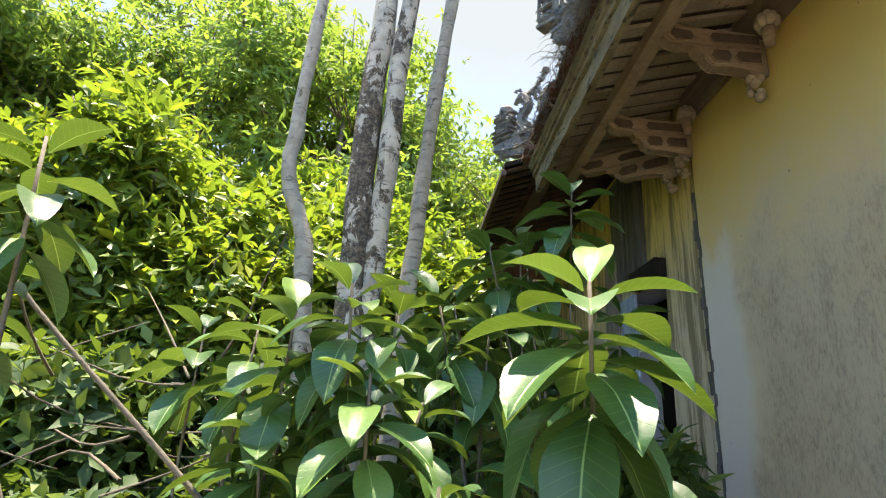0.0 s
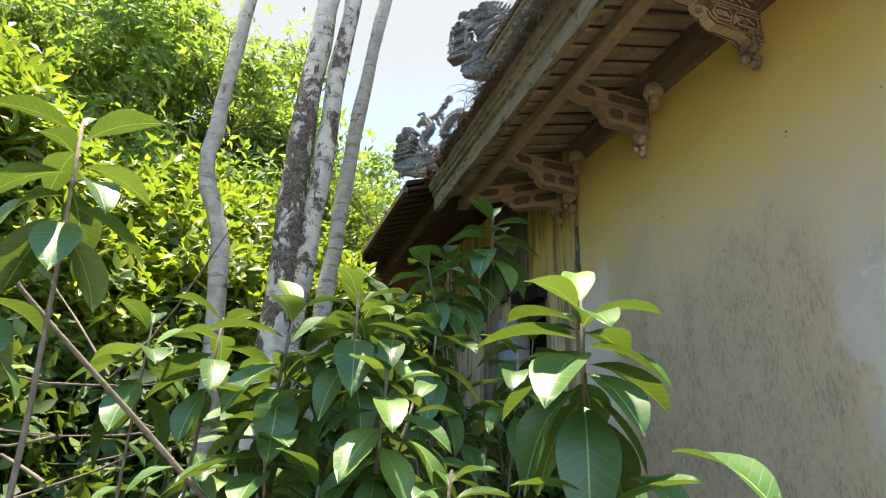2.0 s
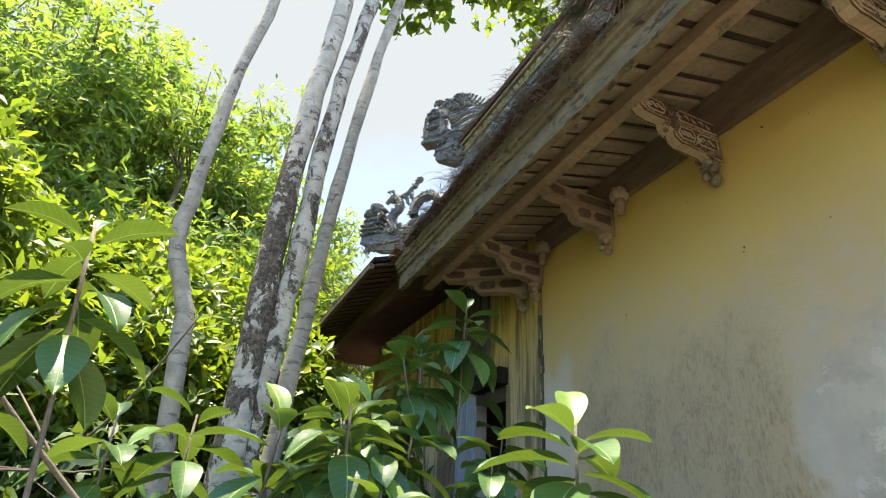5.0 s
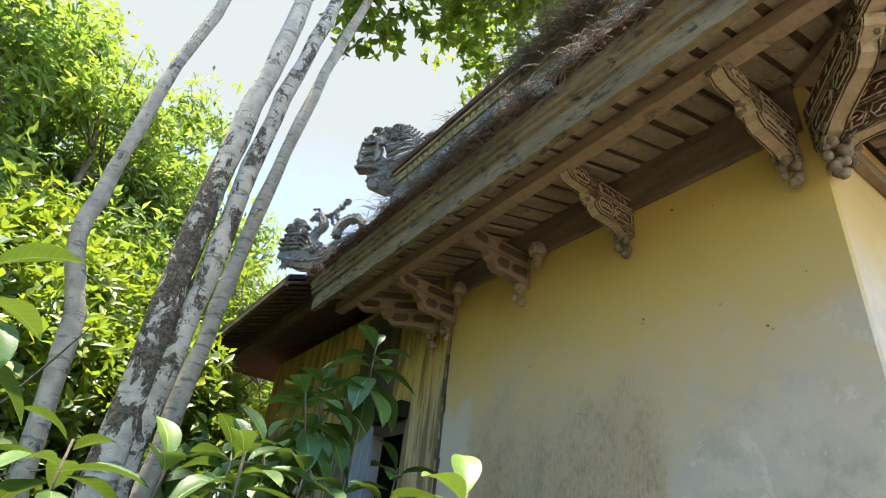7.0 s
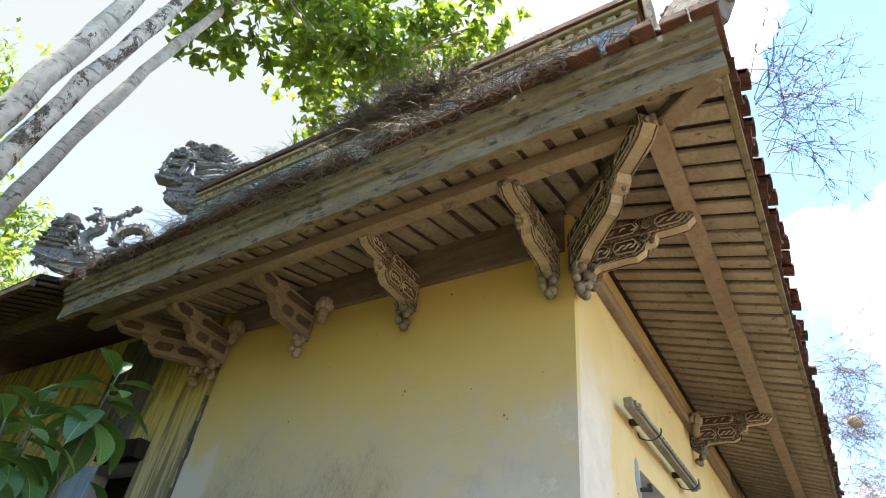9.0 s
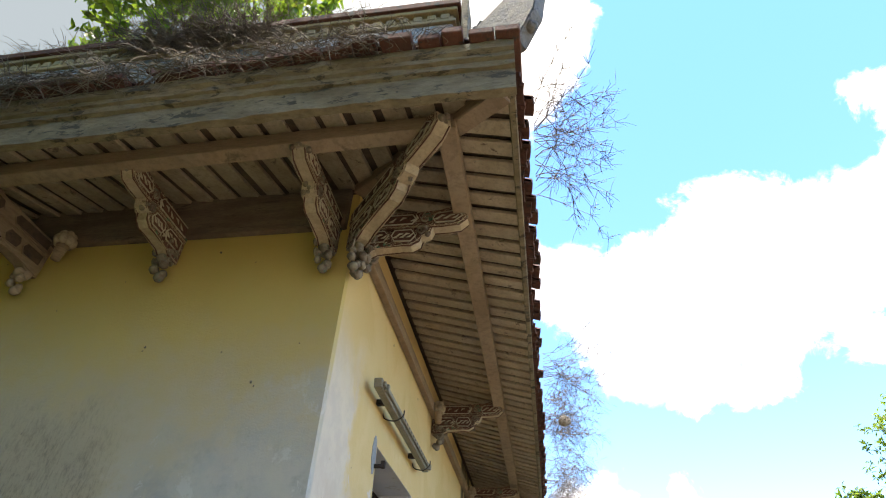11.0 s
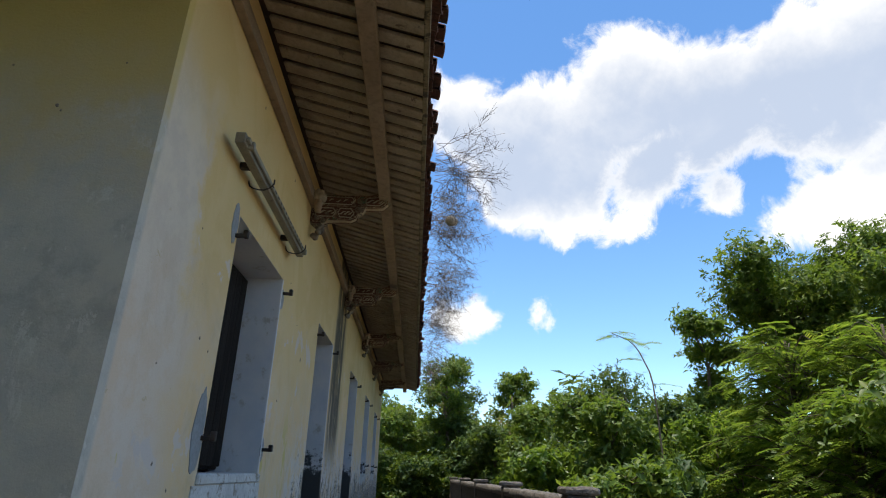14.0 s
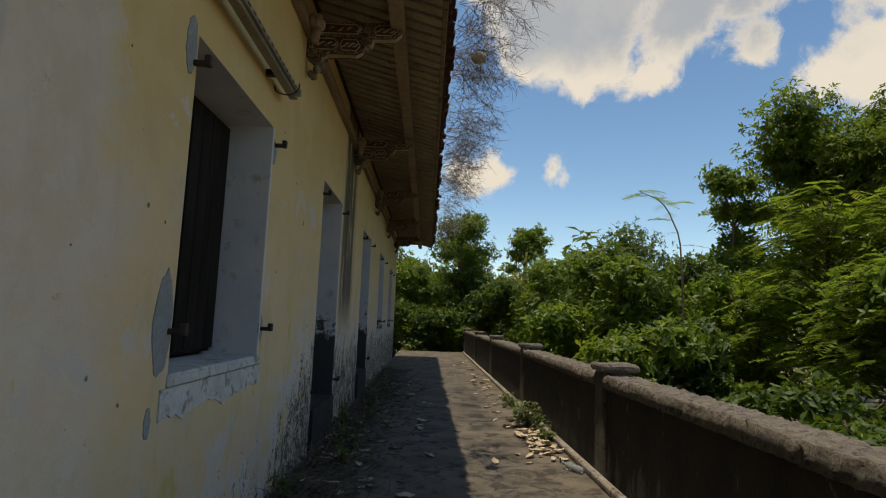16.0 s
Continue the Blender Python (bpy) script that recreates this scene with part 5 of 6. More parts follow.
    em = n.t.nodes.new("ShaderNodeEmission")
    # cloud glow turned down towards +y so that sky stays below clipping
    dim_glow = n.step(n.m("ADD", dy, n.m("MULTIPLY", n.m("SUBTRACT", n.noise(3, 4, 0.6, d), 0.5), 0.3)), 0.0, 0.35)
    n.put(n.mix(dim_glow, n.mix(shade, (0.76, 0.76, 0.78), (0.37, 0.42, 0.51)), (0.14, 0.166, 0.19)), em.inputs["Color"])
    em.inputs["Strength"].default_value = CLOUD
    tr = n.t.nodes.new("ShaderNodeBsdfTransparent")
    mx = n.t.nodes.new("ShaderNodeMixShader")
    n.put(alpha, mx.inputs[0])
    n.t.links.new(tr.outputs[0], mx.inputs[1])
    n.t.links.new(em.outputs[0], mx.inputs[2])
    n.t.links.new(mx.outputs[0], n.out.inputs["Surface"])
    bm = bmesh.new()
    rows = []
    for i in range(17):
        e = radians(2 + 62 * i / 16)
        rows.append([bm.verts.new((2000 * math.cos(e) * math.cos(radians(a)), 2000 * math.cos(e) * math.sin(radians(a)), 2000 * math.sin(e))) for a in range(-180, 181, 6)])
    for a, b in zip(rows, rows[1:]):
        for j in range(len(a) - 1):
            bm.faces.new((a[j], b[j], b[j + 1], a[j + 1]))
    return tagged(part("clouds_backdrop", bm, n.mat, None, "", True), "white cumulus clouds far off in a blue sky, carried on unseen as fill light", "clouds", "", "structure")


CLOUD = 1.0
clouds()

# ---- trees by the side wall ----
def trunk_tree(label, line, r0, r1, barkmat, blobs, tips, base):
    pts = curve_points(line, 26, 0.006)
    rad = [r0 + (r1 - r0) * i / 26 + 0.004 * math.sin(i * 1.9) for i in range(27)]
    return plant("tree", label, "tree", base, [(pts, rad)], blobs, tips, 7, 0.125, LEAF_TREE, barkmat, "pale-trunked trees", 0.5, 0.1, 0.3, 0.35, 12, 0.4, 5)


trunk_tree("slender pale grey tree with a kinked trunk beside shrubs", [(-2.66, 3.0, -0.45), (-2.70, 3.0, 0.6), (-2.76, 3.0, 1.3), (-2.83, 3.0, 2.0), (-2.90, 3.0, 2.35), (-3.01, 3.0, 2.62), (-2.99, 3.0, 3.0), (-2.98, 3.0, 3.5), (-2.94, 3.0, 4.2), (-2.84, 3.0, 5.0), (-2.70, 3.05, 6.2), (-2.5, 3.2, 8.0)],
           0.068, 0.038, BARK_PALE, [(-2.3, 3.3, 8.6, 1.3, 1.3, 0.9)], 260, (-2.66, 3.0, -0.45))
trunk_tree("tall white-barked tree with a black mossy trunk", [(-2.48, 2.5, -0.45), (-2.46, 2.5, 0.9), (-2.45, 2.5, 1.9), (-2.455, 2.5, 2.6), (-2.43, 2.5, 3.2), (-2.36, 2.5, 4.2), (-2.275, 2.5, 5.2), (-2.10, 2.5, 6.5), (-1.9, 2.5, 8.0)],
           0.092, 0.06, BARK_MOSS, [(-0.75, 2.55, 6.75, 0.75, 0.9, 0.42), (0.15, 1.3, 7.15, 0.8, 0.8, 0.4), (-1.5, 3.3, 6.35, 0.55, 0.6, 0.3), (0.6, 3.3, 7.7, 1.5, 1.3, 0.7), (-1.2, 2.5, 8.6, 1.6, 1.6, 0.9), (-0.3, 2.0, 6.6, 0.5, 0.5, 0.25), (0.3, 2.3, 7.2, 0.8, 0.6, 0.35)], 1300, (-2.48, 2.5, -0.45))
trunk_tree("second white-barked stem flecked with black moss", [(-2.40, 2.62, -0.45), (-2.38, 2.58, 0.8), (-2.35, 2.52, 1.6), (-2.31, 2.46, 2.4), (-2.285, 2.45, 3.1), (-2.235, 2.45, 3.8), (-2.15, 2.45, 4.5), (-2.04, 2.45, 5.4), (-1.75, 2.5, 7.8)],
           0.072, 0.05, BARK_FLECK, [(-1.4, 3.2, 8.4, 1.2, 1.2, 0.8)], 160, (-2.44, 2.62, -0.45))
trunk_tree("thin pale grey tree leaning toward the roof", [(-2.24, 3.0, -0.45), (-2.20, 3.0, 0.9), (-2.13, 3.0, 1.9), (-2.08, 3.0, 2.7), (-2.01, 3.0, 3.6), (-1.87, 3.0, 4.8), (-1.66, 3.0, 6.0), (-1.35, 3.0, 7.6)],
           0.066, 0.042, BARK_PALE, [(-1.2, 3.2, 8.2, 1.1, 1.1, 0.7)], 160, (-2.28, 3.0, -0.45))

# ---- shrubs on the slope ----
def shrub(label, x, y, top, w, leaf, tips, size, count=6, group="shrubs on the slope", lift=0.35, slim=0.36):
    g = ground_height(x, y) - 0.05
    h = top - g
    stems = []
    for _ in range(4):
        ex, ey = x + rnd.uniform(-0.5, 0.5) * w, y + rnd.uniform(-0.5, 0.5) * w
        stems.append((curve_points([(x + rnd.uniform(-0.1, 0.1), y, g), (x + (ex - x) * 0.4, y + (ey - y) * 0.4, g + h * 0.4), (ex, ey, g + h * 0.75)], 6, 0.02), [0.03 - 0.0035 * i for i in range(7)]))
    blobs = []
    for _ in range(5):
        blobs.append((x + rnd.uniform(-0.5, 0.5) * w, y + rnd.uniform(-0.4, 0.4) * w, g + h * rnd.uniform(0.35, 0.78), w * rnd.uniform(0.35, 0.55), w * rnd.uniform(0.35, 0.5), h * rnd.uniform(0.16, 0.26)))
    return plant("shrub", label, "shrub", (x, y, g), stems, blobs, tips, count, size, leaf, BARK_DARK, group, slim, lift, 0.25, 0.35, 5, 0.25, 1 if y > 4.5 or x > 0 else 2)


# the two leaf colours carry sun on upper shrubs, half shade on lower ones
SUNNY = "broad-leaved shrub with yellow-green leaves tinted as sunlit"
SHADY = "dense shrub tinted dark green as in half shade"
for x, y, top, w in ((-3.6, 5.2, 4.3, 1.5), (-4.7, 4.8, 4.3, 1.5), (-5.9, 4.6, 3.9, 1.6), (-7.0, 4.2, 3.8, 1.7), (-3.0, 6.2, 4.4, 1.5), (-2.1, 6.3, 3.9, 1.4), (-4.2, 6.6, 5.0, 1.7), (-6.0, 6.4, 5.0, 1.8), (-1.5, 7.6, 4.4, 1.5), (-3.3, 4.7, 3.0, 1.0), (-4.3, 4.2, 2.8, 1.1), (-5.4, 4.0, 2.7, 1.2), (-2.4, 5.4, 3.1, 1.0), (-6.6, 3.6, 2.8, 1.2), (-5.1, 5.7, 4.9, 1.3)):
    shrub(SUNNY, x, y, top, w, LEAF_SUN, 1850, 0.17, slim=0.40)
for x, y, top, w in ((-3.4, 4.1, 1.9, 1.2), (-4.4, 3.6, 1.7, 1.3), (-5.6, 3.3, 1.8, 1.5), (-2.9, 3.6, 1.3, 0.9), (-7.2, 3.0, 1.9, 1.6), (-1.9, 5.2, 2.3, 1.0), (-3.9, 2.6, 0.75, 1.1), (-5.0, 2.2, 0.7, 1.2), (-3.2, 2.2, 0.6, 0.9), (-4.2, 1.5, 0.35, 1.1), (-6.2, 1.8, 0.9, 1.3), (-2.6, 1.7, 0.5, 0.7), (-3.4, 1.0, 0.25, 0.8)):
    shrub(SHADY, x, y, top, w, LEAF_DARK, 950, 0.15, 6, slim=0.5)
for x, y, top, w in ((-1.5, 3.3, 1.9, 0.7), (-1.2, 4.4, 2.4, 0.75), (-0.75, 2.9, 1.5, 0.5)):
    shrub("dark glossy shrub growing against the old wall", x, y, top, w, LEAF_DARK, 200, 0.19, 7)


# ---- hillside trees ----
def wood_tree(label, x, y, top, w, leaf, tips, size, count=5, group="hillside trees", low=0.35, slim=0.34):
    g = ground_height(x, y) - 0.1
    h = top - g
    lean = rnd.uniform(-0.3, 0.3)
    stem = (curve_points([(x, y, g), (x + lean * 0.5, y, g + h * 0.35), (x + lean, y + 0.1, g + h * 0.75)], 10, 0.02), [0.02 * h * (1 - 0.075 * i) for i in range(11)])
    blobs = []
    for _ in range(13):
        u = rnd.uniform(low, 0.92)
        k = w * (0.62 - 0.38 * abs(u - 0.55))
        blobs.append((x + lean + rnd.uniform(-0.75, 0.75) * w, y + rnd.uniform(-0.7, 0.7) * w, g + h * u, k, k, k * rnd.uniform(0.5, 0.8)))
    return plant("tree", label, "tree", (x, y, g), [stem], blobs, tips, count, size, leaf, BARK_DARK, group, slim, 0.3, 0.3, 0.12, 5, 0.4, 1)


HILL = "light green tree high on the slope, paled for haze"
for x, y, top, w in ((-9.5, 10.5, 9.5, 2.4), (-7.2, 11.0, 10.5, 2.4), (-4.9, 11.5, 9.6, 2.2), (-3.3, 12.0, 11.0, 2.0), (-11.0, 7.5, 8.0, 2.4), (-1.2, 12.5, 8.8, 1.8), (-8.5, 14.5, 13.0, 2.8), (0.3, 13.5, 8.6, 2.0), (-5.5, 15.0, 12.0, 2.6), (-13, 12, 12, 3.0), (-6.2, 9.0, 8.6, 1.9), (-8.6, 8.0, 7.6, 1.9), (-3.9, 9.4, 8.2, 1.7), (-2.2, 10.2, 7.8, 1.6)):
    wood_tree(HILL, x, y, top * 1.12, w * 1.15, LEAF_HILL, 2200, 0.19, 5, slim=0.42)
# out-of-view trees added on the -x side to block skylight from the side wall
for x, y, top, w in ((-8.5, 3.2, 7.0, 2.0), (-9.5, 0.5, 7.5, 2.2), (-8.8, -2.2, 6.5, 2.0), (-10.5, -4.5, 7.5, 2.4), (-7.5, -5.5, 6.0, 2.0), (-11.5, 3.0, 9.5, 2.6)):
    wood_tree("unseen leafy tree added to shade the side wall", x, y, top, w, LEAF_HILL, 1300, 0.26, 5, slim=0.45, low=0.12)
wood_tree("yellow-tinged bushy tree behind the rear wing", -0.3, 9.6, 6.4, 1.3, LEAF_SUN, 900, 0.15)

# ---- trees beyond the parapet ----
FARG = "trees beyond the parapet"
for x, y, top, w, n in ((24.5, -0.6, 3.9, 1.6, 900), (23.5, -2.6, 3.6, 1.5, 900), (26.5, 1.4, 6.8, 2.0, 900), (27.5, -2.6, 6.6, 2.0, 900), (21.5, -4.6, 3.4, 1.6, 900), (18.0, -5.2, 3.8, 1.7, 1000), (15.0, -5.8, 3.9, 1.7, 1100), (12.5, -6.2, 3.2, 1.5, 1000),
                       (10.0, -5.8, 2.2, 1.3, 900), (20.5, -8.0, 3.9, 2.0, 1000), (16.5, -8.8, 3.5, 1.8, 1000), (13.5, -9.2, 3.0, 1.7, 900), (31.0, -6.6, 7.3, 1.6, 700), (34, -3.0, 7.2, 2.2, 700), (28, -8.5, 5.6, 2.4, 800), (22.6, 0.9, 2.2, 1.2, 500), (22.4, -1.2, 1.9, 1.2, 500), (22.8, -3.4, 2.6, 1.3, 600), (30, -1.0, 5.0, 2.2, 700), (9.0, -4.6, 1.2, 1.1, 600), (12.0, -4.6, 1.8, 1.2, 700), (15.0, -4.5, 2.0, 1.2, 700), (7.0, -9.5, 3.2, 2.0, 800), (10.0, -11.0, 3.0, 1.8, 800), (25, -11, 6.5, 2.6, 800)):
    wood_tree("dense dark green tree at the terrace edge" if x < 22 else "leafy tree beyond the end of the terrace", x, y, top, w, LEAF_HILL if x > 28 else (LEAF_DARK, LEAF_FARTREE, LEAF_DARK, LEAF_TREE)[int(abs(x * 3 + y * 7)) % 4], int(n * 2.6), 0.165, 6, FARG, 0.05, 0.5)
for x, y, top, w, n in ((15.0, -13.0, 8.5, 2.5, 2600), (12.6, -14.4, 7.1, 2.3, 1500), (20, -15.6, 7.6, 2.2, 900)):
    wood_tree("tall spreading tree against the sky", x, y, top, w, LEAF_FARTREE, int(n * 2.4), 0.17, 7, FARG, 0.52, 0.42)


wood_tree("tree crown brown with faded blossom", 30.0, -4.4, 5.4, 2.6, LEAF_BROWN, 1300, 0.24, 6, FARG, 0.3, 0.4)
for x, y, top, w in ((22.3, -0.9, 1.5, 0.9), (22.2, -2.0, 1.1, 0.8), (22.4, 0.3, 1.2, 0.8), (23.0, -1.5, 2.0, 1.0)):
    shrub("shrub tinted as sunlit at the end of the terrace", x, y, top, w, LEAF_SUN, 420, 0.17, 6, FARG)


wood_tree("slim green tree behind the acacias, paled for haze", 16.4, -10.6, 6.7, 1.3, LEAF_HILL, 1500, 0.2, 6, FARG, 0.3, 0.4)


for x, y, top, w in ((4.4, -5.4, 0.35, 1.0), (5.6, -6.2, 0.55, 1.2), (6.9, -6.6, 0.8, 1.3), (8.4, -6.4, 0.9, 1.2), (6.3, -4.9, 0.3, 0.9), (5.4, -8.0, 1.0, 1.4)):
    shrub("low dark green shrub below the parapet", x, y, top, w, LEAF_DARK, 520, 0.15, 6, FARG, slim=0.5)


def distant_woods():
    """A far belt of woodland, too fine to count."""
    n = 5200
    a = rng.uniform(-1.25, 0.62, n)
    r = rng.uniform(42, 70, n)
    tops = 5.0 + 2.6 * np.sin(a * 17) + 1.8 * np.sin(a * 41 + 1)
    tp = np.stack([r * np.cos(a), r * np.sin(a), rng.random(n) ** 0.7 * tops - 0.8], axis=1)
    v, f = whorls(tp, np.tile([[0, 0, 1.0]], (n, 1)) + rng.normal(0, 0.3, (n, 3)), 6, 1.0, 0.5, 0.2, 0.3, 0.5, 1)
    return tagged(link_mesh("distant_woods", tris("distant_woods", v, f), LEAF_DARK), "distant belt of green woodland", "woods", "", "stuff")


distant_woods()


def feather_tree(x, y, top, w, sprays, size, label):
    """An acacia-like tree: limbs that carry flat, layered sprays of paired leaflets."""
    g = ground_height(x, y)
    root = tagged(new("feathery_tree"), label, "tree", FARG)
    root.location = (x, y, g)
    h = top - g
    lines = [(curve_points([(0, 0, 0), (0.1, 0.05, h * 0.4), (-0.1, 0.1, h * 0.92)], 8, 0.01), [0.08 - 0.007 * i for i in range(9)])]
    vs, fs, k = [], [], 0
    for i in range(sprays):
        u = 0.22 + 0.76 * (i + rnd.random()) / sprays
        a = i * 2.4 + rnd.uniform(-0.4, 0.4)
        r = w * (0.65 + 0.45 * rnd.random()) * (1.15 - 0.75 * u * u)
        s = Vector((0, 0, h * u * 0.86))
        flat = Vector((math.cos(a), math.sin(a), 0))
        end = s + flat * r + Vector((0, 0, rnd.uniform(0.02, 0.14) * h * 0.6))
        limb = curve_points([s, s.lerp(end, 0.5) + Vector((0, 0, 0.07 * h)), end], 10, 0.02)
        lines.append((limb, [0.022 - 0.0018 * j for j in range(11)]))
        for q in range(17):
            base = Vector(limb[3 + (q * 7) // 16])
            b2_ = a + rnd.gauss(0, 1.2)
            out = Vector((math.cos(b2_), math.sin(b2_), rnd.uniform(-0.28, 0.12))).normalized()
            side = out.cross(Vector((0, 0, 1))).normalized()
            base = base + out * rnd.uniform(0, 0.4) * size + Vector((0, 0, rnd.uniform(-0.2, 0.16)))
            length = size * rnd.uniform(0.7, 1.25)
            for j in range(9):
                for sd in (-1, 1):
                    p = base + out * (length * j / 9) + Vector((0, 0, -0.30 * length * (j / 9) ** 2))
                    reach = size * (0.34 * math.sin(math.pi * (0.15 + 0.8 * j / 9)) + 0.06)
                    tip = p + (side * sd + out * 0.45).normalized() * reach + Vector((0, 0, -0.2 * reach + rnd.uniform(-0.02, 0.02)))
                    wv = out * 0.036 * size
                    vs += [tuple(p - wv), tuple(p + wv), tuple(p.lerp(tip, 0.6) + wv * 1.1), tuple(tip), tuple(p.lerp(tip, 0.6) - wv * 1.1)]
                    fs += [(k, k + 1, k + 2), (k, k + 2, k + 4), (k + 4, k + 2, k + 3)]
                    k += 5
    tubes("trunk", lines, BARK_DARK, root, 6)
    link_mesh("crown", tris("crown", vs, fs), LEAF_FEATHER, root)
    return root


feather_tree(10.4, -9.4, 4.5, 2.1, 62, 0.46, "feathery bright green acacia with layered drooping fronds")
feather_tree(9.0, -10.6, 4.5, 2.2, 56, 0.46, "taller feathery acacia behind the others")
feather_tree(7.6, -8.4, 2.7, 1.6, 40, 0.40, "feathery bright green acacia leaning over the parapet")
feather_tree(13.2, -6.0, 3.3, 1.2, 26, 0.30, "feathery crown rising from the dark hedge")

# a thin arching sapling with few fronds
sap = tagged(new("sapling"), "thin arching sapling with sparse feathery tips", "tree", FARG)
sap.location = (10.6, -6.4, -0.9)
arc = curve_points([(0, 0, 0), (0.1, 0, 2.2), (0.2, 0.0, 3.9), (0.6, 0.2, 4.85), (1.0, 0.6, 5.25)], 16, 0.01)
tubes("trunk", [(arc, [0.03 - 0.0014 * i for i in range(17)])], BARK_DARK, sap)
vs, fs, q = [], [], 0
for i in (8, 9, 10, 11, 12, 13, 14, 15, 16, 16, 15, 14, 13, 12):
    a = rnd.uniform(0, 6.28)
    out = Vector((math.cos(a), math.sin(a), rnd.uniform(-0.1, 0.2))).normalized()
    side = out.cross(Vector((0, 0, 1))).normalized()
    for j in range(12):
        for sd in (-1, 1):
            p = arc[i] + out * (0.06 + 0.05 * j) + Vector((0, 0, -0.02 * (j / 5) ** 2))
            tip = p + (side * sd + out * 0.4) * 0.17 * math.sin(math.pi * (0.2 + 0.75 * j / 12)) + Vector((0, 0, rnd.uniform(-0.03, 0.01)))
            w = out * 0.02
            vs += [tuple(p - w), tuple(p + w), tuple(tip)]
            fs.append((q, q + 1, q + 2))
            q += 3
link_mesh("crown", tris("crown", vs, fs), LEAF_FEATHER, sap)
wood_tree("lone round-crowned tree far beyond the hedge", 45.0, -8.9, 9.9, 1.7, LEAF_FARTREE, 900, 0.3, 6, FARG, 0.6, 0.45)
wood_tree("slender tree at the end of the front eave", 24.0, -2.5, 7.0, 1.3, LEAF_FARTREE, 1300, 0.17, 6, FARG, 0.35, 0.4)


# ---- broad-leaved plants close to the path ----
def big_leaf(k):
    """A broad obovate leaf, 1 long, along local x, with waves and a drooping tip."""
    n = 9
    g = random.Random(40 + k)
    vs, fs = [], []
    for i in range(n + 1):
        s = i / n
        w = 0.245 * (math.sin(math.pi * s ** 1.18) ** 0.75 if 0 < s < 1 else 0.0) + 0.012 * (1 - s)
        z = -0.30 * s * s * (0.6 + 0.25 * k) + 0.05 * math.sin(3 * s)
        for j in (-1, -0.5, 0, 0.5, 1):
            vs.append((s, j * w, z + 0.07 * abs(j) * (w / 0.2) + 0.012 * math.sin(9 * s + k) * abs(j) + g.gauss(0, 0.002)))
    for i in range(n):
        for j in range(4):
            a = i * 5 + j
            fs += [(a, a + 5, a + 6), (a, a + 6, a + 1)]
    me = tris("leaf", vs, fs)
    me.materials.append(LEAF_BIG)
    return me


BIG = [big_leaf(k) for k in range(4)]


def leafy_plant(label, base, tops, size, seed, per=12):
    """A plant with a stem to each top and whorls of broad leaves down it."""
    g = random.Random(seed)
    root = tagged(new("broad_leaf_plant"), label, "plant", "broad-leaved plants")
    root.location = base
    inv = Vector(base)
    lines = []
    for top, spin in tops:
        e = Vector(top) - inv
        mid = e * 0.55 + Vector((g.uniform(-0.08, 0.08), g.uniform(-0.08, 0.08), -0.03))
        line = curve_points([Vector((0, 0, 0)), mid, e], 8)
        lines.append((line, [0.010 - 0.0007 * i for i in range(9)]))
        d = (line[-1] - line[-3]).normalized()
        for i in range(per):
            u = i / per
            p = line[-1] - d * (0.02 + 0.29 * u)
            a = spin + i * 2.4
            el = 0.80 - 1.65 * u ** 0.6 + g.uniform(-0.18, 0.18)
            r = d.orthogonal().normalized()
            r = Matrix.Rotation(a, 3, d) @ r
            way = (r * math.cos(el) + d * math.sin(el)).normalized()
            up = (d * math.cos(el) - r * math.sin(el)).normalized()
            across = up.cross(way).normalized()
            s = size * (0.78 + 0.27 * min(1.0, u * 2.5)) * g.uniform(0.85, 1.15)
            m = Matrix((way, across, up)).transposed().to_4x4()
            ob = new("leaf", BIG[g.randrange(4)])
            ob.parent = root
            ob.matrix_basis = Matrix.Translation(p + way * 0.02) @ m @ Matrix.Scale(s, 4)
    tubes("stem", lines, BARK_DARK, root)
    return root


leafy_plant("young plant with broad glossy leaves beside the wall", (-1.68, 0.62, -0.45), [((-1.71, 0.58, 1.31), 0.3)], 0.255, 11, 19)
leafy_plant("broad-leaved bush with several leafy stems", (-2.2, 1.05, -0.45), [((-2.28, 0.92, 1.36), 1.0), ((-2.06, 1.0, 1.05), 0.2), ((-2.02, 0.75, 0.85), 2.1), ((-2.45, 1.25, 1.15), 1.7), ((-2.15, 1.5, 1.45), 0.7), ((-1.95, 1.1, 0.55), 0.0), ((-2.35, 0.85, 0.8), 2.9), ((-1.8, 0.95, 0.75), 1.9), ((-2.2, 0.8, 1.1), 0.5), ((-2.5, 1.0, 1.0), 2.3)], 0.185, 12, 20)
leafy_plant("tall broad-leaved plant against the rear wall", (-1.22, 2.25, -0.45), [((-1.26, 2.21, 2.30), 0.5), ((-1.5, 2.3, 1.95), 1.4), ((-1.05, 2.1, 1.6), 2.4), ((-1.62, 2.5, 1.65), 0.1)], 0.27, 13, 14)
leafy_plant("broad-leaved plant low by the wall foot", (-1.15, 0.95, -0.45), [((-1.2, 0.95, 0.62), 0.0), ((-1.4, 0.75, 0.75), 1.1)], 0.28, 14, 13)
leafy_plant("tall broad-leaved plant close to the path", (-3.02, 0.72, -0.45), [((-3.04, 0.67, 1.62), 0.4), ((-3.22, 0.8, 1.35), 1.8)], 0.175, 15, 14)
leafy_plant("low broad-leaved plant at the path edge", (-1.92, -0.12, -0.45), [((-1.93, -0.20, 0.82), 0.9)], 0.225, 16, 9)
leafy_plant("broad-leaved plant among the undergrowth", (-2.75, 2.0, -0.45), [((-2.72, 1.95, 1.0), 0.9), ((-2.9, 2.1, 0.8), 2.2), ((-2.5, 1.8, 0.9), 0.2)], 0.22, 17, 11)

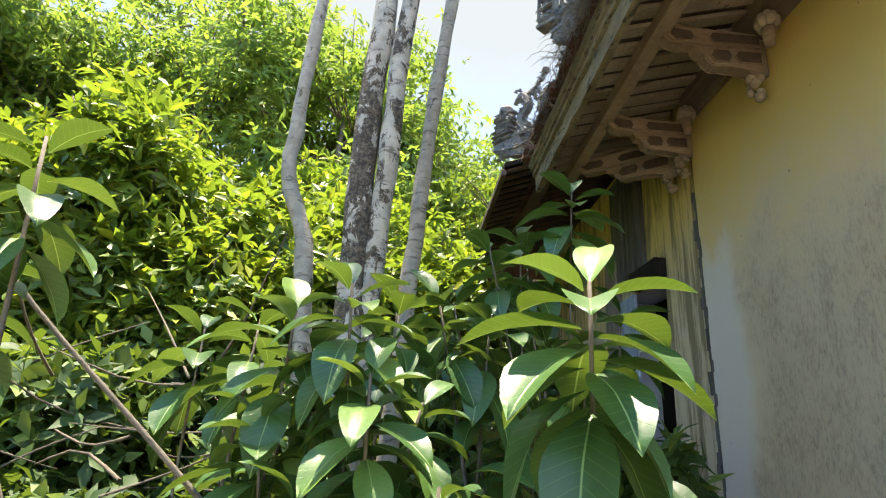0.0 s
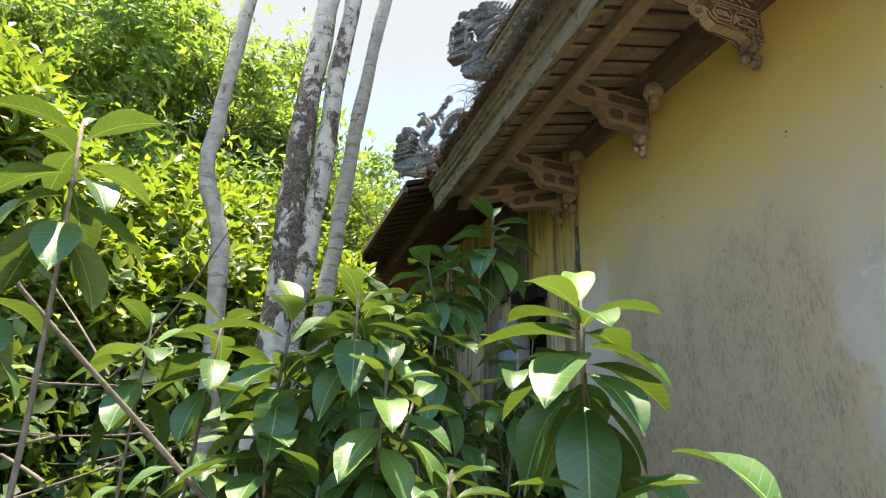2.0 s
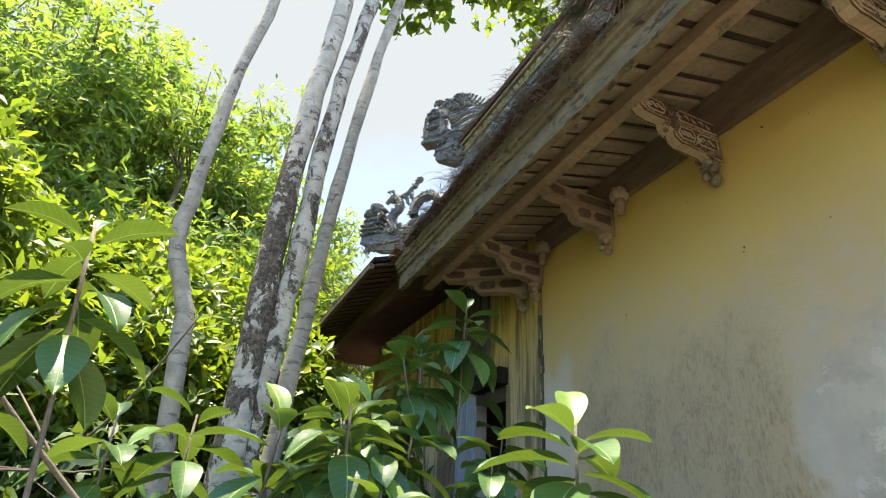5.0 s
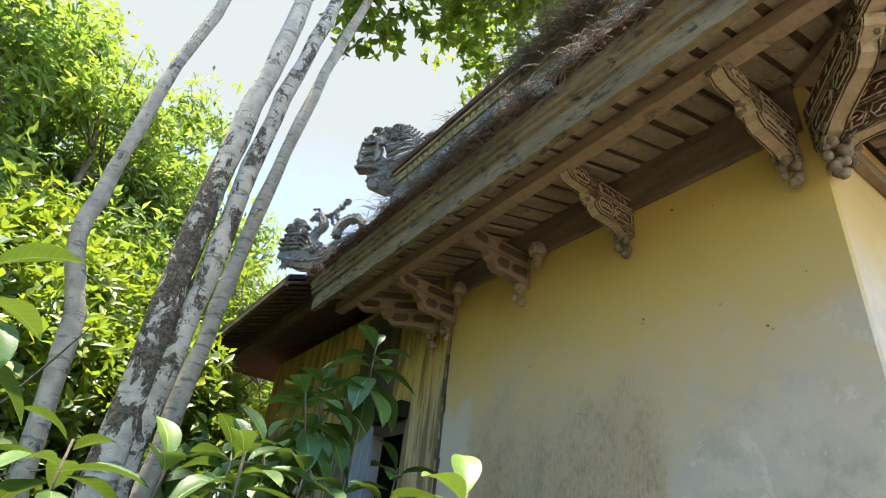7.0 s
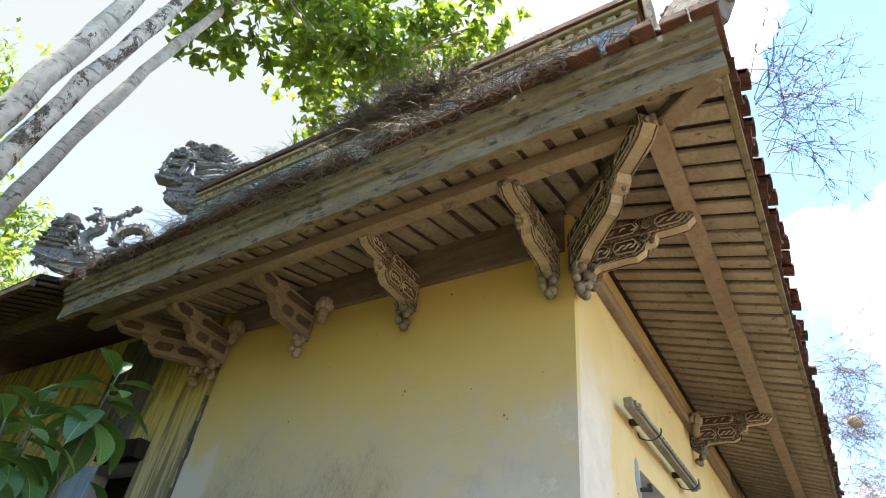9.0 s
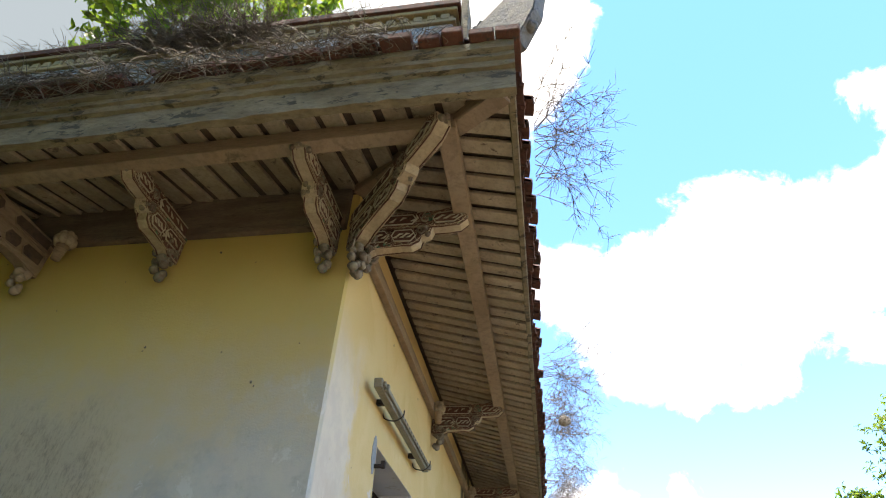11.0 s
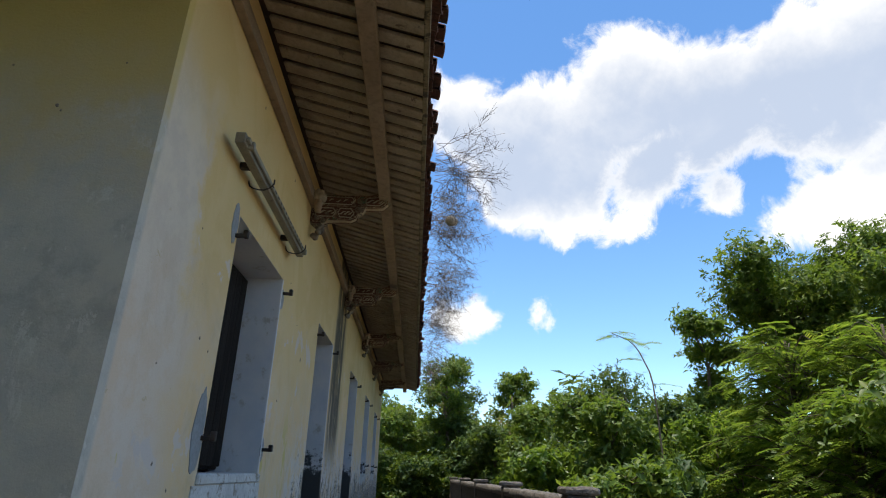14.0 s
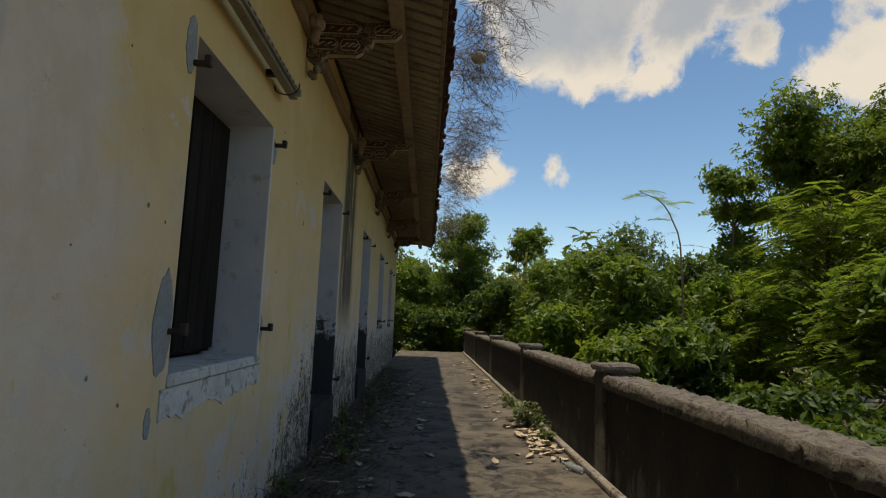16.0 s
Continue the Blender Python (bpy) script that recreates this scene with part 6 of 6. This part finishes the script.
leafy_plant("broad-leaved bush crowding the tree trunks", (-2.75, 1.4, -0.45), [((-2.95, 1.75, 1.35), 0.9), ((-2.68, 1.55, 1.36), 2.2), ((-2.45, 1.05, 1.30), 1.2), ((-2.5, 1.3, 1.0), 0.6)], 0.22, 21, 12)
leafy_plant("leggy broad-leaved bush under the eave", (-1.5, 1.9, -0.45), [((-1.75, 1.95, 1.85), 0.9), ((-1.9, 2.1, 1.6), 2.2), ((-1.55, 2.2, 2.0), 0.2), ((-2.0, 1.6, 1.5), 1.5), ((-1.4, 1.6, 1.35), 2.5)], 0.23, 22, 13)
leafy_plant("broad-leaved plant in the gap by the wall", (-1.75, 1.7, -0.45), [((-1.78, 1.65, 1.45), 0.9), ((-1.6, 1.75, 1.1), 2.2), ((-1.9, 1.5, 0.9), 0.2)], 0.25, 18, 13)
leafy_plant("broad-leaved plant below the young plant", (-1.55, 0.35, -0.45), [((-1.55, 0.4, 0.75), 0.9), ((-1.75, 0.5, 0.8), 2.2), ((-1.9, 0.7, 0.55), 2.6)], 0.27, 19, 12)
bare = tagged(new("bare_branch"), "thin bare branch leaning across the undergrowth", "branch")
bare.location = (-2.5, 0.86, -0.4)
tubes("branch_stem", [(curve_points([(1.05, 0.42, 0.0), (-0.15, 0.22, 1.17), (-0.67, 0.14, 1.66), (-0.95, 0.10, 1.98)], 12), [0.011 - 0.0005 * i for i in range(13)])], BARK_DARK, bare)

# ---- dry weeds on the roof, twigs over the eave ----
def strands(name, label, spots, n, length, mat, fall, r=0.003, kind="stuff"):
    lines = []
    for _ in range(n):
        p = Vector(spots[rnd.randrange(len(spots))]) + Vector((rnd.gauss(0, 0.05), rnd.gauss(0, 0.12), rnd.gauss(0, 0.02)))
        d = Vector((rnd.gauss(-0.2, 0.6), rnd.gauss(0, 0.8), rnd.uniform(-0.2, 1.0))).normalized()
        pts, q = [p], p.copy()
        for i in range(4):
            d = (d + Vector((rnd.gauss(0, 0.25), rnd.gauss(0, 0.25), -fall))).normalized()
            q = q + d * length * rnd.uniform(0.12, 0.36)
            pts.append(q.copy())
        lines.append((pts, [r, r, r * 0.8, r * 0.6, r * 0.3]))
    return tagged(tubes(name, lines, mat, None, 3), label, "weeds", "", kind)


along = [(EX - 0.10 + 0.08 * math.sin(k), -0.6 + 4.7 * k / 60, EZ + 0.31 - sag(-0.6 + 4.7 * k / 60)) for k in range(61) if math.sin(k * 0.9) + math.sin(k * 0.23) > -0.6]
strands("dry_weeds", "dry straw and weeds along the side eave", along, 2200, 0.20, STRAW, 0.34, 0.0024)
strands("dry_weeds", "tangled dry weeds on the frieze cap", [(FX + 0.06, -0.2 + 3.6 * k / 40, EZ + 1.15) for k in range(41)], 1300, 0.18, STRAW, 0.26, 0.0026)
strands("dry_weeds", "clump of dry weeds piled on the frieze", [(FX - 0.05, 0.55 + 0.9 * k / 12, EZ + 1.0) for k in range(13)], 1000, 0.30, STRAW, 0.24, 0.0028)


def hanging_vines():
    """Dead creepers that loop over the side fascia and hang from it."""
    lines = []
    for _ in range(170):
        y = rnd.choice((rnd.uniform(-0.6, 4.0), rnd.gauss(1.6, 0.6)))
        z = EZ + 0.30 - sag(y)
        p = Vector((EX - 0.02, y, z + rnd.uniform(0.0, 0.06)))
        out = Vector((EX - 0.17 - rnd.uniform(0, 0.05), y + rnd.gauss(0, 0.08), z + rnd.uniform(-0.02, 0.10)))
        end = Vector((EX - 0.14 - rnd.uniform(0, 0.04), y + rnd.gauss(0, 0.22), z - rnd.uniform(0.0, 0.26) * rnd.random()))
        lines.append((curve_points([p, out, end, end + Vector((0.0, rnd.gauss(0, 0.06), rnd.uniform(-0.06, 0.05)))], 9), [0.004 - 0.0003 * i for i in range(10)]))
    return tagged(tubes("dead_creepers", lines, STRAW, None, 4), "dead creepers looped over the side eave", "creepers", "", "stuff")


hanging_vines()


def eave_debris():
    """Broken tile and plaster shards lying along the top of the side fascia."""
    bm = bmesh.new()
    for _ in range(420):
        y = rnd.uniform(EY + 0.1, SIDE_END - 0.1)
        r = rnd.uniform(0.015, 0.055)
        m = Matrix.Translation((EX - 0.06 + rnd.gauss(0, 0.04), y, EZ + 0.265 - sag(y) + r * 0.5 + abs(rnd.gauss(0, 0.02)))) @ Matrix.Rotation(rnd.uniform(0, 6.28), 4, "Z") @ Matrix.Rotation(rnd.gauss(0, 0.8), 4, "X")
        n = rnd.randint(4, 6)
        ring = [m @ Vector((r * rnd.uniform(0.6, 1.3) * math.cos(6.283 * i / n), r * rnd.uniform(0.6, 1.3) * math.sin(6.283 * i / n), 0.25 * r * rnd.random())) for i in range(n)]
        up = m.to_3x3() @ Vector((0, 0, 0.012))
        lo, hi = [bm.verts.new(p - up * 0.5) for p in ring], [bm.verts.new(p + up * 0.5) for p in ring]
        bm.faces.new(lo), bm.faces.new(hi)
        for i in range(n):
            bm.faces.new((lo[i], lo[(i + 1) % n], hi[(i + 1) % n], hi[i]))
    bmesh.ops.recalc_face_normals(bm, faces=bm.faces[:])
    return tagged(part("eave_debris", bm, TILE), "broken tile and plaster shards along the side eave", "debris", "", "stuff")


eave_debris()


def eave_twigs(x0, x1, n, size):
    lines = []
    for _ in range(n):
        p = Vector((rnd.uniform(x0, x1), EY - 0.12, EZ + 0.22))
        d = Vector((rnd.gauss(0, 0.5), -1.0, rnd.uniform(-0.5, 0.9))).normalized()
        pts = [p.copy()]
        for i in range(6):
            d = (d + Vector((rnd.gauss(0, 0.3), rnd.gauss(0, 0.25), rnd.gauss(-0.07, 0.25)))).normalized()
            p = p + d * size * rnd.uniform(0.1, 0.25)
            pts.append(p.copy())
            if i > 0:
                for _ in range(5):
                    e = (d + Vector((rnd.gauss(0, 0.8), rnd.gauss(0, 0.8), rnd.gauss(0, 0.8)))).normalized()
                    s = size * rnd.uniform(0.05, 0.18)
                    q = p + e * s
                    lines.append(([p.copy(), q, q + (e + Vector((rnd.gauss(0, 0.5), rnd.gauss(0, 0.5), rnd.gauss(0, 0.5)))) * s * 0.6], [0.0016, 0.0013, 0.0008]))
        lines.append((pts, [0.003, 0.0028, 0.0025, 0.0022, 0.0018, 0.0014, 0.001]))
    return tagged(tubes("eave_twigs", lines, TWIG, None, 3), "bare tangled twigs hanging over the front eave", "twigs", "", "stuff")


eave_twigs(-0.75, 0.1, 30, 0.46)
eave_twigs(2.2, 4.4, 75, 0.58)
eave_twigs(4.2, 9.0, 130, 0.62)
eave_twigs(9.0, 16.0, 80, 0.65)

bell = bmesh.new()
ball(bell, (3.55, EY - 0.33, EZ + 0.06), (0.07, 0.07, 0.055), 10)
tagged(part("wasp_nest", bell, LITTER, None, "", True), "small brown wasp nest in the eave twigs", "nest")

def dead_twigs():
    """Dry stalks caught in the undergrowth."""
    lines = []
    for _ in range(70):
        p = Vector((rnd.uniform(-6.5, -2.6), rnd.uniform(1.6, 4.2), 0.0))
        p.z = rnd.uniform(0.0, 1.3)
        d = Vector((rnd.gauss(0, 1), rnd.gauss(0, 0.5), rnd.uniform(-0.3, 0.8))).normalized()
        h = rnd.uniform(0.5, 1.3)
        lines.append((curve_points([p, p + d * h * 0.5 + Vector((0, 0, rnd.uniform(-0.1, 0.1))), p + d * h], 5), [0.009, 0.008, 0.007, 0.006, 0.005, 0.003]))
    return tagged(tubes("dead_twigs", lines, STRAW, None, 4), "dry stalks caught among the undergrowth", "twigs", "", "stuff")


dead_twigs()


# ---- terrace litter and weeds ----
def dry_leaf(k):
    g = random.Random(90 + k)
    vs, fs, n = [], [], 5
    for i in range(n + 1):
        s = i / n
        w = 0.24 * (math.sin(math.pi * s) ** 0.7 if 0 < s < 1 else 0.03)
        for j in (-1, 0, 1):
            vs.append((s - 0.5, j * w, 0.10 * abs(j) * g.uniform(0.4, 1.6) + 0.12 * (s - 0.5) ** 2 + g.gauss(0, 0.012) + 0.03))
    for i in range(n):
        for j in range(2):
            a = i * 3 + j
            fs += [(a, a + 3, a + 4), (a, a + 4, a + 1)]
    me = tris("fallen_leaf", vs, fs)
    me.materials.append(LITTER)
    return me


DRY = [dry_leaf(k) for k in range(4)]
for i in range(250):
    if i < 70:
        x, y = rnd.gauss(4.9, 0.4), -2.34 + abs(rnd.gauss(0, 0.13))
    elif i < 144:
        x, y = rnd.uniform(3.5, 16), -2.34 + abs(rnd.gauss(0, 0.28))
    else:
        x, y = rnd.uniform(2.4, 11), -0.08 - abs(rnd.gauss(0, 0.45))
    ob = tagged(new("fallen_leaf", DRY[i % 4]), "curled dry brown leaf on the terrace", "leaf", "fallen leaves on the terrace")
    ob.matrix_world = pose(x, max(y, -2.38), 0.003 + (0.02 * rnd.random() if i < 70 else 0), rnd.uniform(-12, 12), rnd.uniform(-12, 12), rnd.uniform(0, 360)) @ Matrix.Scale(rnd.uniform(0.07, 0.17), 4)


def weed(x, y, h, n, size, label, leaf=GRASS):
    root = tagged(new("weed"), label, "weed", "terrace weeds")
    root.location = (x, y, 0.0)
    lines, tips = [], []
    for _ in range(n):
        e = Vector((rnd.gauss(0, 0.35) * h, rnd.gauss(0, 0.35) * h, h * rnd.uniform(0.4, 1.0)))
        lines.append(([Vector((0, 0, 0)), e * 0.5 + Vector((0, 0, 0.05 * h)), e], [0.004, 0.003, 0.0015]))
        tips += [tuple(e), tuple(e * 0.7)]
    tagged(tubes("stem_tangle", lines, BARK_DARK, root, 4), kind="stuff")
    tp = np.array(tips)
    v, f = whorls(tp, np.tile([[0, 0, 1.0]], (len(tp), 1)), 6, size, 0.45, 0.2, 0.3)
    tagged(link_mesh("foliage", tris("foliage", v, f), leaf, root), kind="stuff")
    return root


weed(5.6, -2.25, 0.34, 26, 0.075, "small green weed growing at the parapet foot")
weed(5.0, -2.33, 0.14, 12, 0.06, "low weed growing at the parapet foot")
weed(7.4, -2.3, 0.2, 14, 0.06, "small green weed growing at the parapet foot")
for k in range(9):
    weed(3.0 + k * 0.75 + rnd.uniform(-0.2, 0.2), rnd.uniform(-0.45, -0.12), rnd.uniform(0.12, 0.32), 9, 0.06, "straggly weed at the foot of the front wall")


def grass_tufts():
    lines = []
    for _ in range(2000):
        x, y = rnd.uniform(2.3, 12.5), -abs(rnd.gauss(0, 0.28)) - 0.03
        p = Vector((x, y, 0.002))
        d = Vector((rnd.gauss(0, 0.6), rnd.gauss(-0.3, 0.6), rnd.uniform(0.3, 1.0))).normalized()
        h = rnd.uniform(0.06, 0.26)
        lines.append(([p, p + d * h * 0.6, p + d * h + Vector((d.x, d.y, -0.3)) * h * 0.5], [0.0035, 0.0025, 0.001]))
    return tagged(tubes("dead_grass", lines, STRAW, None, 3), "dead grass stalks along the wall foot", "grass", "", "stuff")


grass_tufts()


def leaf_litter():
    """Rotting leaves and twig ends matted along the foot of the front wall."""
    n = 2600
    base = np.stack([rng.uniform(1.3, 11.0, n), -0.04 - np.abs(rng.normal(0, 0.40, n)), rng.uniform(0.004, 0.022, n)], axis=1)
    a = rng.uniform(0, 6.283, n)
    way = np.stack([np.cos(a), np.sin(a), rng.normal(0.05, 0.15, n)], axis=1)
    face = np.tile([[0, 0, 1.0]], (n, 1)) + rng.normal(0, 0.25, (n, 3))
    length = rng.uniform(0.03, 0.10, n)
    v, f = leaf_arrays(base, way, face, length, length * rng.uniform(0.25, 0.5, n), np.full(n, 0.1), 3)
    v[:, 2] = np.maximum(v[:, 2], 0.003)
    return tagged(link_mesh("leaf_litter", tris("leaf_litter", v, f), ROTTEN), "matted rotting leaf litter at the wall foot", "litter", "", "stuff")


leaf_litter()

bottle = tagged(new("plastic_bottle"), "crushed clear plastic bottle lying by the kerb", "bottle")
bottle.matrix_world = pose(3.72, -2.31, 0.036, 0, 84, 35)
bm = bmesh.new()
ring = None
for r, h in ((0.0, -0.10), (0.030, -0.10), (0.033, -0.06), (0.029, -0.02), (0.033, 0.03), (0.028, 0.06), (0.013, 0.095), (0.012, 0.11)):
    cur = [bm.verts.new((max(r, 0.001) * math.cos(a), max(r, 0.001) * math.sin(a) * 0.9, h)) for a in [2 * math.pi * i / 14 for i in range(14)]]
    if ring:
        for i in range(14):
            bm.faces.new((ring[i], ring[(i + 1) % 14], cur[(i + 1) % 14], cur[i]))
    ring = cur
part("body", bm, PLASTIC, bottle, "", True)
bm = bmesh.new()
bmesh.ops.create_cone(bm, cap_ends=True, segments=14, radius1=0.015, radius2=0.015, depth=0.018, matrix=Matrix.Translation((0, 0, 0.115)))
part("cap", bm, BLUEWOOD, bottle, "blue screw cap")

# ---- many small pieces: eave battens and tile ends ----
FRONT_BATTEN = batten_mesh(1.10, 0.108)
SIDE_BATTEN = batten_mesh(0.96, 0.128)
REAR_BATTEN = batten_mesh(0.96, 0.11)
REAR_BATTEN.materials[0] = UNDERTILE
x = -0.80
while x < FRONT_END + 0.6:
    d0 = 0.02 if x > 0 else max(0.02, -x * 1.1)
    ob = new("batten", FRONT_BATTEN)
    ob.parent = front_eave
    ob.matrix_basis = pose(x + rnd.uniform(-0.006, 0.006), -d0, soffit_z(d0) - 0.02, 0, math.degrees(slope), -90) @ pose(0, 0, 0, 2 + rnd.gauss(0, 2)) @ Matrix.Diagonal((max(0.05, (1.06 - d0) / 1.06), 1, 1, 1))
    x += 0.15
y = -0.92
while y < SIDE_END - 0.05:
    d0 = 0.02 if y > 0 else max(0.02, -y * 0.9)
    ob = new("batten", SIDE_BATTEN)
    ob.parent = side_eave
    ob.matrix_basis = pose(-d0, y + rnd.uniform(-0.006, 0.006), soffit_z(d0) - 0.01 - sag(y), 0, math.degrees(slope), 180) @ pose(0, 0, 0, -4 + rnd.gauss(0, 3)) @ Matrix.Diagonal((max(0.05, (0.93 - d0) / 0.93), 1, 1, 1))
    y += 0.17
y = 4.45
while y < 8.4:
    ob = new("batten", REAR_BATTEN)
    ob.parent = rear_eave
    ob.matrix_basis = pose(0.0, y, 3.955, 0, 19.9, 180) @ pose(0, 0, 0, -12) @ Matrix.Diagonal((1.38, 1, 1, 1))
    y += 0.17
TILE_END = tile_mesh(0)
x = EX + 0.1
while x < FRONT_END + 0.7:
    if rnd.random() > 0.05:
        ob = new("tile", TILE_END)
        ob.parent = roof
        ob.matrix_basis = pose(x, EY - 0.10 + rnd.gauss(0, 0.016), EZ + 0.165 + rnd.gauss(0, 0.005), 17, rnd.gauss(0, 3), rnd.gauss(0, 2))
    x += 0.155
x = EX + 0.17
while x < FRONT_END + 0.7:
    ob = new("tile", TILE_END)
    ob.parent = roof
    ob.matrix_basis = pose(x, EY - 0.07 + rnd.gauss(0, 0.014), EZ + 0.175, -17, 180, rnd.gauss(0, 2))
    x += 0.155
